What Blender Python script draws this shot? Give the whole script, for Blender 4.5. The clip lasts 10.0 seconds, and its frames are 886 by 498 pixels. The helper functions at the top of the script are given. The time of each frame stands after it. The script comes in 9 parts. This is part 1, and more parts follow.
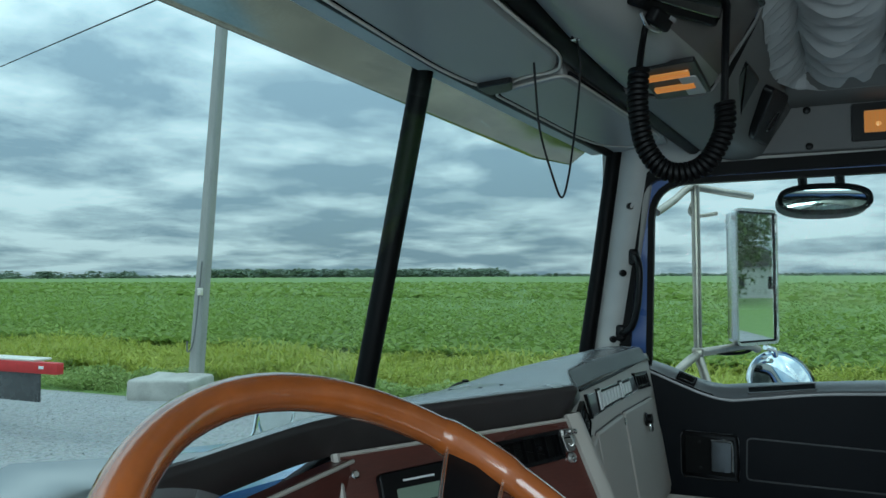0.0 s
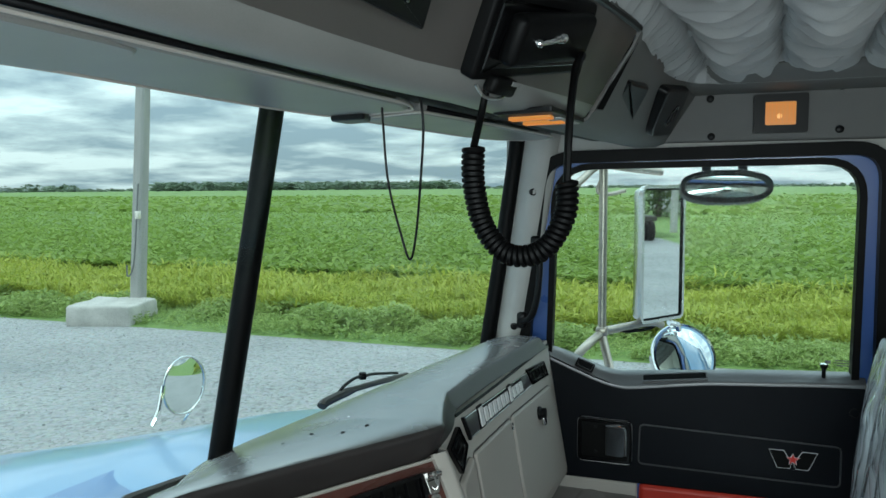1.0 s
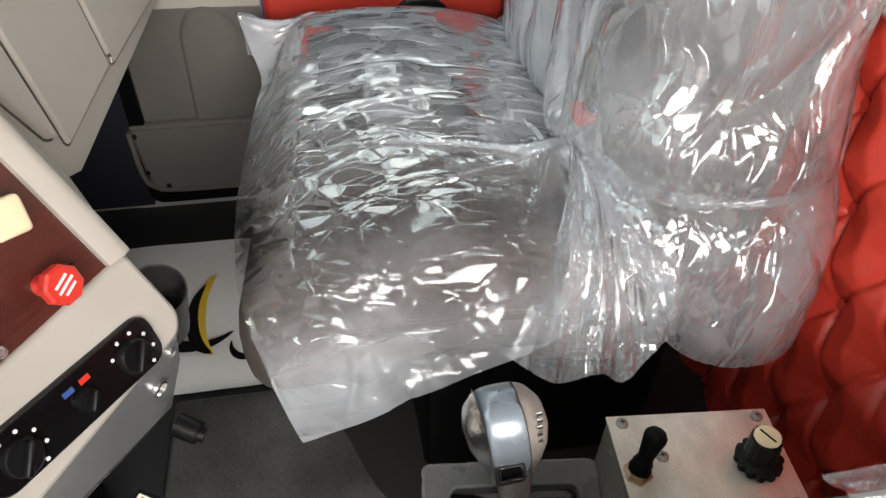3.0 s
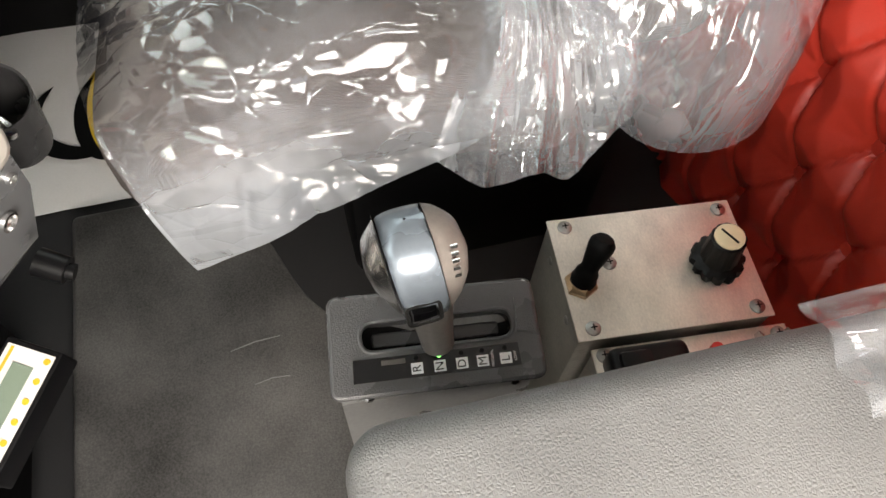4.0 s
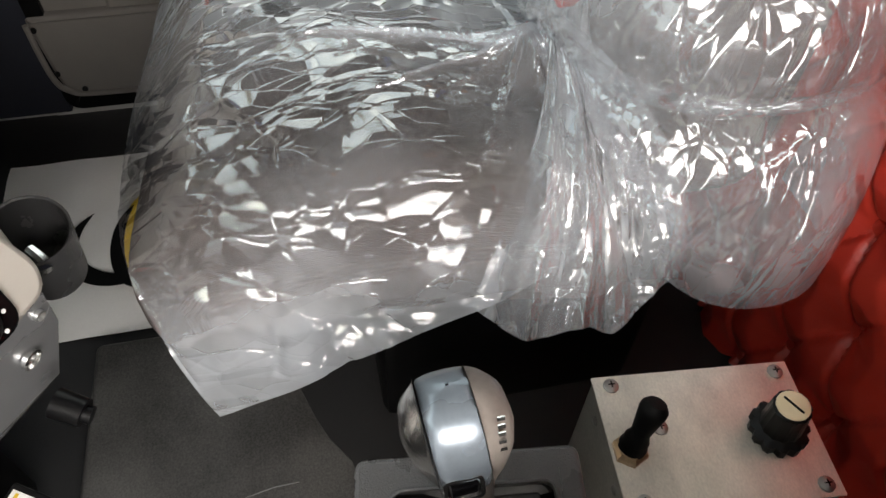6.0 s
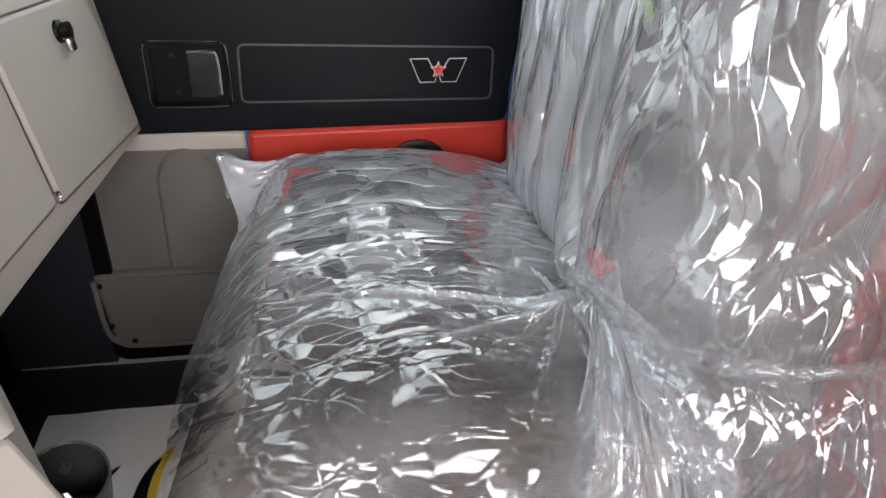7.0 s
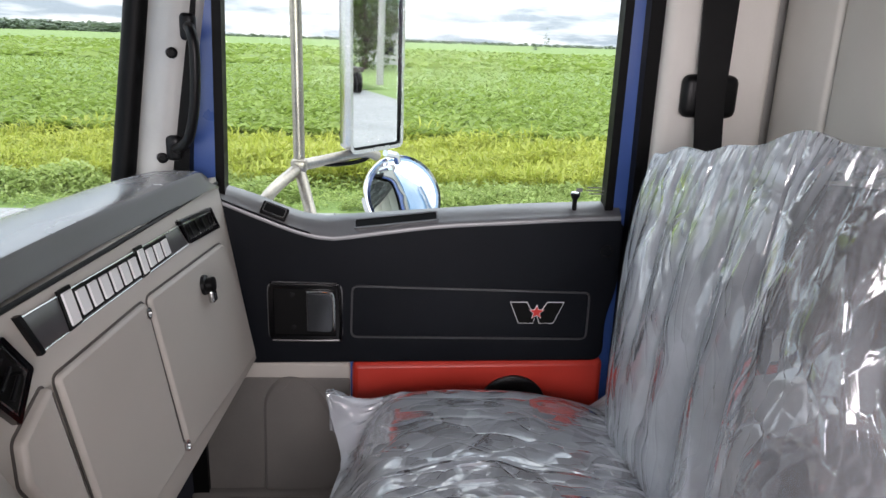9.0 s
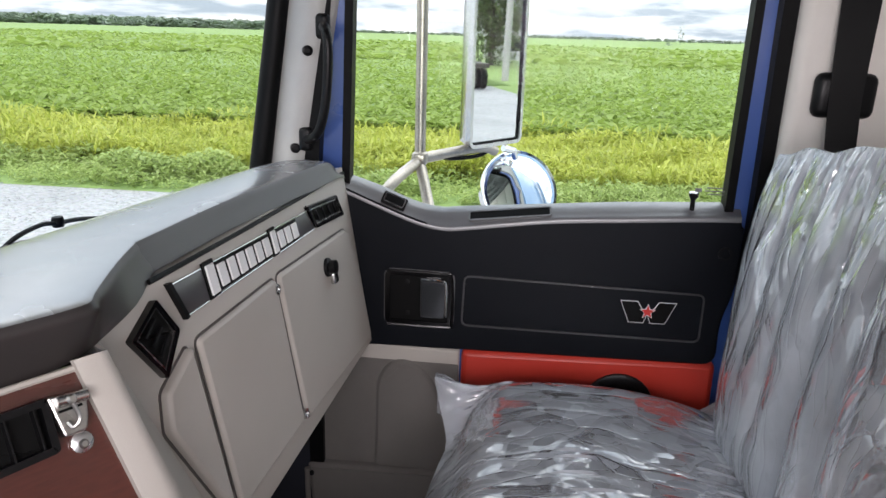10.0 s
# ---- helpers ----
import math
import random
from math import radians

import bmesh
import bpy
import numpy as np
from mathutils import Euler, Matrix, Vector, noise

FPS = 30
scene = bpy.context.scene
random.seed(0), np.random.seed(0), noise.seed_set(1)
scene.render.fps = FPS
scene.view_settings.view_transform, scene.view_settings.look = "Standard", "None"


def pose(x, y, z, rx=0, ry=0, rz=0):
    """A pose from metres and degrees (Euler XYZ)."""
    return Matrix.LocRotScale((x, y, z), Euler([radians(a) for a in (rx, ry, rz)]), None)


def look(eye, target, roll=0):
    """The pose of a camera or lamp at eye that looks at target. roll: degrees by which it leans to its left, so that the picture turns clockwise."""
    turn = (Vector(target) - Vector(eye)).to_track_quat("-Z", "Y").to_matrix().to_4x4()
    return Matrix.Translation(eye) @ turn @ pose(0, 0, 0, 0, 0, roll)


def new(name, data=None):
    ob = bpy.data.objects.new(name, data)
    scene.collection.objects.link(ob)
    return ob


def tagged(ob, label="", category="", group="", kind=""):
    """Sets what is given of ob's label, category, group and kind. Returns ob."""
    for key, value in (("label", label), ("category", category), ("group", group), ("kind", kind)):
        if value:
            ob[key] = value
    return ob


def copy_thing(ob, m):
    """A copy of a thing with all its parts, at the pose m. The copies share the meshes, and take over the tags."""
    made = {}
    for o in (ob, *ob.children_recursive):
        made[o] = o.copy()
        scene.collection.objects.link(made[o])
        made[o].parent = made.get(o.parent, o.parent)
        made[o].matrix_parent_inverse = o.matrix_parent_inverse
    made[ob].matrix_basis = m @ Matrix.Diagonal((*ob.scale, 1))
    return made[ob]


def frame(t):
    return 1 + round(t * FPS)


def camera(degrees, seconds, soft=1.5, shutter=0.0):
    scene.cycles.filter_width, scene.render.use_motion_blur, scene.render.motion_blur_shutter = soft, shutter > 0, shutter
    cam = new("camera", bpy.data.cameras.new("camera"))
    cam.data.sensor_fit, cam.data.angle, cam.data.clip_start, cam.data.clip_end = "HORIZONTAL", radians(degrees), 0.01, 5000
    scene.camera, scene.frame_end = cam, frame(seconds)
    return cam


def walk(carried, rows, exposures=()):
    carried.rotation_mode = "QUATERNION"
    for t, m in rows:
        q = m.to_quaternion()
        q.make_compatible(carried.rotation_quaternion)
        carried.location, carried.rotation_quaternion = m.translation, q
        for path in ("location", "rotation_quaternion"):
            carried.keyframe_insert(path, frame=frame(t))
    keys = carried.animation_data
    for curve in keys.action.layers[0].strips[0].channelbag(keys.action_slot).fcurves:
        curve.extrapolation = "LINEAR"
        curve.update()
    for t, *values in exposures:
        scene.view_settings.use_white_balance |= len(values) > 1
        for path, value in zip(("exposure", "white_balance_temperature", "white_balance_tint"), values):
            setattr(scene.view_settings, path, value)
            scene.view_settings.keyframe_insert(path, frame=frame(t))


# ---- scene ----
cam = camera(64.0, 10.0, soft=1.5)
# seconds, eye, target, roll
PATH = [
    (0, (0.0664, 0.1215, 2.5154), (1.9082, 0.8976, 2.5894), -0.23),
    (0.5, (0.1043, 0.0581, 2.6732), (1.9585, 0.8078, 2.6634), -0.35),
    (1, (0.1841, 0.0118, 2.7145), (2.0674, 0.6620, 2.5408), -0.43),
    (1.5, (0.2939, 0.0315, 2.6864), (2.1979, 0.4834, 2.2733), -0.25),
    (2, (0.4113, 0.0467, 2.6366), (2.2783, 0.2657, 1.9537), 0.24),
    (2.5, (0.5195, 0.0384, 2.5636), (2.2483, -0.0072, 1.5589), 0.37),
    (2.8, (0.5700, 0.0361, 2.5295), (2.1522, -0.1873, 1.3267), 2.10),
    (3.2, (0.6357, -0.0029, 2.4836), (1.9634, -0.3314, 1.0243), 1.79),
    (4.3, (0.7295, -0.0596, 2.4012), (1.6197, -0.3384, 0.6321), 3.87),
    (4.5, (0.7404, -0.0607, 2.3965), (1.6250, -0.3224, 0.6220), 3.62),
    (5, (0.7535, -0.0602, 2.3823), (1.6798, -0.3189, 0.6288), 3.60),
    (5.2, (0.7542, -0.0586, 2.3815), (1.7314, -0.3213, 0.6563), 3.34),
    (6.3, (0.7528, -0.0363, 2.4075), (2.1198, -0.3654, 0.9853), 2.45),
    (6.5, (0.7425, -0.0241, 2.4045), (2.2093, -0.3669, 1.0888), 2.56),
    (7, (0.7389, -0.0206, 2.4096), (2.4505, -0.3397, 1.4254), 1.95),
    (7.5, (0.7593, 0.0025, 2.4290), (2.6100, -0.2565, 1.7161), 1.94),
    (8, (0.7811, 0.0287, 2.4773), (2.6695, -0.2141, 1.8651), 1.95),
    (8.5, (0.7764, 0.0490, 2.5292), (2.6813, -0.1647, 1.9588), 2.10),
    (9, (0.7546, 0.0464, 2.5524), (2.6685, -0.1030, 1.9913), 2.01),
    (9.5, (0.7302, 0.0472, 2.5651), (2.6492, 0.0184, 2.0022), 1.86),
    (10, (0.7187, 0.0358, 2.5562), (2.6236, 0.2168, 1.9743), 1.74),
]
EXPO = [(0.0, -0.55, 5700, -7), (0.5, -0.3, 5900, -9), (1.0, -0.05, 6200, -3), (1.5, 0.22, 6500, 5), (2.0, 0.7, 6900, 16), (2.5, 1.0, 7100, 15), (3.0, 1.36, 7600, 15), (4.5, 1.68, 8000, 16), (5.2, 1.68, 8000, 16), (6.5, 0.98, 7400, 15), (7.0, 1.2, 7300, 19), (7.5, 0.98, 7000, 20), (8.0, 0.86, 7000, 23), (10.0, 0.78, 7000, 23)]
walk(cam, [(t, look(e, g, r)) for t, e, g, r in PATH], EXPO)

# ---- world and light ----
world = bpy.data.worlds.new("overcast")
scene.world = world
world.use_nodes = True
wn, wl = world.node_tree.nodes, world.node_tree.links
wn.clear()
w_out = wn.new("ShaderNodeOutputWorld")
w_bg = wn.new("ShaderNodeBackground")
w_sky = wn.new("ShaderNodeTexSky")
w_sky.sky_type = "NISHITA"
w_sky.sun_disc = False
w_sky.sun_elevation = radians(52)
w_sky.sun_rotation = radians(-41)
w_bg.inputs["Strength"].default_value = 1.85
w_co = wn.new("ShaderNodeTexCoord")
w_sep = wn.new("ShaderNodeSeparateXYZ")
w_zz = wn.new("ShaderNodeMath")
w_zz.operation = "MAXIMUM"
w_zz.inputs[1].default_value = 0.0
w_za = wn.new("ShaderNodeMath")
w_za.inputs[1].default_value = 0.13
w_dx, w_dy = wn.new("ShaderNodeMath"), wn.new("ShaderNodeMath")
w_dx.operation = w_dy.operation = "DIVIDE"
w_cmb = wn.new("ShaderNodeCombineXYZ")
wl.new(w_co.outputs["Generated"], w_sep.inputs[0])
wl.new(w_sep.outputs["Z"], w_zz.inputs[0])
wl.new(w_zz.outputs[0], w_za.inputs[0])
wl.new(w_sep.outputs["X"], w_dx.inputs[0])
wl.new(w_sep.outputs["Y"], w_dy.inputs[0])
wl.new(w_za.outputs[0], w_dx.inputs[1])
wl.new(w_za.outputs[0], w_dy.inputs[1])
wl.new(w_dx.outputs[0], w_cmb.inputs[0])
wl.new(w_dy.outputs[0], w_cmb.inputs[1])
w_n1, w_n2 = wn.new("ShaderNodeTexNoise"), wn.new("ShaderNodeTexNoise")
w_n1.inputs["Scale"].default_value = 1.25
w_n1.inputs["Detail"].default_value = 6
w_n1.inputs["Roughness"].default_value = 0.57
w_n1.inputs["Distortion"].default_value = 0.15
wl.new(w_cmb.outputs[0], w_n1.inputs["Vector"])
# rounded banks of cloud standing above the bands
w_map = wn.new("ShaderNodeMapping")
w_map.inputs["Scale"].default_value = (1.0, 1.0, 3.4)
w_map.inputs["Location"].default_value = (0.7, 0.2, 0.35)
wl.new(w_co.outputs["Generated"], w_map.inputs[0])
w_n2.inputs["Scale"].default_value = 2.9
w_n2.inputs["Detail"].default_value = 5
w_n2.inputs["Roughness"].default_value = 0.5
wl.new(w_map.outputs[0], w_n2.inputs["Vector"])
w_nm = wn.new("ShaderNodeMix")
w_nm.inputs["Factor"].default_value = 0.33
wl.new(w_n1.outputs["Fac"], w_nm.inputs["A"])
wl.new(w_n2.outputs["Fac"], w_nm.inputs["B"])
w_ramp = wn.new("ShaderNodeValToRGB")
w_ramp.color_ramp.elements[0].position = 0.425
w_ramp.color_ramp.elements[0].color = (0.215, 0.27, 0.335, 1)
w_ramp.color_ramp.elements[1].position = 0.585
w_ramp.color_ramp.elements[1].color = (0.58, 0.625, 0.67, 1)
e_mid = w_ramp.color_ramp.elements.new(0.50)
e_mid.color = (0.37, 0.425, 0.48, 1)
wl.new(w_nm.outputs["Result"], w_ramp.inputs[0])
w_mul = wn.new("ShaderNodeMix")
w_mul.data_type = "RGBA"
w_mul.inputs["Factor"].default_value = 0.94
w_sc = wn.new("ShaderNodeVectorMath")
w_sc.operation = "SCALE"
w_sc.inputs["Scale"].default_value = 0.09
wl.new(w_sky.outputs[0], w_sc.inputs[0])
wl.new(w_sc.outputs[0], w_mul.inputs["A"])
wl.new(w_ramp.outputs[0], w_mul.inputs["B"])
# an overcast sky grows brighter towards the zenith
w_zen = wn.new("ShaderNodeMath")
w_zen.operation = "MULTIPLY_ADD"
w_zen.inputs[1].default_value, w_zen.inputs[2].default_value = 1.95, 0.78
wl.new(w_zz.outputs[0], w_zen.inputs[0])
w_fin = wn.new("ShaderNodeVectorMath")
w_fin.operation = "SCALE"
wl.new(w_mul.outputs["Result"], w_fin.inputs[0])
wl.new(w_zen.outputs[0], w_fin.inputs["Scale"])
wl.new(w_fin.outputs[0], w_bg.inputs["Color"])
wl.new(w_bg.outputs[0], w_out.inputs[0])

sun_data = bpy.data.lights.new("sun", "SUN")
sun_data.energy = 0.8
sun_data.angle = radians(30)
sun_data.color = (1.0, 0.96, 0.9)
sun = new("sun", sun_data)
sun.matrix_world = look((-7, 8, 15), (0, 0, 0))

# added area lamp standing in for daylight at the unseen open driver door
dl_data = bpy.data.lights.new("door_daylight", "AREA")
dl_data.shape, dl_data.size, dl_data.size_y = "RECTANGLE", 1.2, 0.6
dl_data.energy = 17
dl_data.color = (0.93, 0.97, 1.0)
door_daylight = new("door_daylight", dl_data)
door_daylight.matrix_world = look((-0.15, -0.02, 2.6), (1.9, -0.22, 1.85))

# ---- helpers ----
V = Vector
WORLD = {}


def thing(name, loc, label, category, group="", kind=""):
    ob = new(name)
    ob.empty_display_size = 0.05
    ob.location = loc
    WORLD[ob.name] = Matrix.Translation(loc)
    return tagged(ob, label, category, group, kind)


def part(name, bm, material, parent=None, label="", smooth=True, angle=40):
    """Links a bmesh, given in world places, as one mesh object."""
    if parent is not None:
        bm.transform(WORLD[parent.name].inverted())
    me = bpy.data.meshes.new(name)
    bmesh.ops.recalc_face_normals(bm, faces=bm.faces)
    if smooth:
        lim = math.cos(radians(angle))
        for f in bm.faces:
            f.smooth = len(f.verts) < 7
        for e in bm.edges:
            if len(e.link_faces) == 2 and e.link_faces[0].normal.dot(e.link_faces[1].normal) < lim:
                e.smooth = False
    bm.to_mesh(me)
    bm.free()
    me.materials.append(material)
    ob = new(name, me)
    if parent is not None:
        ob.parent = parent
        WORLD[ob.name] = WORLD[parent.name]
    else:
        WORLD[ob.name] = Matrix.Identity(4)
    if label:
        ob["label"] = label
    return ob


def solid(name, bm, material, label, category, kind="", group="", smooth=True, angle=40, base=None):
    """A thing that is one mesh, with its origin at its base."""
    zs = [v.co for v in bm.verts]
    lo = V((min(c.x for c in zs), min(c.y for c in zs), min(c.z for c in zs)))
    hi = V((max(c.x for c in zs), max(c.y for c in zs), max(c.z for c in zs)))
    o = V(base) if base else V(((lo.x + hi.x) / 2, (lo.y + hi.y) / 2, lo.z))
    bm.transform(Matrix.Translation(-o))
    ob = part(name, bm, material, None, "", smooth, angle)
    ob.location = o
    WORLD[ob.name] = Matrix.Translation(o)
    return tagged(ob, label, category, group, kind)


def B():
    return bmesh.new()


def box(bm, c, s, bev=0.0, seg=2, m=None):
    """A box of centre c and size s, edges rounded by bev, then moved by m."""
    r = bmesh.ops.create_cube(bm, size=1.0)
    vs = r["verts"]
    for v in vs:
        v.co = V((v.co.x * s[0], v.co.y * s[1], v.co.z * s[2]))
    if bev > 0:
        es = list({e for v in vs for e in v.link_edges})
        o = bmesh.ops.bevel(bm, geom=es, offset=min(bev, min(s) * 0.49), segments=seg, profile=0.5, affect="EDGES")
        vs = list({v for f in o["faces"] for v in f.verts} | {v for v in vs if v.is_valid})
    mm = Matrix.Translation(c) if m is None else m @ Matrix.Translation(c)
    for v in vs:
        v.co = mm @ v.co
    return bm


def axes(u, v, o):
    """A frame with its x along u, its y near v, at o."""
    x = V(u).normalized()
    z = x.cross(V(v)).normalized()
    y = z.cross(x)
    return Matrix((( x.x, y.x, z.x, o[0]), (x.y, y.y, z.y, o[1]), (x.z, y.z, z.z, o[2]), (0, 0, 0, 1)))


def lathe(bm, prof, seg=24, m=None):
    """prof: (radius, height) from bottom to top, about z."""
    m = m or Matrix.Identity(4)
    rings = []
    for r, h in prof:
        if r < 1e-5:
            rings.append([bm.verts.new(m @ V((0, 0, h)))])
        else:
            rings.append([bm.verts.new(m @ V((r * math.cos(2 * math.pi * i / seg), r * math.sin(2 * math.pi * i / seg), h))) for i in range(seg)])
    for a, b in zip(rings, rings[1:]):
        for i in range(seg):
            j = (i + 1) % seg
            if len(a) == 1 and len(b) == 1:
                continue
            if len(a) == 1:
                bm.faces.new((a[0], b[i], b[j]))
            elif len(b) == 1:
                bm.faces.new((a[i], a[j], b[0]))
            else:
                bm.faces.new((a[i], a[j], b[j], b[i]))
    for ring in (rings[0], rings[-1]):
        if len(ring) > 2:
            bm.faces.new(ring)
    return bm


def tube(bm, pts, r, seg=10, flat=1.0, caps=True):
    """A round bar along pts; r is one radius or one for each point."""
    pts = [V(p) for p in pts]
    rs = r if isinstance(r, (list, tuple)) else [r] * len(pts)
    up = None
    rings = []
    for i, p in enumerate(pts):
        d = (pts[min(i + 1, len(pts) - 1)] - pts[max(i - 1, 0)]).normalized()
        if up is None:
            up = V((0, 0, 1)) if abs(d.z) < 0.9 else V((0, 1, 0))
        x = d.cross(up).normalized()
        up = x.cross(d).normalized()
        rings.append([bm.verts.new(p + rs[i] * (math.cos(2 * math.pi * k / seg) * x + flat * math.sin(2 * math.pi * k / seg) * up)) for k in range(seg)])
    for a, b in zip(rings, rings[1:]):
        for k in range(seg):
            j = (k + 1) % seg
            bm.faces.new((a[k], a[j], b[j], b[k]))
    if caps:
        bm.faces.new(rings[0])
        bm.faces.new(rings[-1])
    return bm


def smoothline(pts, n=8, closed=False):
    """A soft line through pts (Catmull-Rom)."""
    P = [V(p) for p in pts]
    out = []
    k = len(P)
    for i in range(k if closed else k - 1):
        if closed:
            a, b, c, d = P[i - 1], P[i], P[(i + 1) % k], P[(i + 2) % k]
        else:
            a, b, c, d = P[max(i - 1, 0)], P[i], P[i + 1], P[min(i + 2, k - 1)]
        for j in range(n):
            t = j / n
            out.append(0.5 * (2 * b + (c - a) * t + (2 * a - 5 * b + 4 * c - d) * t * t + (3 * b - a - 3 * c + d) * t ** 3))
    if not closed:
        out.append(P[-1])
    return out


def rounded(pts, rad, n=5):
    """A closed 2D outline with round corners."""
    out = []
    k = len(pts)
    rad = rad if isinstance(rad, (list, tuple)) else [rad] * k
    for i in range(k):
        p, a, b = V(pts[i]), V(pts[i - 1]), V(pts[(i + 1) % k])
        r = rad[i]
        if r <= 0:
            out.append(p)
            continue
        da, db = (a - p).normalized(), (b - p).normalized()
        r = min(r, (a - p).length * 0.49, (b - p).length * 0.49)
        for j in range(n + 1):
            t = j / n
            out.append((1 - t) ** 2 * (p + da * r) + 2 * t * (1 - t) * p + t * t * (p + db * r))
    return out


def slab(bm, pts, m, h0, h1, bev=0.0):
    """A plate: the outline pts in the frame m, from h0 to h1 along its z; bev rounds its upper rim."""
    n = len(pts)
    c = sum((V(p) for p in pts), V((0, 0))) / n
    levels = [(0, h0)]
    if bev > 0:
        levels += [(0, h1 - bev), (bev * 0.3, h1 - bev * 0.3), (bev, h1)]
    else:
        levels += [(0, h1)]
    rings = []
    for ins, h in levels:
        ring = []
        for i, p in enumerate(pts):
            p = V(p)
            if ins:
                a, b = V(pts[i - 1]), V(pts[(i + 1) % n])
                d = (b - a).normalized()
                nn = V((-d.y, d.x))
                if nn.dot(c - p) < 0:
                    nn = -nn
                p = p + nn * ins
            ring.append(bm.verts.new(m @ V((p.x, p.y, h))))
        rings.append(ring)
    for a, b in zip(rings, rings[1:]):
        for i in range(n):
            j = (i + 1) % n
            bm.faces.new((a[i], a[j], b[j], b[i]))
    bm.faces.new(rings[0])
    bm.faces.new(rings[-1])
    return bm


def ring_slab(bm, inner, outer, m, h0, h1):
    """A flat frame between two outlines of equal count."""
    n = len(inner)
    q = [[bm.verts.new(m @ V((p[0], p[1], h))) for p in loop] for loop in (inner, outer) for h in (h0, h1)]
    i0, i1, o0, o1 = q
    for i in range(n):
        j = (i + 1) % n
        bm.faces.new((i0[i], i0[j], i1[j], i1[i]))
        bm.faces.new((o0[i], o1[i], o1[j], o0[j]))
        bm.faces.new((i1[i], i1[j], o1[j], o1[i]))
        bm.faces.new((i0[i], o0[i], o0[j], i0[j]))
    return bm


def offset(pts, d):
    """The outline moved outwards by d."""
    n = len(pts)
    c = sum((V(p) for p in pts), V((0, 0))) / n
    out = []
    for i, p in enumerate(pts):
        a, b = V(pts[i - 1]), V(pts[(i + 1) % n])
        t = (b - a).normalized()
        nn = V((-t.y, t.x))
        if nn.dot(V(p) - c) < 0:
            nn = -nn
        out.append(V(p) + nn * d)
    return out


def sheet(bm, rows, closed=False):
    """A skin over rows of points."""
    vs = [[bm.verts.new(V(p)) for p in row] for row in rows]
    for a, b in zip(vs, vs[1:]):
        for i in range(len(a) - (0 if closed else 1)):
            j = (i + 1) % len(a)
            bm.faces.new((a[i], a[j], b[j], b[i]))
    return bm


def thick(bm, d):
    """Gives a skin a thickness of d along its normals."""
    bmesh.ops.recalc_face_normals(bm, faces=bm.faces)
    bmesh.ops.solidify(bm, geom=list(bm.faces), thickness=d)
    return bm


def prism(bm, pts3, push):
    """A plate from a 3D outline pushed along a vector."""
    a = [bm.verts.new(V(p)) for p in pts3]
    b = [bm.verts.new(V(p) + V(push)) for p in pts3]
    n = len(a)
    for i in range(n):
        j = (i + 1) % n
        bm.faces.new((a[i], a[j], b[j], b[i]))
    bm.faces.new(a)
    bm.faces.new(b)
    return bm


def letters(name, body, size, m, material, parent, label="", depth=0.0004):
    """A line of text as a mesh part, centred in the frame m."""
    cu = bpy.data.curves.new(name, "FONT")
    cu.body, cu.size, cu.align_x, cu.align_y, cu.extrude = body, size, "CENTER", "CENTER", depth
    tmp = new(name, cu)
    me = bpy.data.meshes.new_from_object(tmp.evaluated_get(bpy.context.evaluated_depsgraph_get()))
    bpy.data.objects.remove(tmp)
    bm = B()
    bm.from_mesh(me)
    bm.transform(m)
    return part(name, bm, material, parent, label, smooth=False)


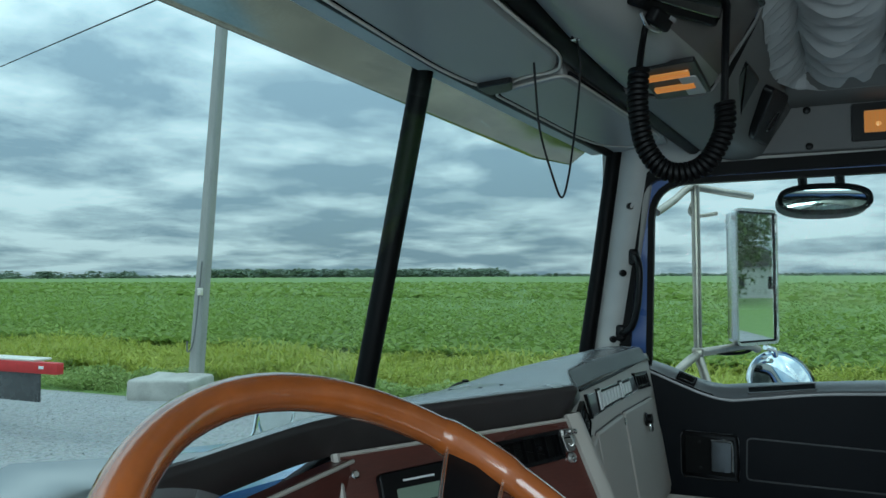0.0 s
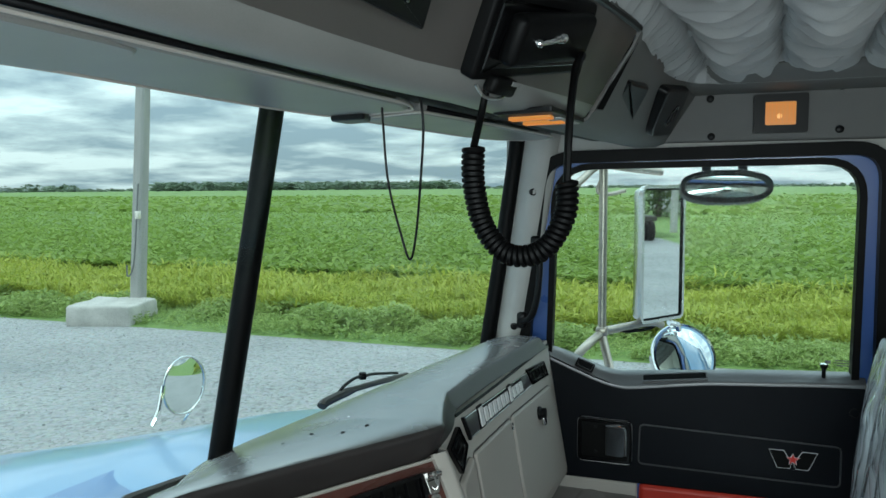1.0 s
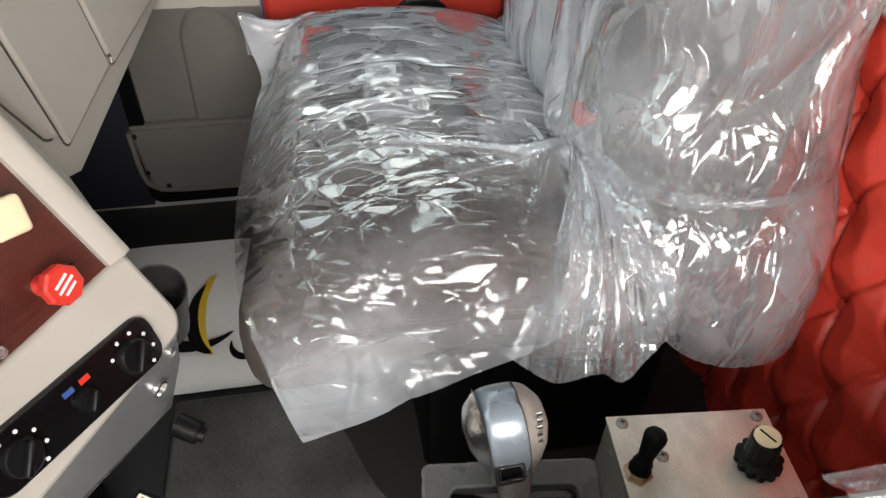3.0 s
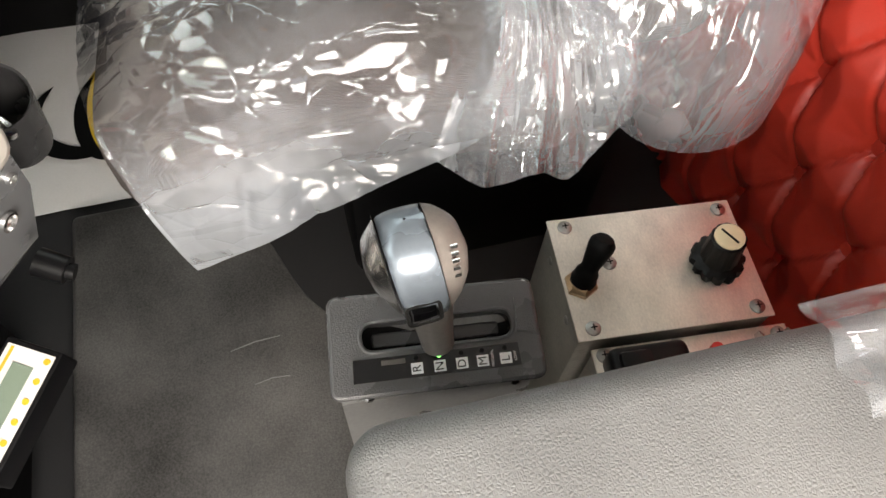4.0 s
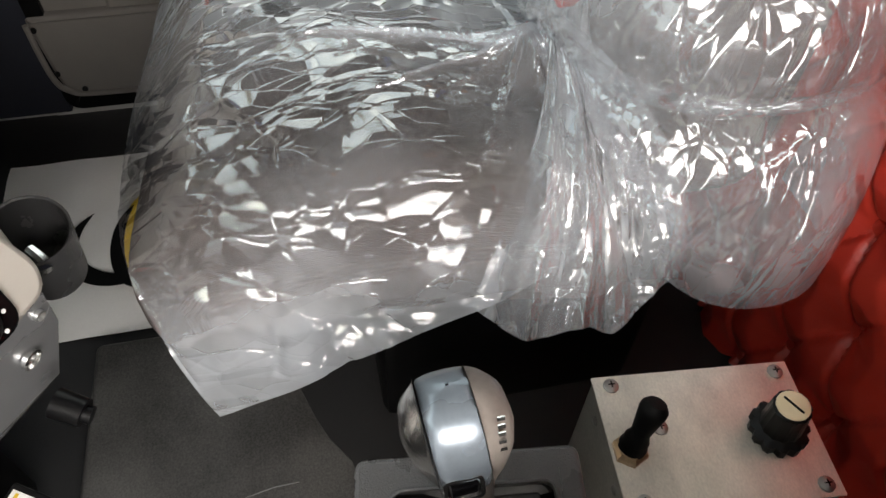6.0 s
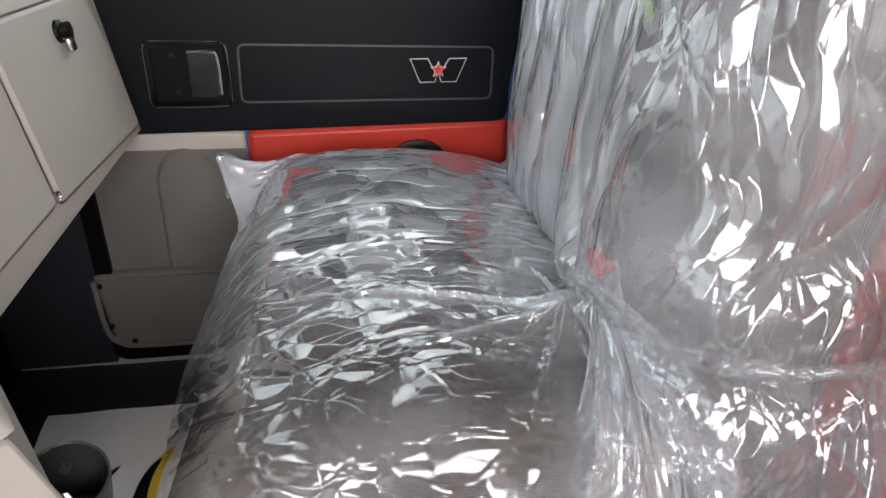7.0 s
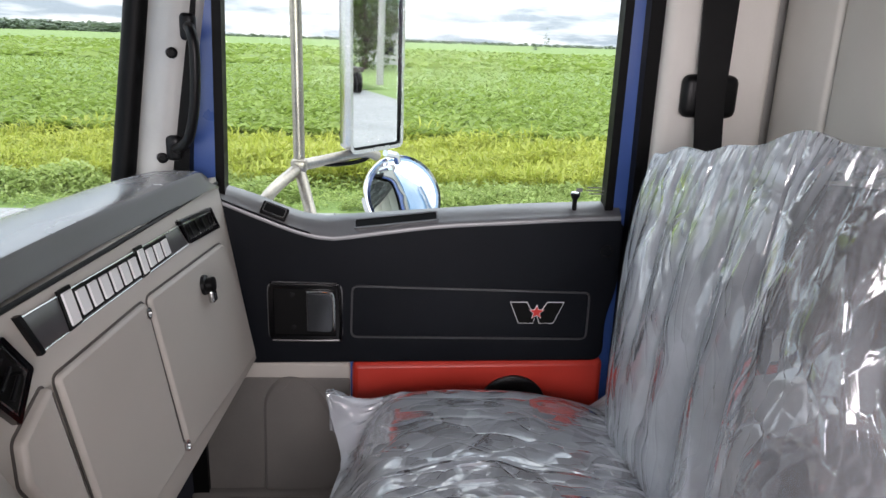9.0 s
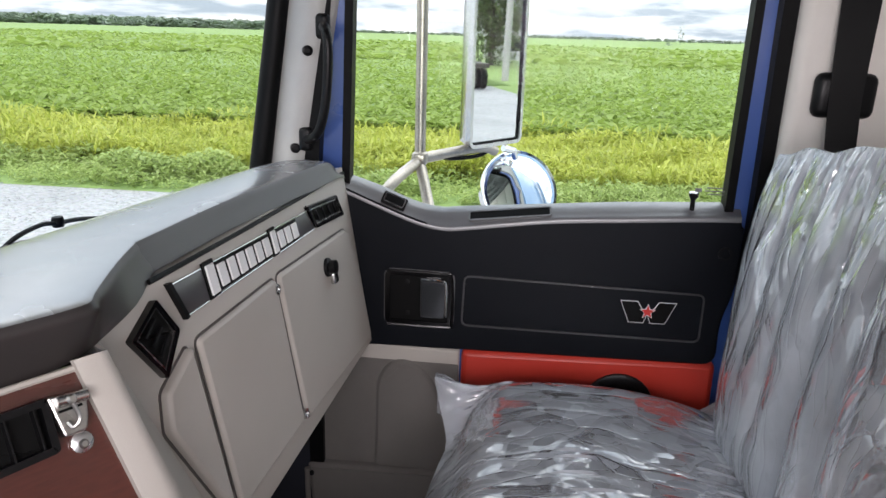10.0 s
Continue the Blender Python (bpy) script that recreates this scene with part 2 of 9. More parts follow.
# ---- materials ----
def mat(name, col, rough=0.5, metal=0.0, var=0.15, scale=8.0, fine=250.0, bump=0.15, bumpd=0.0006, rvar=0.12, coat=0.0, sheen=0.0, spec=0.5, each=0.0, detail_bump=None, stretch=(1, 1, 1)):
    m = bpy.data.materials.new(name)
    m.use_nodes = True
    n, l = m.node_tree.nodes, m.node_tree.links
    p = n["Principled BSDF"]
    tc = n.new("ShaderNodeTexCoord")
    mp = n.new("ShaderNodeMapping")
    mp.inputs["Scale"].default_value = stretch
    l.new(tc.outputs["Object"], mp.inputs[0])
    big, small = n.new("ShaderNodeTexNoise"), n.new("ShaderNodeTexNoise")
    big.inputs["Scale"].default_value, big.inputs["Detail"].default_value = scale, 5
    small.inputs["Scale"].default_value, small.inputs["Detail"].default_value = fine, 3
    l.new(mp.outputs[0], big.inputs["Vector"])
    l.new(mp.outputs[0], small.inputs["Vector"])
    mix = n.new("ShaderNodeMix")
    mix.data_type = "RGBA"
    mix.inputs["A"].default_value = tuple(c * (1 - var) for c in col) + (1,)
    mix.inputs["B"].default_value = tuple(min(1, c * (1 + var)) for c in col) + (1,)
    add = n.new("ShaderNodeMath")
    add.operation = "MULTIPLY_ADD"
    add.inputs[1].default_value, add.inputs[2].default_value = 0.35, 0.0
    l.new(small.outputs["Fac"], add.inputs[0])
    ad2 = n.new("ShaderNodeMath")
    ad2.operation = "MULTIPLY_ADD"
    ad2.inputs[1].default_value = 0.65
    l.new(big.outputs["Fac"], ad2.inputs[0])
    l.new(add.outputs[0], ad2.inputs[2])
    fac = ad2
    if each > 0:
        oi = n.new("ShaderNodeObjectInfo")
        ad3 = n.new("ShaderNodeMath")
        ad3.operation = "MULTIPLY_ADD"
        ad3.inputs[1].default_value = each
        l.new(oi.outputs["Random"], ad3.inputs[0])
        l.new(ad2.outputs[0], ad3.inputs[2])
        fac = ad3
    st = n.new("ShaderNodeMapRange")
    st.inputs["From Min"].default_value, st.inputs["From Max"].default_value = 0.3, 0.7
    l.new(fac.outputs[0], st.inputs["Value"])
    l.new(st.outputs[0], mix.inputs["Factor"])
    l.new(mix.outputs["Result"], p.inputs["Base Color"])
    rr = n.new("ShaderNodeMapRange")
    rr.inputs["To Min"].default_value, rr.inputs["To Max"].default_value = max(0.02, rough - rvar), min(1, rough + rvar)
    l.new(big.outputs["Fac"], rr.inputs["Value"])
    l.new(rr.outputs[0], p.inputs["Roughness"])
    p.inputs["Metallic"].default_value = metal
    p.inputs["Coat Weight"].default_value = coat
    p.inputs["Coat Roughness"].default_value = 0.08
    p.inputs["Specular IOR Level"].default_value = spec
    p.inputs["Sheen Weight"].default_value = sheen
    if bump > 0:
        bp = n.new("ShaderNodeBump")
        bp.inputs["Strength"].default_value, bp.inputs["Distance"].default_value = bump, bumpd
        src = small.outputs["Fac"]
        if detail_bump == "leather":
            vo = n.new("ShaderNodeTexVoronoi")
            vo.feature = "DISTANCE_TO_EDGE"
            vo.inputs["Scale"].default_value = fine
            l.new(mp.outputs[0], vo.inputs["Vector"])
            src = vo.outputs["Distance"]
        if detail_bump == "weave":
            wv = n.new("ShaderNodeTexWave")
            wv.inputs["Scale"].default_value, wv.inputs["Distortion"].default_value = fine * 0.4, 1.5
            l.new(mp.outputs[0], wv.inputs["Vector"])
            src = wv.outputs["Fac"]
        l.new(src, bp.inputs["Height"])
        l.new(bp.outputs[0], p.inputs["Normal"])
    return m


def glass(name, tint=(0.95, 1.0, 0.98), gloss=0.08):
    m = bpy.data.materials.new(name)
    m.use_nodes = True
    n, l = m.node_tree.nodes, m.node_tree.links
    n.remove(n["Principled BSDF"])
    tr, gl, mx, fr = n.new("ShaderNodeBsdfTransparent"), n.new("ShaderNodeBsdfGlossy"), n.new("ShaderNodeMixShader"), n.new("ShaderNodeLayerWeight")
    tr.inputs[0].default_value = tint + (1,)
    gl.inputs["Roughness"].default_value = 0.01
    pw = n.new("ShaderNodeMath")
    pw.operation = "POWER"
    pw.inputs[1].default_value = 4.5
    ma = n.new("ShaderNodeMath")
    ma.operation = "MULTIPLY_ADD"
    ma.inputs[1].default_value, ma.inputs[2].default_value = 0.22, 0.003
    l.new(fr.outputs["Facing"], pw.inputs[0])
    l.new(pw.outputs[0], ma.inputs[0])
    l.new(ma.outputs[0], mx.inputs[0])
    l.new(tr.outputs[0], mx.inputs[1])
    l.new(gl.outputs[0], mx.inputs[2])
    l.new(mx.outputs[0], n["Material Output"].inputs[0])
    return m


def emit(name, col, power, dim=(0.3, 0.12, 0.02)):
    m = bpy.data.materials.new(name)
    m.use_nodes = True
    p = m.node_tree.nodes["Principled BSDF"]
    p.inputs["Base Color"].default_value = dim + (1,)
    p.inputs["Emission Color"].default_value = col + (1,)
    p.inputs["Emission Strength"].default_value = power
    p.inputs["Roughness"].default_value = 0.2
    return m


def film_material(name="polythene_film", milk_lo=0.09, milk_hi=0.36, stretch=(1, 1, 1), turn=(0, 0, 1), crease=0.03, rough=0.2, gloss=0.15, milk_haze=0.0):
    """Clear polythene: mostly clear, milky in places, its gloss broken into flat facets by creases."""
    m = bpy.data.materials.new(name)
    m.use_nodes = True
    n, l = m.node_tree.nodes, m.node_tree.links
    n.remove(n["Principled BSDF"])
    out = n["Material Output"]
    tr, gl, df, tl = n.new("ShaderNodeBsdfTransparent"), n.new("ShaderNodeBsdfGlossy"), n.new("ShaderNodeBsdfDiffuse"), n.new("ShaderNodeBsdfTranslucent")
    tr.inputs[0].default_value = (0.97, 0.98, 0.99, 1)
    gl.inputs["Roughness"].default_value = rough
    df.inputs["Color"].default_value = (0.82, 0.87, 0.93, 1)
    tl.inputs["Color"].default_value = (0.82, 0.87, 0.93, 1)
    milk, m1, m2 = n.new("ShaderNodeMixShader"), n.new("ShaderNodeMixShader"), n.new("ShaderNodeMixShader")
    milk.inputs[0].default_value = 0.35
    l.new(df.outputs[0], milk.inputs[1])
    l.new(tl.outputs[0], milk.inputs[2])
    tc = n.new("ShaderNodeTexCoord")
    no = n.new("ShaderNodeTexNoise")
    no.inputs["Scale"].default_value, no.inputs["Detail"].default_value = 7, 7
    l.new(tc.outputs["Object"], no.inputs["Vector"])
    mr = n.new("ShaderNodeMapRange")
    mr.inputs["From Min"].default_value, mr.inputs["From Max"].default_value = 0.36, 0.7
    mr.inputs["To Min"].default_value, mr.inputs["To Max"].default_value = milk_lo, milk_hi
    l.new(no.outputs["Fac"], mr.inputs["Value"])
    gp = n.new("ShaderNodeNewGeometry")
    sx = n.new("ShaderNodeSeparateXYZ")
    l.new(gp.outputs["Position"], sx.inputs[0])
    total = mr.outputs[0]
    # clear on the near cushion, milky where it hangs free or lies in many layers
    # the X term paints the sky's haze on the far side as extra milk
    for axis, a, b, k in (("X", 1.28, 1.6, 2.1), ("Z", 1.93, 1.83, 1.3), ("Y", -0.18, -0.36, 0.3), ("Y", 0.09, 0.15, -0.9)):
        st = n.new("ShaderNodeMapRange")
        st.interpolation_type = "SMOOTHSTEP"
        st.inputs["From Min"].default_value, st.inputs["From Max"].default_value = a, b
        st.inputs["To Max"].default_value = milk_haze * k
        l.new(sx.outputs[axis], st.inputs["Value"])
        su = n.new("ShaderNodeMath")
        su.use_clamp = True
        l.new(total, su.inputs[0])
        l.new(st.outputs[0], su.inputs[1])
        total = su.outputs[0]
    l.new(tr.outputs[0], m1.inputs[1])
    l.new(milk.outputs[0], m1.inputs[2])
    # crumpled facets: each cell of two drawn-out Voronoi patterns tilts its own way, parted by fine creases
    wob = n.new("ShaderNodeTexNoise")
    wob.inputs["Scale"].default_value, wob.inputs["Detail"].default_value = 5, 2
    l.new(tc.outputs["Object"], wob.inputs["Vector"])
    wv = n.new("ShaderNodeVectorMath")
    wv.operation = "MULTIPLY_ADD"
    wv.inputs[1].default_value = (0.1, 0.1, 0.1)
    l.new(wob.outputs["Color"], wv.inputs[0])
    l.new(tc.outputs["Object"], wv.inputs[2])
    ge = n.new("ShaderNodeNewGeometry")
    tilt, last = ge.outputs["Normal"], None
    for sc, lean, cutd, rot in ((9, 0.32, 0.06, 0.35), (22, 0.34, 0.05, -0.6), (55, 0.36, 0.04, 0.9)):
        mp = n.new("ShaderNodeMapping")
        mp.inputs["Scale"].default_value = stretch
        mp.inputs["Rotation"].default_value = (turn[0] * rot, turn[1] * rot, turn[2] * rot)
        l.new(wv.outputs[0], mp.inputs[0])
        vc, vo = n.new("ShaderNodeTexVoronoi"), n.new("ShaderNodeTexVoronoi")
        vo.feature = "DISTANCE_TO_EDGE"
        for q in (vc, vo):
            q.inputs["Scale"].default_value = sc
            l.new(mp.outputs[0], q.inputs["Vector"])
        sb = n.new("ShaderNodeVectorMath")
        sb.operation = "MULTIPLY_ADD"
        sb.inputs[1].default_value, sb.inputs[2].default_value = (lean, lean, lean), (-lean / 2, -lean / 2, -lean / 2)
        l.new(vc.outputs["Color"], sb.inputs[0])
        av2 = n.new("ShaderNodeVectorMath")
        l.new(tilt, av2.inputs[0])
        l.new(sb.outputs[0], av2.inputs[1])
        tilt = av2.outputs[0]
        mn = n.new("ShaderNodeMath")
        mn.operation = "MINIMUM"
        mn.inputs[1].default_value = cutd
        l.new(vo.outputs["Distance"], mn.inputs[0])
        ad = n.new("ShaderNodeMath")
        ad.operation = "MULTIPLY_ADD"
        ad.inputs[1].default_value = 8.0 / sc
        l.new(mn.outputs[0], ad.inputs[0])
        if last is not None:
            l.new(last, ad.inputs[2])
        else:
            ad.inputs[2].default_value = 0.0
        last = ad.outputs[0]
    l.new(total, m1.inputs[0])
    nn2 = n.new("ShaderNodeVectorMath")
    nn2.operation = "NORMALIZE"
    l.new(tilt, nn2.inputs[0])
    nz = n.new("ShaderNodeBump")
    nz.inputs["Strength"].default_value, nz.inputs["Distance"].default_value = 0.8, crease
    l.new(last, nz.inputs["Height"])
    l.new(nn2.outputs[0], nz.inputs["Normal"])
    l.new(nz.outputs[0], gl.inputs["Normal"])
    fr = n.new("ShaderNodeLayerWeight")
    l.new(nz.outputs[0], fr.inputs["Normal"])
    pw = n.new("ShaderNodeMath")
    pw.operation = "POWER"
    pw.inputs[1].default_value = 2.0
    ma = n.new("ShaderNodeMath")
    ma.operation = "MULTIPLY_ADD"
    ma.inputs[1].default_value, ma.inputs[2].default_value = 0.75, gloss
    l.new(fr.outputs["Facing"], pw.inputs[0])
    l.new(pw.outputs[0], ma.inputs[0])
    l.new(ma.outputs[0], m2.inputs[0])
    l.new(m1.outputs[0], m2.inputs[1])
    l.new(gl.outputs[0], m2.inputs[2])
    l.new(m2.outputs[0], out.inputs[0])
    return m


M_GREY = mat("grey_vinyl_trim", (0.38, 0.372, 0.352), 0.55, fine=900, bump=0.25, bumpd=0.0004)
# darker copies of the grey trim: the dim light overhead is in their colour
M_OVERSHADE = mat("shaded_overhead_vinyl", (0.2, 0.196, 0.188), 0.38, fine=900, bump=0.2, bumpd=0.0003)
M_HEADSHADE = mat("shaded_header_vinyl", (0.115, 0.113, 0.11), 0.6, fine=900, bump=0.25, bumpd=0.0004)
M_GREYFAB = mat("grey_headliner_cloth", (0.29, 0.295, 0.3), 0.62, sheen=0.1, fine=700, bump=0.2)
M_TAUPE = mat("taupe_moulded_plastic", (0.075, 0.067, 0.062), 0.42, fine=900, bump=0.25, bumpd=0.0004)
M_TAUPEDARK = mat("faded_black_plastic", (0.045, 0.036, 0.03), 0.6, var=0.2)
# hood blue darkened to the tone of its shaded part
M_HOODSHADE = mat("shaded_hood_blue", (0.12, 0.23, 0.46), 0.35, var=0.08, bump=0.02, coat=0.5)
M_BEZEL = mat("grained_black_plastic", (0.07, 0.07, 0.072), 0.27, spec=0.55, fine=700, bump=0.7, bumpd=0.0008)
M_GRIP = mat("worn_grey_brown_plastic", (0.17, 0.15, 0.135), 0.4, var=0.2, bump=0.1)
M_SLATE = mat("grey_conduit", (0.16, 0.16, 0.16), 0.6)
M_LINER = mat("pale_wall_vinyl", (0.62, 0.585, 0.54), 0.6, fine=700, bump=0.25, bumpd=0.0004, var=0.06)
# door vinyl in a lighter tone that holds the bead's highlight
M_BEADLIGHT = mat("charcoal_highlight_vinyl", (0.03, 0.03, 0.032), 0.36, fine=1200, bump=0.2, bumpd=0.0003, spec=0.8)
# door charcoal with the sky's sheen put into a lighter base
M_SILLSHEEN = mat("sill_vinyl_with_sheen", (0.085, 0.084, 0.088), 0.42, fine=1200, bump=0.12, bumpd=0.0003, spec=0.8)
M_SILLSHEEN.node_tree.nodes["Principled BSDF"].inputs["IOR"].default_value = 1.85
M_SMOKE = mat("dark_polished_metal", (0.16, 0.17, 0.18), 0.12, metal=0.9, bump=0.0)
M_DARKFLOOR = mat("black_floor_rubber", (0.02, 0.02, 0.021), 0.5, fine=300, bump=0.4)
# lower door trim, with the footwell's shade in its darker tone
M_KICK = mat("shaded_kick_trim", (0.135, 0.124, 0.113), 0.8, fine=700, bump=0.5, bumpd=0.0008, sheen=0.1)
M_LEGEND = mat("worn_white_print", (0.21, 0.21, 0.205), 0.6, var=0.3, bump=0.0)
# the lid's steel again, darkened because the box sides face away from light
M_CASESHADE = mat("shaded_steel_case", (0.36, 0.34, 0.3), 0.36, metal=0.6, var=0.3, scale=16, bump=0.15)
M_NICKEL = mat("dull_nickel", (0.42, 0.41, 0.39), 0.33, metal=1.0, var=0.2)
# the pad's own vinyl, toned dark for the shade on its front
M_LIPSHADE = mat("shaded_dash_vinyl", (0.03, 0.026, 0.025), 0.4, fine=1200, bump=0.15, bumpd=0.0003, spec=0.5)
M_BEIGE = mat("warm_grey_plastic", (0.43, 0.398, 0.357), 0.5, fine=1100, bump=0.3, bumpd=0.0003, var=0.06)
# base lightened so that the pad top carries the sky's sheen
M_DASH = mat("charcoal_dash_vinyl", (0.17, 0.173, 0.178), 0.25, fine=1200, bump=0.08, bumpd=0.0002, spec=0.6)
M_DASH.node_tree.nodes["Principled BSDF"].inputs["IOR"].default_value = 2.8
M_BEVEL = mat("dark_grey_pad_edge", (0.06, 0.058, 0.057), 0.38, fine=700, bump=0.25, bumpd=0.0005)
M_PLATE = mat("dark_grey_plate", (0.1, 0.1, 0.103), 0.3, metal=0.3, var=0.08, bump=0.05)
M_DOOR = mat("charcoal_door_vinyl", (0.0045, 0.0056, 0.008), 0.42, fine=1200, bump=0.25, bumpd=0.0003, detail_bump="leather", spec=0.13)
M_BLACK = mat("black_plastic", (0.003, 0.003, 0.0035), 0.4, spec=0.22, fine=900, bump=0.15, bumpd=0.0003)
M_GLOSSBLACK = mat("gloss_black_plastic", (0.003, 0.003, 0.0035), 0.15, bump=0.0)
M_RUBBER = mat("black_rubber", (0.002, 0.002, 0.0022), 0.5, bump=0.2, spec=0.12)
M_FLOOR = mat("scuffed_rubber_floor", (0.076, 0.074, 0.072), 0.4, var=0.95, scale=6, fine=350, bump=0.5, bumpd=0.0012, detail_bump="leather", rvar=0.16)
M_WOOD = mat("burgundy_wood_veneer", (0.075, 0.018, 0.012), 0.3, var=0.35, scale=3, fine=60, bump=0.05, coat=0.3, stretch=(1, 1, 7))
M_RIM = mat("varnished_wood_rim", (0.26, 0.07, 0.014), 0.2, var=0.25, scale=9, fine=40, bump=0.03, coat=1.0)
M_RED = mat("red_vinyl", (0.47, 0.034, 0.02), 0.4, fine=500, bump=0.25, bumpd=0.0005, detail_bump="leather", var=0.1)
M_BLUE = mat("blue_cab_paint", (0.035, 0.09, 0.3), 0.3, var=0.08, bump=0.02, coat=0.7)
# cab blue made paler: the sky's reflection is in the base colour
M_HOOD = mat("sky_tinted_hood_blue", (0.22, 0.38, 0.6), 0.32, var=0.1, scale=3, bump=0.03, coat=0.8)
M_CHROME = mat("chrome", (0.82, 0.83, 0.84), 0.08, metal=1.0, var=0.03, rvar=0.04, bump=0.02)
M_WORNCHROME = mat("dull_chrome", (0.68, 0.68, 0.67), 0.25, metal=1.0, var=0.12, bump=0.05)
M_MIRROR = mat("mirror_glass", (0.86, 0.88, 0.87), 0.01, metal=1.0, var=0.0, rvar=0.0, bump=0.0)
M_STEEL = mat("brushed_steel", (0.8, 0.745, 0.66), 0.4, metal=0.55, var=0.22, scale=22, fine=300, bump=0.12, stretch=(1, 1.6, 1), rvar=0.2)
M_SEAT = mat("dark_grey_seat_cloth", (0.088, 0.068, 0.061), 0.85, fine=1000, bump=0.8, bumpd=0.002, detail_bump="weave", var=0.3)
M_LEATHER = mat("grey_leather", (0.165, 0.166, 0.165), 0.4, fine=430, bump=0.9, bumpd=0.0009, detail_bump="leather", var=0.2)
M_WHITE = mat("white_paper", (0.78, 0.77, 0.75), 0.6, var=0.05, bump=0.1)
M_BONE = mat("cream_plastic", (0.78, 0.64, 0.42), 0.4, var=0.04, bump=0.05)
M_KNOBRED = mat("red_plastic", (0.62, 0.035, 0.025), 0.35, var=0.06, bump=0.05)
M_YELLOW = mat("yellow_ink", (0.72, 0.46, 0.03), 0.55, var=0.05, bump=0.0)
M_LCD = mat("lcd_glass", (0.2, 0.26, 0.2), 0.2, var=0.05, bump=0.0)
M_INK = mat("white_ink", (0.8, 0.8, 0.8), 0.5, var=0.02, bump=0.0)
M_INKBLACK = mat("black_ink", (0.003, 0.003, 0.003), 0.5, var=0.02, bump=0.0, spec=0.12)
M_AMBERDIM = emit("amber_lens_rib", (0.8, 0.25, 0.05), 0.6)
M_AMBERHOT = emit("amber_bulb", (1.0, 0.5, 0.17), 0.95)
M_GREEN = emit("green_lamp", (0.1, 1.0, 0.15), 1.2, (0.02, 0.2, 0.03))
M_AMBER = emit("amber_lamp", (1.0, 0.38, 0.1), 0.42)
M_CONCRETE = mat("weathered_concrete", (0.42, 0.4, 0.37), 0.9, var=0.25, scale=3, fine=40, bump=0.6, bumpd=0.01)
M_POLE = mat("grey_pole_wood", (0.36, 0.35, 0.33), 0.8, var=0.15, scale=2, fine=30, bump=0.4, bumpd=0.004, stretch=(4, 4, 0.5))
M_REDPAINT = mat("red_truck_paint", (0.5, 0.03, 0.03), 0.35, bump=0.02)
M_GLASS = glass("clear_window_glass")
M_FILM = film_material(milk_lo=0.045, milk_hi=0.18, rough=0.065, gloss=0.07, milk_haze=0.2, crease=0.035, stretch=(1.0, 0.5, 1.0), turn=(0.2, 0.2, 1.0))
M_FILMBACK = film_material("polythene_film_hanging", 0.10, 0.30, rough=0.07, gloss=0.13, milk_haze=0.18, crease=0.035, stretch=(1.3, 1.3, 0.28), turn=(0.1, 0.25, 0.2))
M_FILMGATHER = film_material("polythene_film_gathered", 0.18, 0.47, rough=0.11, gloss=0.14, stretch=(0.6, 0.8, 0.8), turn=(0.5, 0.5, 0.5), crease=0.03)

# ---- cab shell ----
SIDE = Matrix(((0, 0, 1, 0), (1, 0, 0, 0), (0, 1, 0, 0), (0, 0, 0, 1)))  # frame whose (x, y, z) are world (y, z, x)
DOWN = 1.41  # floor level

bm = B()
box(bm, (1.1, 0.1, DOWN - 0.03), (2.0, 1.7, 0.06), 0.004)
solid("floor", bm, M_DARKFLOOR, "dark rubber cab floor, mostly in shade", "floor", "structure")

# side wall round the passenger door
WIN = rounded([(0.353, 2.18), (0.336, 2.757), (-0.366, 2.762), (-0.364, 2.18)], [0.01, 0.09, 0.08, 0.01], 6)
OPEN = rounded([(0.435, 1.44), (0.435, 2.30), (0.384, 2.800), (-0.430, 2.810), (-0.434, 2.3), (-0.432, 1.44)], [0.03, 0.1, 0.09, 0.09, 0.05, 0.03], 6)
bm = B()
k = len(OPEN)
big = []
for p in OPEN:
    big.append(V((max(-0.95, min(0.475, (p.x) * 2.3)), 1.38 if p.y < 1.6 else (3.06 if p.y > 2.7 else p.y))))
ring_slab(bm, OPEN, big, SIDE, 2.055, 2.12)
box(bm, (2.0875, 0.68, 1.69), (0.06, 0.44, 0.62), 0.004)
solid("wall_east", bm, M_GREY, "grey inner side wall of the cab", "wall", "structure", angle=25)

# black door seal round the opening
bm = B()
ring_slab(bm, offset(OPEN, -0.027), offset(OPEN, 0.004), SIDE, 2.035, 2.066)
solid("door_seal", bm, M_RUBBER, "black rubber seal round the door opening", "seal", "structure", angle=60)

# grey trim over the door, with its screws
bm = B()
slab(bm, rounded([(0.18, 2.819), (0.16, 2.97), (-0.62, 2.98), (-0.62, 2.817)], 0.015), SIDE @ Matrix.Scale(-1, 4, (0, 0, 1)), -2.06, -2.032, 0.006)
tr_head = solid("trim_header", bm, M_HEADSHADE, "pale grey trim panel above the passenger door, toned dark for shade", "trim", "structure")
for y, z in ((-0.034, 2.921), (-0.038, 2.831), (-0.315, 2.937), (-0.313, 2.84)):
    bm = B()
    lathe(bm, [(0.009, 0), (0.009, 0.004), (0.006, 0.006), (0, 0.006)], 12, Matrix.Translation((2.032, y, z)) @ pose(0, 0, 0, 0, -90, 0))
    part("screw_cap", bm, M_BLACK, tr_head, "black plastic screw cap")

# roof shell
bm = B()
box(bm, (1.1, 0.0, 3.075), (2.04, 1.5, 0.03), 0.01)
solid("roof", bm, M_BLUE, "blue steel cab roof", "roof", "structure")

# rear wall: grey upper panels over red tufted vinyl
bm = B()
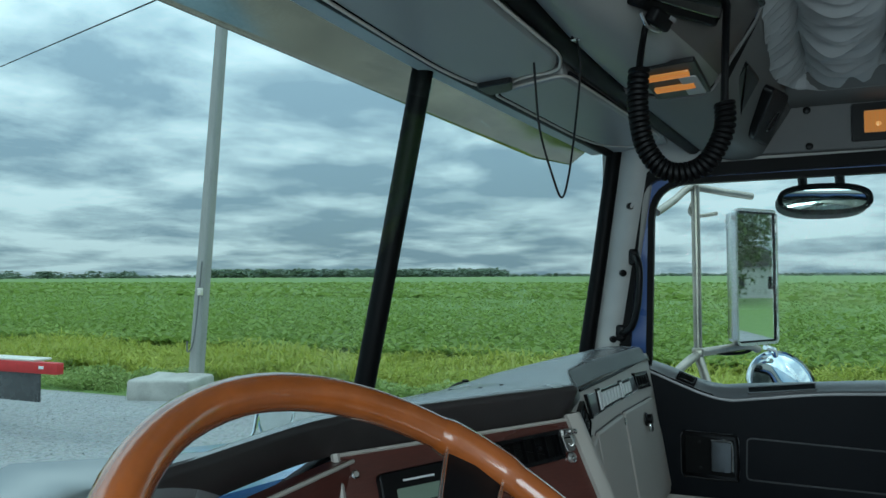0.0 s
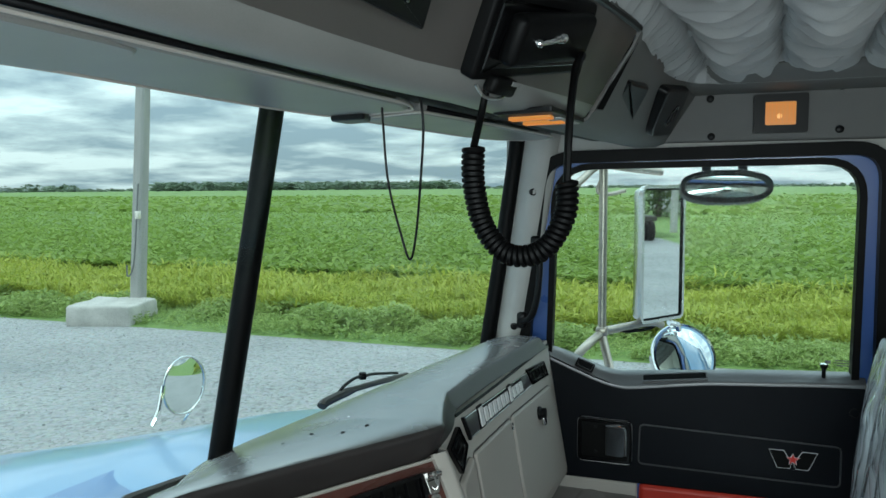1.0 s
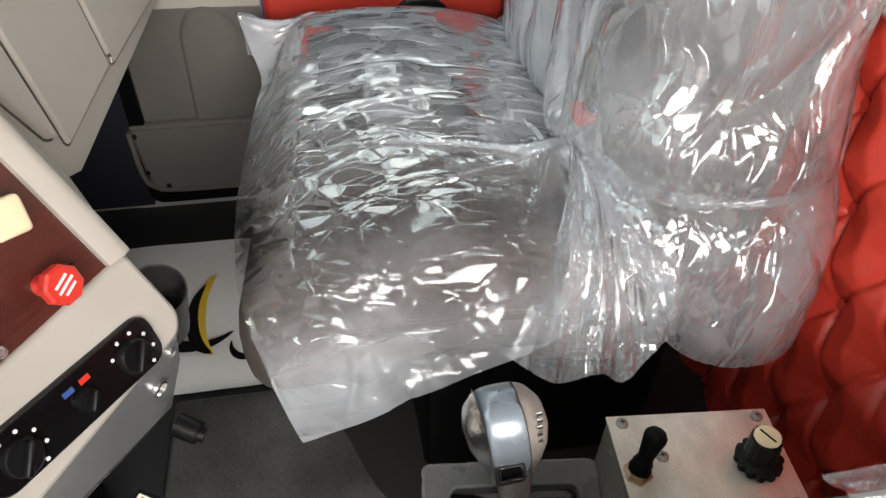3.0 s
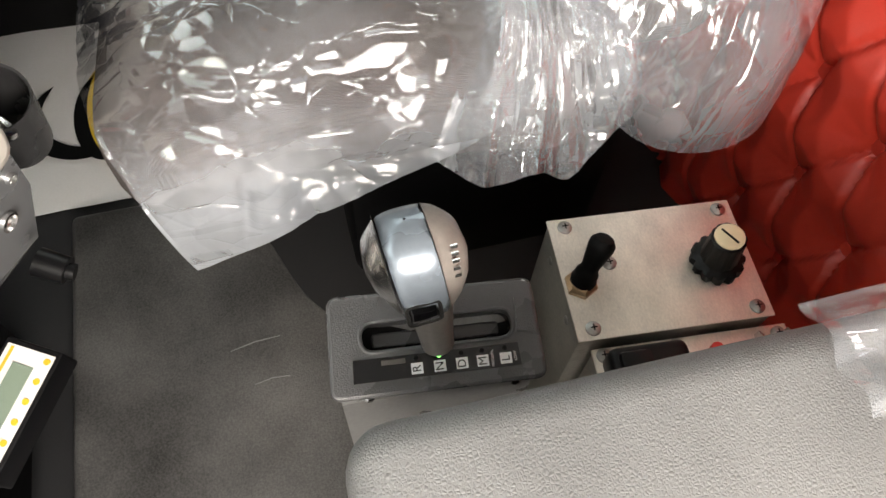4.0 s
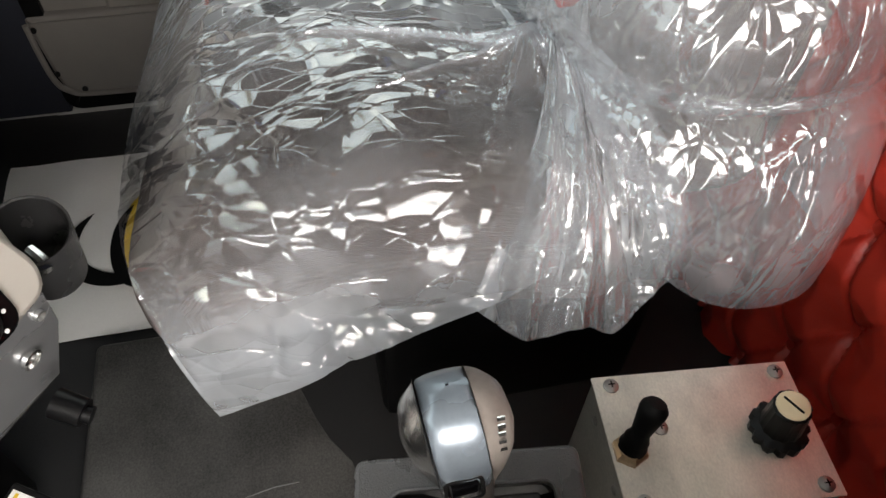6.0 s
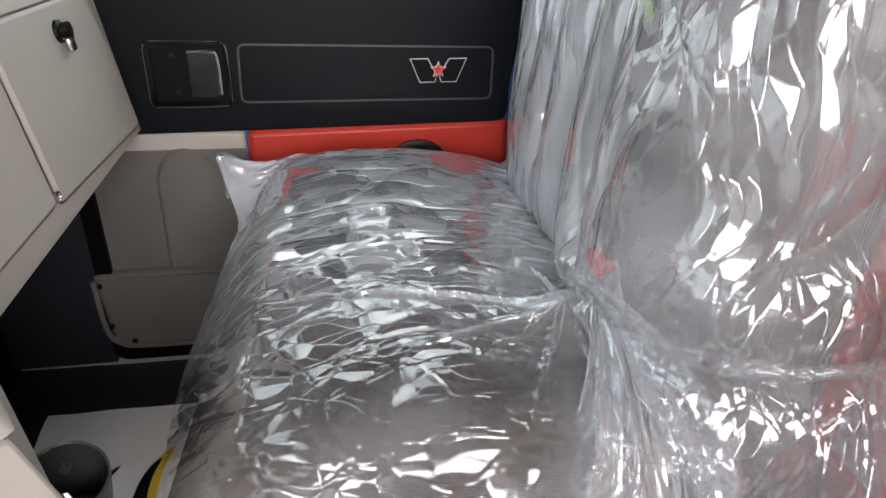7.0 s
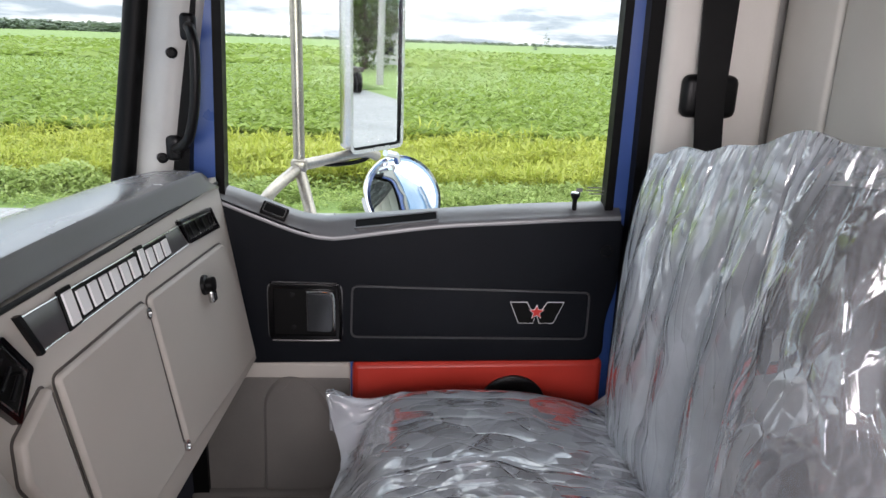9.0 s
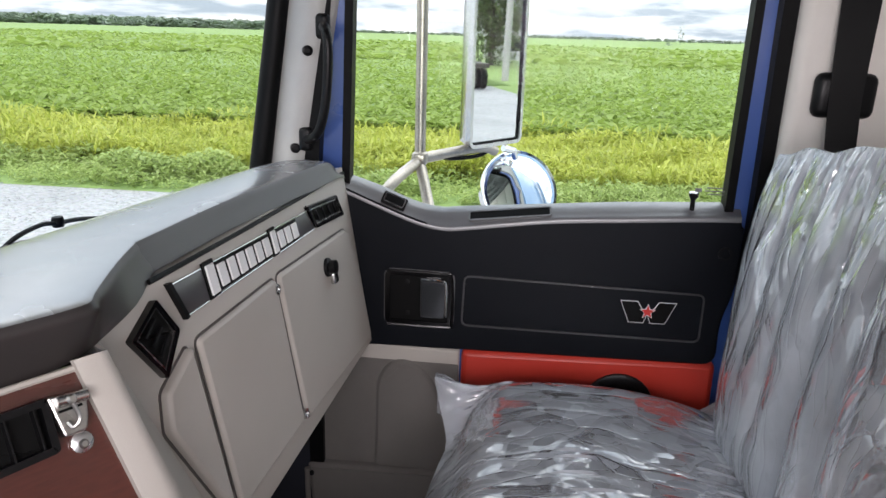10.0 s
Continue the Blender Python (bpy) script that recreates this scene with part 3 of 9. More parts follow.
box(bm, (1.1, -0.725, 2.22), (2.0, 0.07, 1.68), 0.004)
solid("wall_south", bm, M_LINER, "grey rear wall of the cab", "wall", "structure")
rear = thing("rear_panel", (1.1, -0.67, 2.2), "pale grey padded rear wall panel with upright seams", "wall panel", kind="structure")
for x0, x1 in ((1.864, 2.03), (1.5, 1.858), (1.06, 1.494), (0.62, 1.054), (0.16, 0.614)):
    bm = B()
    box(bm, ((x0 + x1) / 2, -0.668, 2.58), (x1 - x0, 0.05, 0.9), 0.012, 3)
    part("pad", bm, M_LINER, rear)

NX, NZ = 230, 180
rows = []
for j in range(NZ + 1):
    z = 1.40 + 0.78 * j / NZ
    row = []
    for i in range(NX + 1):
        x = 0.55 + 1.1 * i / NX
        # button grid, staggered
        a = (x - 1.094) / 0.112
        b = (z - 1.715) / 0.119
        best, edge, bang, bx, bz = 9.0, 9.0, 0.0, 0, 0
        for jb in (math.floor(b), math.floor(b) + 1):
            sh = 0.5 * (jb % 2)
            for ia in (math.floor(a - sh), math.floor(a - sh) + 1):
                dx, dz = (a - sh - ia) * 0.112, (b - jb) * 0.119
                if math.hypot(dx, dz) < best:
                    best, bang, bx, bz = math.hypot(dx, dz), math.atan2(dz, dx) * 1.0, ia, jb
        # folds run along the diagonals between the buttons
        u1, u2 = a - b / 2, a + b / 2
        e1, e2 = abs(u1 - round(u1)), abs(u2 - round(u2))
        edge = min(e1, e2) * 0.1
        puff = 0.034 * min(1, best / 0.058) ** 0.6
        puff -= 0.012 * math.exp(-(edge / 0.0035) ** 2) * min(1, 1.25 - best / 0.09)
        wr = noise.noise((math.cos(bang) * 2.2 + 5 * bx, math.sin(bang) * 2.2 + 5 * bz, 3.0))
        puff += 0.006 * wr * math.exp(-best / 0.03) * min(1, best / 0.012)
        puff += 0.0015 * noise.noise((x * 14, z * 14, 1.0))
        row.append((x, -0.642 + puff, z))
    rows.append(row)
bm = B()
sheet(bm, rows)
tuft = thing("tufted_panel", (1.1, -0.64, 1.4), "red diamond-tufted vinyl panel with covered buttons", "wall panel", kind="structure")
part("padding", thick(bm, 0.004), M_RED, tuft, angle=80)
for jb in range(-2, 4):
    for ia in range(-4, 6):
        x, z = 1.094 + 0.112 * (ia + 0.5 * (jb % 2)), 1.715 + 0.119 * jb
        if 0.6 < x < 1.6:
            bm = B()
            lathe(bm, [(0.011, -0.004), (0.0115, 0.002), (0.009, 0.006), (0, 0.0075)], 12, Matrix.Translation((x, -0.640, z)) @ pose(0, 0, 0, -90, 0, 0))
            part("button", bm, M_RED, tuft)

# ---- windscreen ----
def wbase(x):
    return V((x, 0.752 - 0.21 * abs(x - 1.12), 2.245))


def wtop(x):
    return V((1.09 + (x - 1.12) * 0.965, 0.564 - (0.107 * (x - 1.12) if x > 1.12 else 0.05 * (1.12 - x) * -1), 2.85))


wind = thing("window_1", (1.1, 0.7, 2.25), "two-piece raked windscreen with black rubber gaskets", "windscreen", kind="structure")
for x0, x1 in ((1.12, 2.085), (0.155, 1.12)):
    bm = B()
    sheet(bm, [[wbase(x0 + (x1 - x0) * i / 6).lerp(wtop(x0 + (x1 - x0) * i / 6), j / 3) for i in range(7)] for j in range(4)])
    pane = part("pane", thick(bm, 0.005), M_GLASS, wind, "clear windscreen glass")
    pane.visible_shadow = False
bm = B()
tube(bm, [(1.118, 0.730, 2.23), (1.118, 0.662, 2.55), (1.118, 0.596, 2.87)], 0.0185, 14)
part("centre_post", bm, M_RUBBER, wind, "black rubber-clad centre post")
for x, s in ((2.085, 1), (0.155, -1)):
    bm = B()
    xg = 1.1 + 0.95 * s
    tube(bm, [(xg, 0.538, 2.22), (xg, 0.486, 2.546), (xg, 0.438, 2.87)], 0.021, 14)
    part("side_gasket", bm, M_RUBBER, wind, "black rubber edge gasket")
bm = B()
tube(bm, [wtop(0.155 + 1.93 * i / 12) + V((0, -0.008, 0)) for i in range(13)], 0.013, 10)
part("top_gasket", bm, M_RUBBER, wind)
bm = B()
tube(bm, [wbase(0.155 + 1.93 * i / 12) + V((0, 0.0, -0.02)) for i in range(13)], 0.012, 10)
part("bottom_gasket", bm, M_RUBBER, wind)

# passenger-side pillar with screws
rows = []
for j in range(9):
    t = j / 8
    a = V((2.052, 0.514, 2.2)).lerp(V((2.05, 0.423, 2.86)), t)
    b = V((2.044, 0.443, 2.2)).lerp(V((2.042, 0.333, 2.86)), t)
    mid = (a + b) / 2 + V((-0.02, -0.008, 0))
    rows.append([a + V((0.03, 0.02, 0)), a, a.lerp(mid, 0.6), mid, mid.lerp(b, 0.5), b, b + V((0.03, -0.005, 0))])
bm = B()
sheet(bm, rows)
pil = solid("pillar_trim", thick(bm, 0.003), M_GREY, "pale grey windscreen pillar trim with black screws", "pillar trim", "structure", angle=60)
for p in ((2.026, 0.447, 2.340), (2.025, 0.4185, 2.519), (2.026, 0.3965, 2.70)):
    bm = B()
    lathe(bm, [(0.0095, -0.006), (0.0095, 0.003), (0.0065, 0.004), (0.005, 0.001), (0, 0.001)], 16, Matrix.Translation(p) @ look((0, 0, 0), (0.9, 0.45, 0)) )
    part("screw", bm, M_BLACK, pil, "recessed black screw")
bm = B()
for x in (0.13,):
    box(bm, (x, 0.46, 2.5), (0.05, 0.12, 0.75), 0.02)
solid("pillar_trim_left", bm, M_GREY, "pale grey windscreen pillar trim on the driver side", "pillar trim", "structure")

# firewall under the dash and cowl ahead of it
bm = B()
box(bm, (1.1, 0.66, 1.72), (1.96, 0.04, 0.9), 0.005)
solid("wall_north", bm, M_RUBBER, "black lower bulkhead behind the dashboard", "wall", "structure")

# ---- passenger door ----
door = thing("door_1", (2.06, 0.0, 1.45), "passenger door with charcoal vinyl upper trim, red panel and blue frame", "door", kind="structure")
bm = B()
ring_slab(bm, offset(WIN, 0.012), offset(WIN, 0.062), SIDE, 2.064, 2.105)
part("window_frame", bm, M_BLUE, door, "blue painted window frame", angle=30)
bm = B()
ring_slab(bm, offset(WIN, 0.0), offset(WIN, 0.016), SIDE, 2.058, 2.09)
part("glazing_seal", bm, M_RUBBER, door, "black rubber glazing seal", angle=60)
bm = B()
slab(bm, offset(WIN, 0.004), SIDE, 2.072, 2.077)
gp = part("pane", bm, M_GLASS, door, "clear door glass")
gp.visible_shadow = False
bm = B()
box(bm, (2.09, -0.02, 1.81), (0.05, 0.86, 0.76), 0.006)
part("door_skin", bm, M_BLUE, door, "blue painted door shell")
FACE = Matrix(((0, 0, -1, 2.0), (1, 0, 0, 0), (0, 1, 0, 0), (0, 0, 0, 1)))  # (y, z, depth towards the cab from x = 2.0)
LEDGE_F = [(0.388, 2.277), (0.298, 2.24), (0.216, 2.209), (0.164, 2.199), (0.121, 2.202), (-0.038, 2.224), (-0.178, 2.234), (-0.319, 2.243), (-0.394, 2.246)]
LEDGE_B = [(0.388, 2.290), (0.30, 2.263), (0.226, 2.234), (0.172, 2.224), (0.123, 2.228), (-0.039, 2.241), (-0.18, 2.252), (-0.322, 2.259), (-0.394, 2.262)]
LF = smoothline([V((a, c, 0)) for a, c in LEDGE_F], 4)
LB = smoothline([V((a, c, 0)) for a, c in LEDGE_B], 4)
up = [(0.412, 2.288)] + [(q.x, q.y - 0.004) for q in LF] + rounded([(-0.402, 2.226), (-0.402, 2.1), (-0.383, 2.03), (-0.387, 1.942), (0.412, 1.934), (0.412, 2.1)], [0.004, 0.03, 0.03, 0.03, 0.014, 0.012], 4)
bm = B()
sheet(bm, [[(2.0455, f.x, f.y - 0.011), (2.0452, f.x, f.y - 0.006), (2.047, f.x, f.y - 0.0015), (2.052, f.x, f.y + 0.001), (2.058, f.x + (b.x - f.x) * 0.3, f.y + (b.y - f.y) * 0.4), (2.066, f.x + (b.x - f.x) * 0.7, f.y + (b.y - f.y) * 0.75), (2.073, b.x, b.y), (2.09, b.x, b.y + 0.002)] for f, b in zip(LF, LB)])
part("ledge", thick(bm, 0.002), M_SILLSHEEN, door, "charcoal window ledge, lightened for the sky's sheen", angle=60)
bm = B()
slab(bm, up, FACE, -0.07, -0.046, 0.004)
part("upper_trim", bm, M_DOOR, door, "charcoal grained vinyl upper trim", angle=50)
bm = B()
ins = rounded([(0.117, 2.098), (-0.347, 2.088), (-0.347, 1.99), (0.12, 1.993)], 0.013, 4)
ring_slab(bm, offset(ins, -0.0018), offset(ins, 0.0018), FACE, -0.05, -0.0432)
part("inset_panel", bm, M_BEADLIGHT, door, "pressed outline on the trim, lightened for its highlight")
bm = B()
slab(bm, rounded([(0.118, 1.938), (-0.388, 1.946), (-0.39, 1.60), (0.118, 1.60)], 0.016, 4), FACE, -0.08, -0.042, 0.012)
part("red_panel", bm, M_RED, door, "red padded vinyl lower panel", angle=60)
bm = B()
lathe(bm, [(0.07, 0), (0.07, 0.006), (0.06, 0.011), (0.045, 0.008), (0.02, 0.012), (0, 0.012)], 28, Matrix.Translation((2.042, -0.205, 1.842)) @ pose(0, 0, 0, 0, -90, 0))
part("speaker_grille", bm, M_BLACK, door, "round black speaker grille")
bm = B()
slab(bm, rounded([(0.44, 1.938), (0.122, 1.934), (0.122, 1.49), (0.44, 1.49)], 0.008, 3), FACE, -0.08, -0.050, 0.006)
part("lower_trim", bm, M_BEIGE, door, "warm grey lower door trim", angle=50)
bm = B()
slab(bm, rounded([(0.439, 1.905), (0.123, 1.902), (0.123, 1.492), (0.439, 1.492)], 0.006, 3), FACE, -0.06, -0.048, 0.003)
part("kick_panel", bm, M_KICK, door, "darker taupe kick panel, its tone set for the footwell shade", angle=50)
bm = B()
arch = rounded([(0.30, 1.5), (0.295, 1.86), (0.265, 1.905), (0.215, 1.905), (0.17, 1.86), (0.13, 1.72), (0.125, 1.5)], [0.0, 0.03, 0.03, 0.03, 0.05, 0.03, 0], 4)
slab(bm, arch, FACE, -0.056, -0.041, 0.008)
part("arched_pad", bm, M_KICK, door, "raised arched pad", angle=60)
bm = B()
slab(bm, rounded([(0.445, 1.652), (0.02, 1.655), (0.02, 1.47), (0.43, 1.47)], [0.012, 0.01, 0.02, 0.05], 5), FACE, -0.07, -0.028, 0.01)
part("map_pocket", bm, M_KICK, door, "stitched map pocket", angle=50)
bm = B()
tube(bm, smoothline([(2.026, 0.443, 1.64), (2.026, 0.44, 1.53), (2.026, 0.42, 1.49), (2.026, 0.36, 1.478), (2.026, 0.1, 1.478)], 5), 0.006, 8)
part("pocket_piping", bm, M_KICK, door, "rolled edge of the pocket")
for y, z in ((0.434, 1.628), (0.39, 1.49), (0.428, 1.53)):
    bm = B()
    lathe(bm, [(0.006, 0), (0.006, 0.003), (0, 0.004)], 10, Matrix.Translation((2.028, y, z)) @ pose(0, 0, 0, 0, -90, 0))
    part("pocket_screw", bm, M_BLACK, door)
# handle recess and lever
bm = B()
rec = rounded([(0.276, 2.104), (0.138, 2.101), (0.138, 1.986), (0.276, 1.988)], 0.016, 5)
ring_slab(bm, offset(rec, -0.010), rec, FACE, -0.06, -0.038)
hb = part("handle_bezel", bm, M_GLOSSBLACK, door, "black handle surround")
bm = B()
slab(bm, offset(rec, -0.006), FACE, -0.07, -0.0458)
part("recess_floor", bm, M_INKBLACK, hb, "dark handle recess")
# lighter tube draws the highlight along the black surround
bm = B()
rim = offset(rec, 0.0005)
tube(bm, [FACE @ V((p.x, p.y, -0.0445)) for p in rim] + [FACE @ V((rim[0].x, rim[0].y, -0.0445))], 0.0022, 6)
part("surround_rim", bm, M_SILLSHEEN, hb, "outer rim, lightened to draw its highlight")
bm = B()
slab(bm, rounded([(0.205, 2.088), (0.152, 2.087), (0.152, 2.004), (0.205, 2.006)], [0.004, 0.012, 0.012, 0.004], 4), FACE, -0.05, -0.034, 0.004)
part("lever", bm, M_SMOKE, hb, "dark polished release lever", angle=50)
bm = B()
tube(bm, smoothline([(2.0345, 0.203, 2.0885), (2.0335, 0.165, 2.088), (2.0335, 0.1525, 2.078), (2.0335, 0.1515, 2.012)], 4), 0.0024, 6)
part("lever_edge", bm, M_CHROME, hb, "bright edge of the lever")
bm = B()
tube(bm, smoothline([(2.0375, 0.272, 2.1035), (2.0375, 0.16, 2.1015), (2.0375, 0.142, 2.093), (2.0375, 0.1395, 2.0), (2.0375, 0.155, 1.9885), (2.0375, 0.27, 1.989)], 4), 0.003, 8)
part("recess_edge", bm, M_GLOSSBLACK, hb)
for yy, zz in ((0.232, 2.078), (0.23, 2.012)):
    bm = B()
    lathe(bm, [(0.005, 0), (0.005, 0.002), (0, 0.003)], 10, Matrix.Translation((2.047, yy, zz)) @ pose(0, 0, 0, 0, -90, 0))
    part("recess_screw", bm, M_BLACK, hb)
# emblem: two slanted black shapes outlined in white with a red star
EMB = Matrix(((0, 0, -1, 2.0435), (-1, 0, 0, -0.243), (0, 1, 0, 2.047), (0, 0, 0, 1)))
for s in (1, -1):
    shape = [(-0.054 * s, 0.022), (-0.02 * s, 0.022), (-0.008 * s, 0.002), (0.0, 0.014), (0.0, -0.004), (-0.006 * s, -0.023), (-0.035 * s, -0.023)]
    sh2 = [(-0.0524 * s, 0.0208), (-0.0207 * s, 0.0208), (-0.0083 * s, 0.0002), (-0.0008 * s, 0.0122), (-0.0008 * s, -0.0042), (-0.0067 * s, -0.0219), (-0.0344 * s, -0.0219)]
    bm = B()
    slab(bm, shape, EMB, 0, 0.0012)
    part("emblem_outline", bm, M_INK, door, "white outline of the door emblem", smooth=False)
    bm = B()
    slab(bm, sh2, EMB, 0.0008, 0.0016)
    part("emblem_wing", bm, M_INKBLACK, door, "black wing of the door emblem", smooth=False)
for r, mt, h0, h1, nm in ((0.0165, M_INK, 0.001, 0.0021, "star_outline"), (0.0142, M_KNOBRED, 0.0015, 0.0026, "star")):
    bm = B()
    slab(bm, [(r * (1 if i % 2 == 0 else 0.42) * math.sin(i * math.pi / 5), r * (1 if i % 2 == 0 else 0.42) * math.cos(i * math.pi / 5)) for i in range(10)], EMB @ Matrix.Translation((0.0, 0.001, 0)), h0, h1)
    part(nm, bm, mt, door, "small red star" if nm == "star" else "", smooth=False)
# screw, window switch, ledge vent, lock pin
bm = B()
lathe(bm, [(0.013, -0.004), (0.013, 0.002), (0.009, 0.0022), (0.008, -0.002), (0, -0.002)], 16, Matrix.Translation((2.047, -0.373, 2.173)) @ pose(0, 0, 0, 0, -90, 0))
lathe(bm, [(0.006, -0.003), (0.006, 0.0), (0, 0.001)], 12, Matrix.Translation((2.047, -0.373, 2.173)) @ pose(0, 0, 0, 0, -90, 0))
part("trim_screw", bm, M_BLACK, door)
LEDGE = axes((0, -1, 0.12), (0.016, 0, 0.013), (2.061, 0.04, 2.2235))
bm = B()
o = rounded([(-0.075, -0.0115), (0.085, -0.0115), (0.085, 0.0115), (-0.075, 0.0115)], 0.006, 3)
ring_slab(bm, offset(o, -0.003), o, LEDGE, -0.004, 0.0046)
lv = part("demist_vent", bm, M_SILLSHEEN, door, "black demister vent in the door ledge")
bm = B()
box(bm, (0.005, 0, 0.0022), (0.153, 0.018, 0.003), m=LEDGE)
part("vent_slot", bm, M_INKBLACK, lv)
SW = axes((0, -1, -0.38), (0.016, 0, 0.02), (2.060, 0.262, 2.238))
bm = B()
box(bm, (0, 0, 0.002), (0.05, 0.026, 0.010), 0.003, m=SW)
ws = part("window_switch", bm, M_BLACK, door, "black window switch with bright rim")
bm = B()
o = rounded([(-0.021, -0.01), (0.021, -0.01), (0.021, 0.01), (-0.021, 0.01)], 0.004, 3)
ring_slab(bm, offset(o, -0.002), o, SW, 0.005, 0.008)
part("switch_rim", bm, M_CHROME, ws)
bm = B()
lathe(bm, [(0.0045, 0), (0.0045, 0.02), (0.009, 0.028), (0.0085, 0.034), (0, 0.037)], 14, Matrix.Translation((2.064, -0.306, 2.25)))
part("lock_pin", bm, M_BLACK, door, "black door lock pin")
bm = B()
lathe(bm, [(0.0035, 0.0365), (0.0085, 0.0352), (0.0095, 0.033)], 14, Matrix.Translation((2.064, -0.306, 2.25)))
part("pin_cap", bm, M_CHROME, door)

# small wide-angle mirror hung at the top of the door glass (outside)
im = thing("blind_spot_mirror", (2.17, -0.04, 2.72), "small oval blind spot mirror under the door header", "mirror")
IM = axes((0.12, -0.99, 0.0), (0.2, 0, 0.98), (2.17, -0.08, 2.709))
def oval(a, b, p=2.6, n=40):
    return [V((a * math.copysign(abs(math.cos(2 * math.pi * i / n)) ** (2 / p), math.cos(2 * math.pi * i / n)), b * math.copysign(abs(math.sin(2 * math.pi * i / n)) ** (2 / p), math.sin(2 * math.pi * i / n)))) for i in range(n)]
bm = B()
slab(bm, oval(0.112, 0.042), IM, -0.035, 0.006, 0.006)
part("housing", bm, M_BLACK, im, "black oval housing")
bm = B()
sheet(bm, [[IM @ V((p.x * rr, p.y * rr, 0.007 + 0.014 * (1 - rr * rr))) for p in oval(0.103, 0.034)] for rr in (0.01, 0.25, 0.5, 0.75, 1.0)], closed=True)
part("mirror_face", bm, M_MIRROR, im)
bm = B()
ring_slab(bm, oval(0.102, 0.032), oval(0.113, 0.043), IM, 0.0, 0.013)
part("rim", bm, M_RUBBER, im, "thick dark rim")
for s in (-0.045, 0.045):
    bm = B()
    tube(bm, [IM @ V((s, 0.035, -0.012)), IM @ V((s, 0.075, -0.014))], 0.012, 10)
    part("stem", bm, M_BLACK, im)

# grab handle on the pillar
gh = thing("grab_handle", (2.0, 0.4, 2.36), "black pillar grab handle", "handle")
bm = B()
tube(bm, smoothline([(2.035, 0.392, 2.562), (1.992, 0.376, 2.557), (1.982, 0.369, 2.52), (1.986, 0.375, 2.44), (1.994, 0.389, 2.385), (2.008, 0.408, 2.363), (2.04, 0.432, 2.355)], 6), 0.0088, 12)
part("grip", bm, M_BLACK, gh)
for p in ((2.03, 0.39, 2.562), (2.034, 0.428, 2.357)):
    bm = B()
    box(bm, p, (0.022, 0.026, 0.045), 0.008, 3)
    part("foot", bm, M_BLACK, gh)

# small printed marks in the corner of the door glass
gm = thing("glass_marking", (2.07, -0.33, 2.28), "tiny dark printed marks in the corner of the door glass", "marking")
for k, (y, z, w, h) in enumerate(((-0.315, 2.288, 0.012, 0.007), (-0.345, 2.293, 0.030, 0.002), (-0.345, 2.287, 0.036, 0.002), (-0.348, 2.281, 0.028, 0.002))):
    bm = B()
    box(bm, (2.071, y, z), (0.0008, w, h))
    part("print_bar", bm, M_SLATE, gm, smooth=False)

# B pillar side panel, belt
bm = B()
box(bm, (2.035, -0.53, 2.22), (0.05, 0.2, 1.6), 0.02, 4)
solid("trim_pillar", bm, M_LINER, "pale grey trim behind the passenger door", "trim", "structure")
belt = thing("seat_belt", (1.99, -0.5, 2.3), "dark grey lap and shoulder belt on the pillar", "seat belt")
bm = B()
prism(bm, [(2.004, -0.478, 2.74), (2.0, -0.545, 2.74), (1.985, -0.535, 2.47), (1.96, -0.54, 2.25), (1.955, -0.492, 2.25), (1.985, -0.482, 2.47)], (-0.0025, 0, 0))
part("strap", bm, M_BLACK, belt, "dark woven webbing")
bm = B()
box(bm, (2.0, -0.512, 2.475), (0.03, 0.10, 0.075), 0.014, 3)
part("guide", bm, M_BLACK, belt, "black belt guide")
bm = B()
box(bm, (2.004, -0.51, 2.755), (0.03, 0.085, 0.07), 0.014, 3)
part("top_anchor", bm, M_BLACK, belt)

# dark navy sheet added over the pale footwell wall
bm = B()
box(bm, (2.045, 0.56, 1.68), (0.02, 0.25, 0.5), 0.004)
solid("dark_wall_sheet", bm, mat("dark_navy_sheet", (0.01, 0.012, 0.02), 0.9, fine=400, bump=0.5), "dark navy sheet added over the footwell side wall", "wall lining", "structure")

# ---- dashboard ----
dash = thing("dashboard", (1.1, 0.5, 1.95), "charcoal padded dashboard with burgundy wood and warm grey facings", "dashboard")
ST = [(0.14, 0.625, 2.278, 2.335), (0.6, 0.622, 2.278, 2.335), (0.80, 0.617, 2.278, 2.335), (0.86, 0.605, 2.278, 2.335), (0.90, 0.590, 2.278, 2.335), (1.0, 0.525, 2.278, 2.335), (1.1, 0.459, 2.278, 2.335), (1.2, 0.393, 2.278, 2.335), (1.225, 0.3785, 2.279, 2.335), (1.24, 0.374, 2.282, 2.335), (1.262, 0.382, 2.287, 2.336), (1.326, 0.402, 2.296, 2.337), (1.395, 0.420, 2.303, 2.337), (1.42, 0.421, 2.303, 2.337), (1.6, 0.408, 2.302, 2.336), (1.75, 0.388, 2.30, 2.335), (1.93, 0.367, 2.298, 2.331), (1.99, 0.364, 2.294, 2.322), (2.03, 0.365, 2.286, 2.300)]


def pad_line(y, zt, f):
    """The pad's top from its front edge to the glass."""
    return [(y + 0.013 + (f.y - 0.012 - y - 0.013) * t, zt + (2.279 - zt) * t + 0.018 * math.sin(math.pi * t)) for t in (0, 0.2, 0.4, 0.6, 0.8, 1.0)]


rows = []
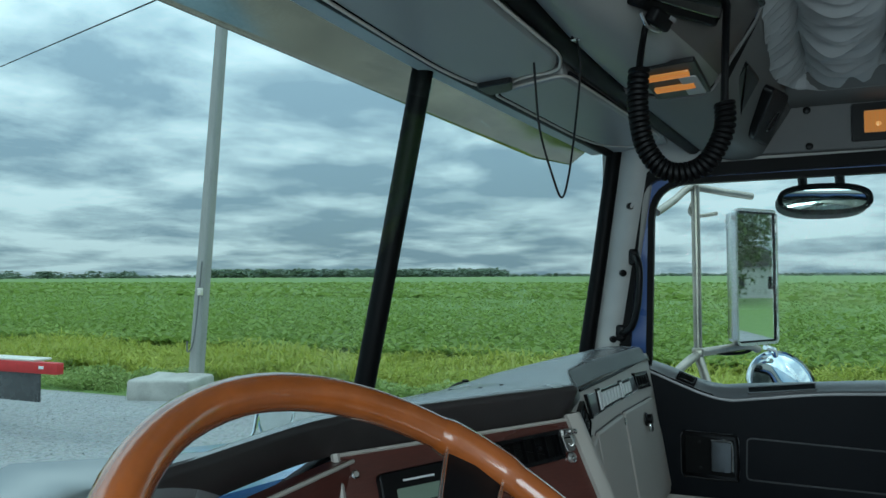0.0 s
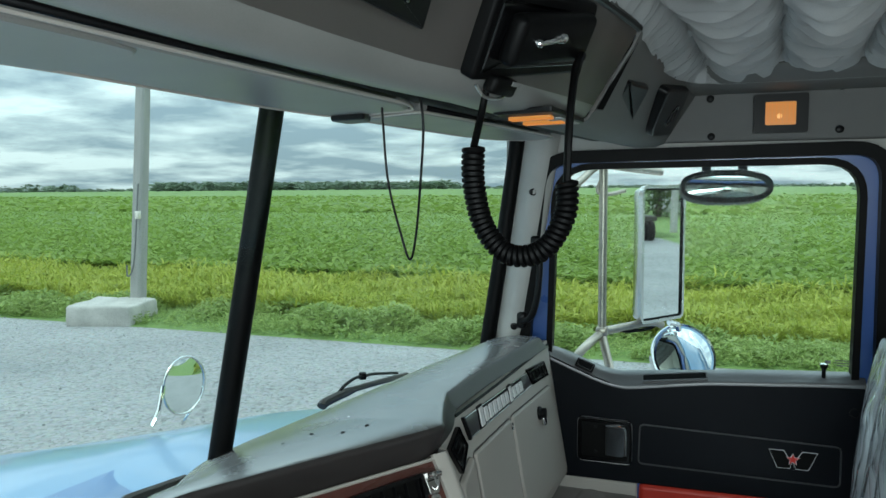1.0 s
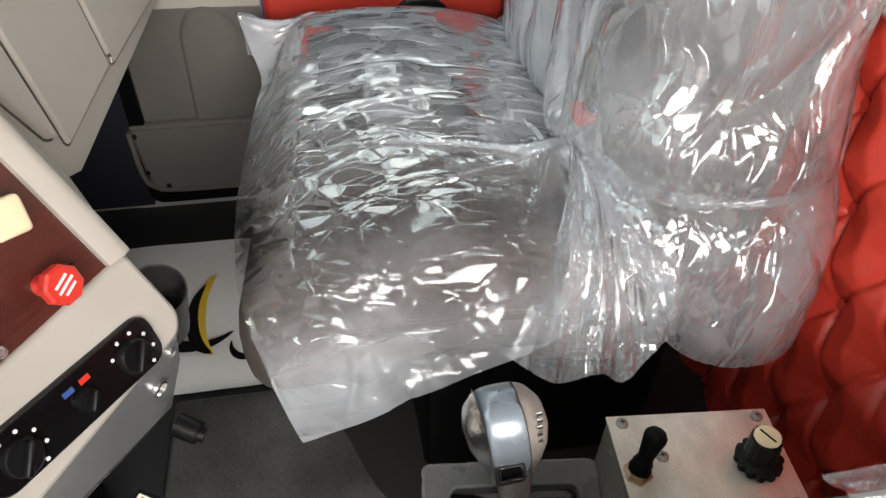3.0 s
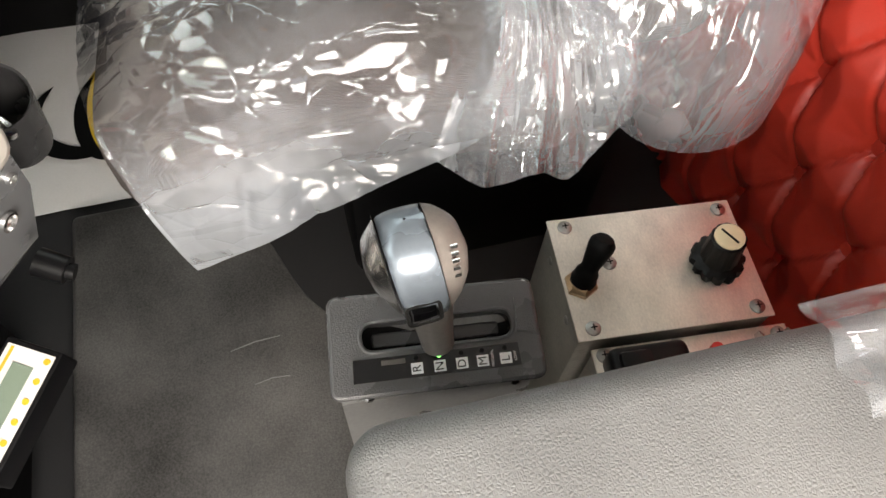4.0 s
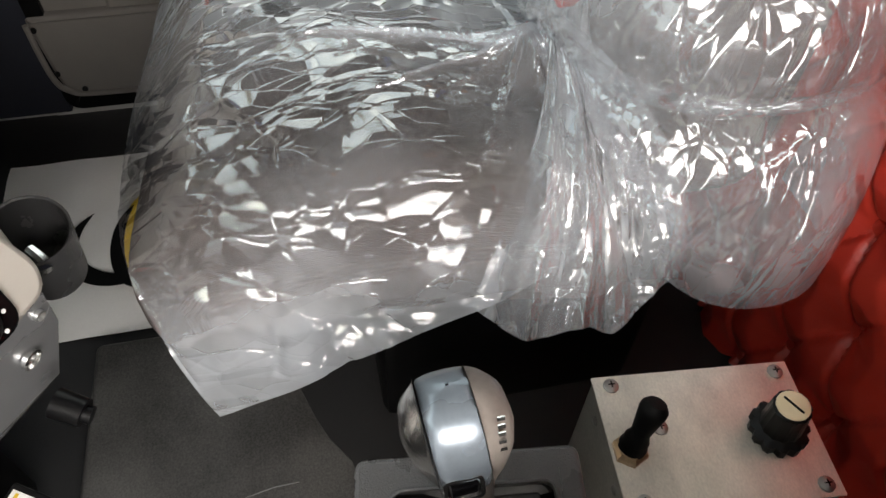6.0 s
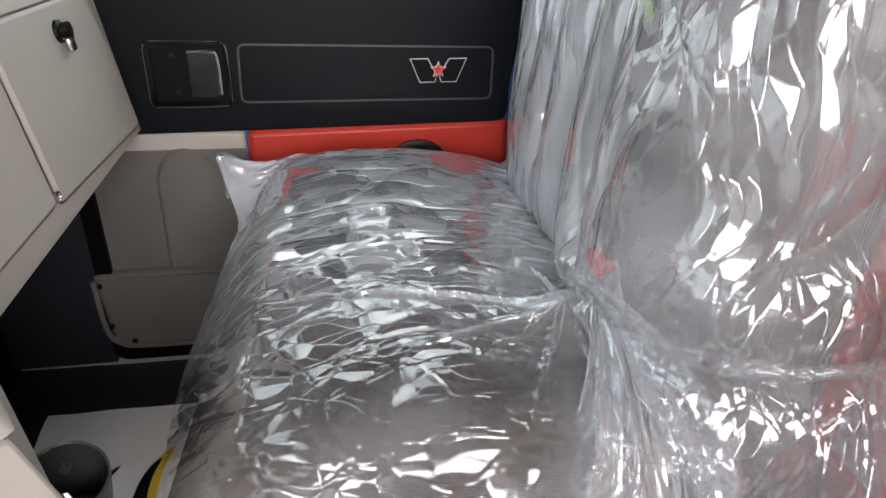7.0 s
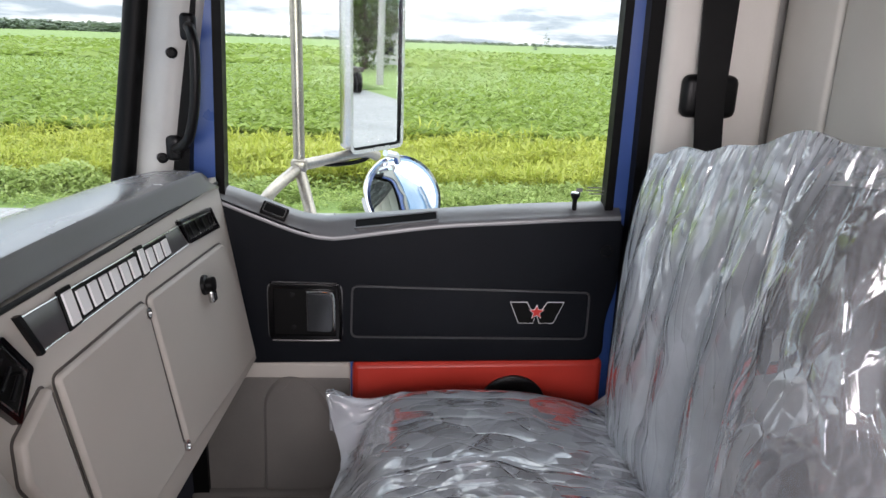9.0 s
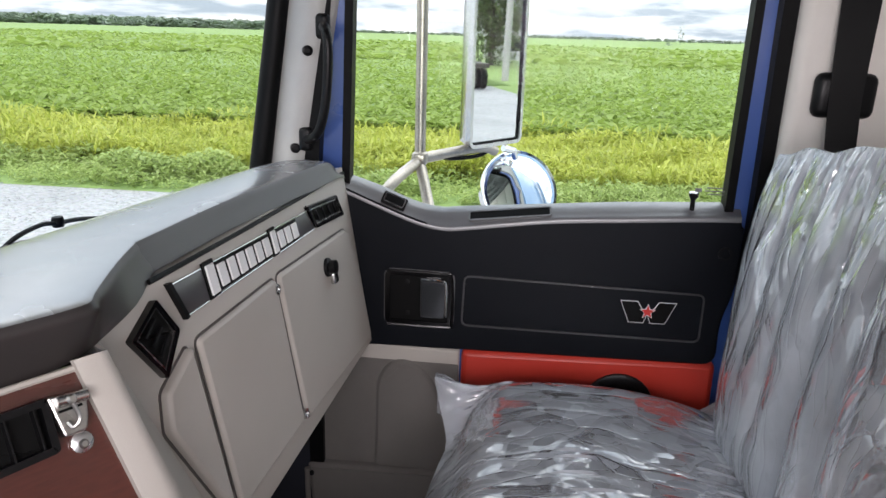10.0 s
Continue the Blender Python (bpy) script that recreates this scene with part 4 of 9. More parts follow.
for x, y, zb, zt in ST:
    f = wbase(min(max(x, 0.16), 2.07))
    lean = 0.024 if x < 1.23 else 0.02 if x < 1.25 else 0.008 if x < 1.3 else -0.012
    prof = [(y + lean + 0.03, zb - 0.002), (y + lean, zb), (y + lean * 0.85, zb + 0.006), (y + 0.001, zt - 0.012), (y + 0.002, zt - 0.006), (y + 0.006, zt - 0.002)]
    prof += pad_line(y, zt, f)
    rows.append([(x, a, b) for a, b in prof])
fine = []
for c in range(len(rows[0])):
    fine.append(smoothline([r[c] for r in rows], 4))
kx = min(range(len(fine[0])), key=lambda k: abs(fine[0][k][0] - 1.258))
# one pad vinyl in three tones: sky sheen on top, shade in front
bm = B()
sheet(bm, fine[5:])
part("pad", thick(bm, 0.004), M_DASH, dash, "vinyl top pad, lightened for the sky's sheen", angle=50)
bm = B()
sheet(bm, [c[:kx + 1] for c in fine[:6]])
part("front_roll", thick(bm, 0.004), M_LIPSHADE, dash, "padded front roll in the pad vinyl's shaded tone", angle=50)
bm = B()
sheet(bm, [c[kx:] for c in fine[:6]])
part("front_bevel", thick(bm, 0.004), M_BEVEL, dash, "grey bevelled edge", angle=50)
bm = B()
tube(bm, [(x, gy0 - 0.004, zz) for x, gy0, zz in ((1.37, 0.404, 2.303), (1.6, 0.387, 2.300), (1.8, 0.374, 2.298), (2.03, 0.361, 2.296))], 0.003, 6)
part("groove", bm, M_RUBBER, dash, "dark groove under the pad")

# wood facing of the centre stack
WO, WU, WV, WNN = V((1.1342, 0.3911, 2.1552)), V((0.8341, -0.5516, 0.0)), V((0.2157, 0.3262, 0.9203)), V((-0.5077, -0.7677, 0.3911))
WP = Matrix(((WU.x, WV.x, WNN.x, WO.x), (WU.y, WV.y, WNN.y, WO.y), (WU.z, WV.z, WNN.z, WO.z), (0, 0, 0, 1)))
bm = B()
slab(bm, rounded([(-0.335, 0.136), (0.09, 0.136), (0.134, -0.186), (-0.34, -0.215)], [0, 0.004, 0.012, 0], 4), WP, -0.02, 0.0, 0.001)
part("centre_facing", bm, M_WOOD, dash, "burgundy wood facing of the centre stack")
bm = B()
prism(bm, [(0.893, 0.605, 2.272), (0.16, 0.64, 2.262), (0.16, 0.6, 1.95), (0.84, 0.57, 1.955)], (0, 0.02, 0.0))
part("cluster_facing", bm, M_WOOD, dash, "burgundy wood instrument facing")
# thin grey strips along the wood
bm = B()
tube(bm, [WP @ V((0.088, 0.133, 0.0)), WP @ V((-0.335, 0.133, 0.0))], 0.003, 6)
tube(bm, [(0.893, 0.6, 2.27), (0.16, 0.634, 2.262)], 0.003, 6)
part("edge_strip", bm, M_BEIGE, dash, "thin pale strip under the pad")
bm = B()
tube(bm, [WP @ V((-0.338, 0.135, 0.002)), WP @ V((-0.345, -0.21, 0.002))], 0.006, 6)
part("corner_strip", bm, M_BEIGE, dash)
for u, v in ((-0.315, 0.105), (-0.007, -0.181), (-0.36, 0.11)):
    bm = B()
    lathe(bm, [(0.006, -0.002), (0.006, 0.002), (0.004, 0.004), (0, 0.004)], 12, WP @ Matrix.Translation((u, v, 0.003)))
    part("facing_screw", bm, M_WORNCHROME, dash)

# warm grey surround: right of the wood, below it, and round to the passenger face
GC, GN = V((1.724, 0.351, 2.116)), V((-0.059, -0.986, 0.159)).normalized()


def gy(x, z):
    """The passenger face's y at x, z."""
    return GC.y - ((x - GC.x) * GN.x + (z - GC.z) * GN.z) / GN.y


GX = V((1, (-GN.x / GN.y), 0)).normalized()
GF = axes(GX, V((0, -GN.z / GN.y, 1)), (0, 0, 0))
GF = Matrix.Translation((1.7, gy(1.7, 2.1), 2.1)) @ GF.to_3x3().to_4x4()
if (GF.to_3x3() @ V((0, 0, 1))).y > 0:
    GF = GF @ Matrix.Diagonal((1, 1, -1, 1))


def gp2(x, z):
    """Passenger-face coordinates of the world x, z."""
    q = GF.inverted() @ V((x, gy(x, z), z))
    return V((q.x, q.y))


bm = B()
sur = [gp2(*p) for p in ((1.265, 2.300), (2.045, 2.304), (2.06, 1.945), (1.44, 1.945), (1.40, 1.962))]
slab(bm, sur, GF, -0.03, 0.0, 0.002)
part("passenger_face", bm, M_BEIGE, dash, "warm grey passenger-side facing", angle=30)
# sloping return between the wood and the passenger face
a0, a1, a2 = WP @ V((0.088, 0.14, 0.004)), WP @ V((0.14, -0.185, 0.004)), WP @ V((0.158, -0.292, 0.004))
b0, b1, b2 = V((1.275, gy(1.275, 2.29), 2.292)), V((1.405, gy(1.4, 1.965), 1.965)), V((1.36, 0.30, 1.9))
bm = B()
rows = []
for t in range(9):
    t /= 8
    a = a0.lerp(a1, t)
    b = b0.lerp(b1, t)
    a_in = a - WU * 0.014
    rows.append([a_in + WNN * -0.004, a_in + WNN * 0.004, a + WNN * 0.008 + WU * 0.004, a + WNN * 0.006 + WU * 0.014, a.lerp(b, 0.55) + V((0.003, -0.004, -0.004)), b])
sheet(bm, rows)
part("surround_return", thick(bm, 0.003), M_BEIGE, dash, "rounded warm grey return beside the wood", angle=70)
# lower climate fascia
bm = B()
fas = rounded([(-0.36, -0.2), (0.12, -0.186), (0.15, -0.186), (0.163, -0.28), (0.15, -0.302), (-0.36, -0.34)], [0, 0, 0.01, 0.02, 0.02, 0], 5)
slab(bm, fas, WP, -0.02, 0.006, 0.006)
part("climate_fascia", bm, M_BEIGE, dash, "warm grey fascia round the heater controls", angle=50)
# underside and dark lower console
bm = B()
prism(bm, [b1, WP @ V((0.15, -0.2, -0.004)), WP @ V((0.155, -0.30, -0.004)), V((1.34, 0.33, 1.86))], (0.0, 0.02, 0.0))
prism(bm, [(1.40, gy(1.4, 1.96) + 0.004, 1.962), (2.06, gy(2.06, 1.945) + 0.004, 1.945), (2.06, 0.5, 1.86), (1.3, 0.5, 1.86)], (0, 0.01, 0.012))
part("underside", bm, M_BEIGE, dash)
con = thing("lower_console", (1.1, 0.35, 1.45), "dark grey steel lower console under the heater controls", "console")
bm = B()
q0, q1 = WP @ V((0.15, -0.305, -0.006)), WP @ V((-0.36, -0.335, -0.006))
prism(bm, [q0, q1, q1 + V((0.05, 0.09, -0.17)), q0 + V((0.0, 0.035, -0.135)), q0 + V((0.012, 0.01, -0.06))], (0.02, 0.03, 0))
part("panel", bm, M_DASH, con, "charcoal lower console panel", smooth=False)
bm = B()
box(bm, (0.98, 0.55, 1.62), (0.5, 0.34, 0.4), 0.03)
part("housing", bm, M_RUBBER, con, "black heater housing")
for du, dv, r in ((0.035, 0.055, 0.011), (0.012, 0.018, 0.006)):
    pc = q0 + (q1 - q0).normalized() * du + V((0.002, 0.012, -0.06)) * (dv / 0.055)
    nrm = (q1 - q0).cross(V((0.0, 0.035, -0.135))).normalized()
    if nrm.y > 0:
        nrm = -nrm
    bm = B()
    mm = look(pc, pc - nrm)
    lathe(bm, [(r, -0.002), (r, 0.003), (r * 0.8, 0.004), (r * 0.72, 0.0), (0, -0.001)], 20, mm)
    part("socket_ring", bm, M_WORNCHROME, con, "bright socket ring")
bm = B()
tube(bm, [(1.13, 0.225, 1.79), (1.118, 0.2, 1.782)], [0.015, 0.014], 16)
tube(bm, [(1.119, 0.203, 1.782), (1.116, 0.194, 1.779)], 0.009, 12)
part("plug", bm, M_BLACK, con, "black plug")
# cup holder behind the console
cup = thing("cup_holder", (1.36, 0.29, 1.72), "grey open plastic cup holder beside the console", "cup holder")
bm = B()
lathe(bm, [(0.034, 0), (0.036, 0.004), (0.041, 0.10), (0.0435, 0.102), (0.044, 0.099), (0.039, 0.0), (0.0, 0.0)][::-1], 28, Matrix.Translation((1.355, 0.282, 1.72)) @ pose(0, 0, 0, 8, -14, 0))
part("cup", bm, M_BEZEL, cup)
bm = B()
tube(bm, smoothline([(1.318, 0.27, 1.80), (1.29, 0.25, 1.80), (1.25, 0.26, 1.84)], 5), 0.007, 8)
part("bracket", bm, M_WORNCHROME, cup)

# ---- centre stack controls ----
def at_wood(u, v, h=0.0):
    return WP @ Matrix.Translation((u, v, h))


av = thing("air_vent", WP @ V((-0.02, 0.093, 0)), "black rectangular dash air vent with upright vanes", "air vent")
bm = B()
o = rounded([(-0.085, 0.068), (0.045, 0.073), (0.046, 0.118), (-0.085, 0.115)], 0.004, 3)
ring_slab(bm, offset(o, -0.006), o, WP, -0.004, 0.012)
part("bezel", bm, M_BLACK, av)
bm = B()
slab(bm, offset(o, -0.004), WP, -0.006, 0.001)
part("backing", bm, M_INKBLACK, av)
for i in range(6):
    bm = B()
    box(bm, (-0.073 + 0.0215 * i, 0.0935, 0.005), (0.0016, 0.037, 0.01), m=WP)
    part("vane", bm, M_BLACK, av)
bm = B()
box(bm, (-0.005, 0.094, 0.011), (0.008, 0.007, 0.008), 0.002, m=WP)
part("thumb_tab", bm, M_BLACK, av)

la = thing("hook_clip", WP @ V((0.06, 0.1, 0)), "bright steel spring clip screwed to the wood facing", "clip")
bm = B()
slab(bm, rounded([(0.045, 0.118), (0.076, 0.114), (0.072, 0.092), (0.068, 0.082), (0.05, 0.082)], 0.003, 3), WP, 0.002, 0.012, 0.002)
part("plate", bm, M_NICKEL, la)
bm = B()
tube(bm, [WP @ V((0.05, 0.112, 0.016)), WP @ V((0.074, 0.11, 0.016))], 0.005, 10)
part("roller", bm, M_WORNCHROME, la)
bm = B()
tube(bm, smoothline([WP @ V((0.062, 0.106, 0.016)), WP @ V((0.062, 0.094, 0.02)), WP @ V((0.057, 0.089, 0.017)), WP @ V((0.055, 0.094, 0.014))], 4), 0.002, 8)
part("hook", bm, M_NICKEL, la)
bm = B()
lathe(bm, [(0.009, 0.001), (0.009, 0.004), (0.004, 0.006), (0, 0.006)], 16, at_wood(0.064, 0.073))
part("tab", bm, M_WORNCHROME, la)
for u, v in ((0.060, 0.1115), (0.064, 0.0715)):
    bm = B()
    lathe(bm, [(0.0042, 0.004), (0.004, 0.022 if v > 0.1 else 0.007), (0.0022, 0.024 if v > 0.1 else 0.009), (0, 0.024 if v > 0.1 else 0.009)], 12, at_wood(u, v))
    part("screw", bm, M_NICKEL, la)
bm = B()
box(bm, (0.060, 0.1035, 0.0122), (0.019, 0.0022, 0.001), m=WP)
part("slot", bm, M_INKBLACK, la)

rd = thing("display_unit", WP @ V((-0.21, 0.07, 0)), "black message display with a green-grey screen", "display")
bm = B()
slab(bm, rounded([(-0.285, 0.045), (-0.145, 0.045), (-0.145, 0.104), (-0.285, 0.1)], 0.008, 4), WP, -0.002, 0.010, 0.003)
part("case", bm, M_BLACK, rd)
bm = B()
slab(bm, rounded([(-0.262, 0.056), (-0.178, 0.057), (-0.178, 0.077), (-0.262, 0.076)], 0.002, 2), WP, 0.008, 0.0108)
part("screen", bm, M_LCD, rd, "green-grey screen")
for u, v, w, h in ((-0.225, 0.086, 0.05, 0.0055), (-0.186, 0.0515, 0.026, 0.0055), (-0.161, 0.082, 0.006, 0.008), (-0.161, 0.066, 0.006, 0.008), (-0.161, 0.089, 0.012, 0.0015), (-0.161, 0.058, 0.012, 0.0015)):
    bm = B()
    box(bm, (u, v, 0.0103), (w, h * 0.5, 0.0008), m=WP)
    part("marking", bm, M_INK, rd)

# rocker switches, three rows
bm = B()
def rocker_top(y):
    return 0.010 + 0.005 * (y / 0.027) ** 2 + 0.0025 * (y / 0.027)


prof = [-0.027, -0.0262, -0.02, -0.013, -0.006, 0.0, 0.006, 0.013, 0.02, 0.0262, 0.027]
rk_rows = []
for y in prof:
    zt = rocker_top(y) - (0.0016 if abs(y) > 0.0265 else 0)
    rk_rows.append([(-0.01025, y, 0), (-0.01025, y, zt - 0.0016), (-0.0088, y, zt), (0.0088, y, zt), (0.01025, y, zt - 0.0016), (0.01025, y, 0)])
sheet(bm, rk_rows)
for r in (rk_rows[0], rk_rows[-1]):
    bm.faces.new([bm.verts.new(q) for q in r])
switch0 = None
for vrow, u_end, n in ((0.005, -0.0225, 10), (-0.067, -0.0215, 10), (-0.138, -0.0225, 9)):
    for i in range(n):
        u = u_end - 0.0225 * i - 0.001
        vv = vrow - 0.0009 * i
        if switch0 is None:
            switch0 = thing("rocker_switch", at_wood(u, vv) @ V((0, 0, 0)), "black rocker switch with small white markings", "switch", "dash rocker switches")
            WORLD[switch0.name] = at_wood(u, vv)
            switch0.matrix_world = at_wood(u, vv)
            rk = bpy.data.meshes.new("rocker")
            bm.transform(Matrix.Identity(4))
            for f in bm.faces:
                f.smooth = True
            bm.to_mesh(rk)
            bm.free()
            rk.materials.append(M_GLOSSBLACK)
            ro = new("rocker", rk)
            ro.parent = switch0
            for w, h, dv in ((0.0085, 0.0014, -0.0050), (0.0098, 0.0016, -0.0080), (0.0075, 0.0007, -0.0106), (0.0045, 0.0042, 0.0035), (0.0012, 0.0012, 0.0165)):
                b2 = B()
                box(b2, (0, dv, rocker_top(dv) + 0.0001), (w, h, 0.0008))
                m2 = bpy.data.meshes.new("legend")
                b2.to_mesh(m2)
                b2.free()
                m2.materials.append(M_LEGEND if h < 0.004 else M_SLATE)
                lo = new("legend", m2)
                lo.parent = switch0
        else:
            copy_thing(switch0, at_wood(u, vv))
# switch row bezels
for k2, (vrow, n) in enumerate(((0.005, 10), (-0.067, 10), (-0.138, 9))):
    bm = B()
    w = 0.0225 * n
    o = rounded([(-0.0105 - w, vrow - 0.03 - 0.006), (-0.0085, vrow - 0.03), (-0.0085, vrow + 0.03), (-0.0105 - w, vrow + 0.03 - 0.006)], 0.004, 3)
    slab(bm, o, WP, -0.002, 0.003, 0.001)
    solid("switch_bezel", bm, M_BLACK, "black strip behind a row of rocker switches", "switch bezel", group="switch bezels")

# brake valve knobs
kn = thing("parking_brake_knob", WP @ V((0.058, -0.078, 0)), "cream square push-pull valve knob on the wood facing", "knob")
bm = B()
lathe(bm, [(0.011, 0), (0.011, 0.018), (0.009, 0.02), (0.009, 0.03)], 16, at_wood(0.058, -0.078))
part("stem", bm, M_BONE, kn)
bm = B()
box(bm, (0, 0, 0.036), (0.036, 0.036, 0.014), 0.005, 3, m=at_wood(0.058, -0.078) @ pose(0, 0, 0, 0, 0, -12))
part("cap", bm, M_BONE, kn)
kr = thing("trailer_brake_knob", WP @ V((0.062, -0.158, 0)), "red octagonal push-pull valve knob on the wood facing", "knob")
bm = B()
lathe(bm, [(0.011, 0), (0.011, 0.015), (0.0095, 0.018), (0.0095, 0.026)], 16, at_wood(0.062, -0.158))
part("stem", bm, M_KNOBRED, kr)
bm = B()
lathe(bm, [(0.018, 0.024), (0.0205, 0.027), (0.0205, 0.037), (0.018, 0.040), (0, 0.040)], 8, at_wood(0.062, -0.158) @ pose(0, 0, 0, 0, 0, 22.5))
part("cap", bm, M_KNOBRED, kr, smooth=False)
for dv, w in ((0.006, 0.018), (0.0, 0.022), (-0.006, 0.016)):
    bm = B()
    box(bm, (0, dv, 0.0405), (w, 0.0025, 0.0008), m=at_wood(0.062, -0.158) @ pose(0, 0, 0, 0, 0, 20))
    part("lettering_bar", bm, M_INK, kr)

# heater controls
hc = thing("heater_control", WP @ V((0.02, -0.262, 0)), "black rounded heater control panel with rotary knobs", "control panel")
HT = at_wood(0.022, -0.268, 0.006) @ pose(0, 0, 0, 0, 0, -4)
bm = B()
slab(bm, rounded([(-0.115, -0.03), (0.1, -0.03), (0.1, 0.031), (-0.115, 0.031)], 0.022, 6), HT, -0.004, 0.006, 0.003)
part("plate", bm, M_GLOSSBLACK, hc)
for u, r in ((-0.078, 0.02), (-0.002, 0.013), (0.064, 0.02)):
    bm = B()
    lathe(bm, [(r, 0.004), (r * 0.95, 0.012), (r * 0.86, 0.014), (0, 0.014)], 24, HT @ Matrix.Translation((u, -0.004, 0)))
    kk = part("dial", bm, M_BLACK, hc)
    bm = B()
    box(bm, (0, 0, 0.018), (r * 0.42, r * 1.7, 0.014), 0.003, 3, m=HT @ Matrix.Translation((u, -0.004, 0)) @ pose(0, 0, 0, 0, 0, -40))
    part("grip", bm, M_BLACK, kk)
for i in range(6):
    a = radians(150 - 40 * i)
    for u in (-0.078, 0.064):
        bm = B()
        lathe(bm, [(0.0022, 0.0058), (0.0022, 0.0066), (0, 0.0066)], 8, HT @ Matrix.Translation((u + 0.0255 * math.cos(a), -0.004 + 0.0255 * math.sin(a), 0)))
        part("dial_mark", bm, M_INK, hc)
for u, mt in ((0.008, M_KNOBRED), (-0.012, M_BLUE)):
    bm = B()
    box(bm, (u, 0.014, 0.0062), (0.012, 0.006, 0.001), 0.0, m=HT)
    part("temperature_mark", bm, mt, hc)

# keypad unit hung under the console
kp = thing("keypad_unit", (1.03, 0.22, 1.74), "small grey keypad unit with a green-grey screen and yellow keys", "keypad")
KP = axes((0.72, -0.12, 0.0), (0.0, 0, 1), (1.025, 0.232, 1.742))
p_tl, p_tr, p_br = V((1.084, 0.267, 1.75)), V((1.046, 0.217, 1.75)), V((0.935, 0.285, 1.735))
ku = (p_br - p_tr).normalized()
kv = (p_tl - p_tr)
KP = axes(ku, kv, p_tr)
if (KP.to_3x3() @ V((0, 0, 1))).z < 0:
    KP = KP @ Matrix.Diagonal((1, 1, -1, 1))
bm = B()
slab(bm, rounded([(0, 0), (0.13, 0), (0.13, 0.062), (0, 0.062)], 0.003, 3), KP, -0.03, 0.0, 0.002)
part("case", bm, M_BLACK, kp)
bm = B()
slab(bm, [(0.006, 0.005), (0.124, 0.005), (0.124, 0.057), (0.006, 0.057)], KP, 0.0, 0.001)
part("face", bm, M_WHITE, kp)
bm = B()
slab(bm, [(0.022, 0.02), (0.108, 0.02), (0.108, 0.042), (0.022, 0.042)], KP, 0.001, 0.002)
part("screen", bm, M_LCD, kp)
for i in range(6):
    bm = B()
    lathe(bm, [(0.0034, 0.001), (0.003, 0.0025), (0, 0.0025)], 12, KP @ Matrix.Translation((0.013 + 0.02 * i, 0.0105, 0)))
    part("key", bm, M_YELLOW, kp)
bm = B()
slab(bm, [(0.008, 0.049), (0.06, 0.049), (0.06, 0.052), (0.008, 0.052)], KP, 0.001, 0.0016)
part("stripe", bm, M_YELLOW, kp)

# ---- passenger face ----
def lid(name, pts, label, cat, h=0.007, rad=0.01):
    b = B()
    slab(b, rounded([gp2(*p) for p in pts], rad, 4), GF, -0.004, h, 0.005)
    ob = solid(name, b, M_BEIGE, label, cat, angle=50)
    b = B()
    slab(b, offset(rounded([gp2(*p) for p in pts], rad, 4), 0.0032), GF, -0.004, 0.0012)
    part("gap", b, M_TAUPE, ob, "dark shadow gap round the lid")
    return ob


lid1 = lid("storage_lid", ((1.428, 2.214), (1.654, 2.211), (1.655, 1.983), (1.437, 1.985)), "warm grey screwed-on dash panel", "dash panel")
lid2 = lid("glovebox_lid", ((1.664, 2.212), (1.99, 2.196), (2.028, 2.1), (2.034, 1.958), (1.668, 1.978)), "warm grey glovebox lid with a black twist lock", "glovebox", rad=0.014)
lid3 = lid("side_lid", ((1.345, 2.19), (1.408, 2.215), (1.418, 2.01), (1.40, 2.02), (1.335, 2.15)), "warm grey raised side lid with a grip edge", "dash panel", h=0.012, rad=0.006)
for x, z, par in ((1.648, 2.196, lid1), (1.66, 1.992, lid1), (1.352, 2.145, lid3)):
    bm = B()
    q = gp2(x, z)
    lathe(bm, [(0.008, 0.004), (0.008, 0.009), (0.0055, 0.0095), (0.004, 0.007), (0, 0.007)], 14, GF @ Matrix.Translation((q.x, q.y, 0.0)))
    part("screw", bm, M_WORNCHROME, par, "bright recessed screw")
bm = B()
q = gp2(1.855, 2.163)
LK = GF @ Matrix.Translation((q.x, q.y, 0))
lathe(bm, [(0.017, 0.005), (0.016, 0.012), (0.012, 0.014), (0.012, 0.024), (0, 0.025)], 20, LK)
part("lock_barrel", bm, M_BLACK, lid2, "black twist lock")
bm = B()
box(bm, (0.004, -0.02, 0.016), (0.02, 0.022, 0.01), 0.004, 3, m=LK)
part("lock_tab", bm, M_WORNCHROME, lid2, "bright lock tab")

plate = thing("name_plate", (1.62, 0.37, 2.24), "silver name strip with raised white letter shapes", "name plate")
PL = [gp2(*p) for p in ((1.402, 2.288), (1.815, 2.271), (1.84, 2.236), (1.42, 2.246))]
bm = B()
slab(bm, PL, GF, 0.0, 0.004, 0.001)
part("strip", bm, M_PLATE, plate)
bm = B()
tube(bm, [GF @ V((p.x, p.y, 0.004)) for p in PL] + [GF @ V((PL[0].x, PL[0].y, 0.004))], 0.0011, 6)
part("strip_edge", bm, M_WORNCHROME, plate, "thin bright edge of the strip")
bm = B()
slab(bm, [gp2(*p) for p in ((1.397, 2.291), (1.404, 2.291), (1.424, 2.244), (1.417, 2.243))], GF, 0.0, 0.006)
part("end_bar", bm, M_BLACK, plate)
NL = 11
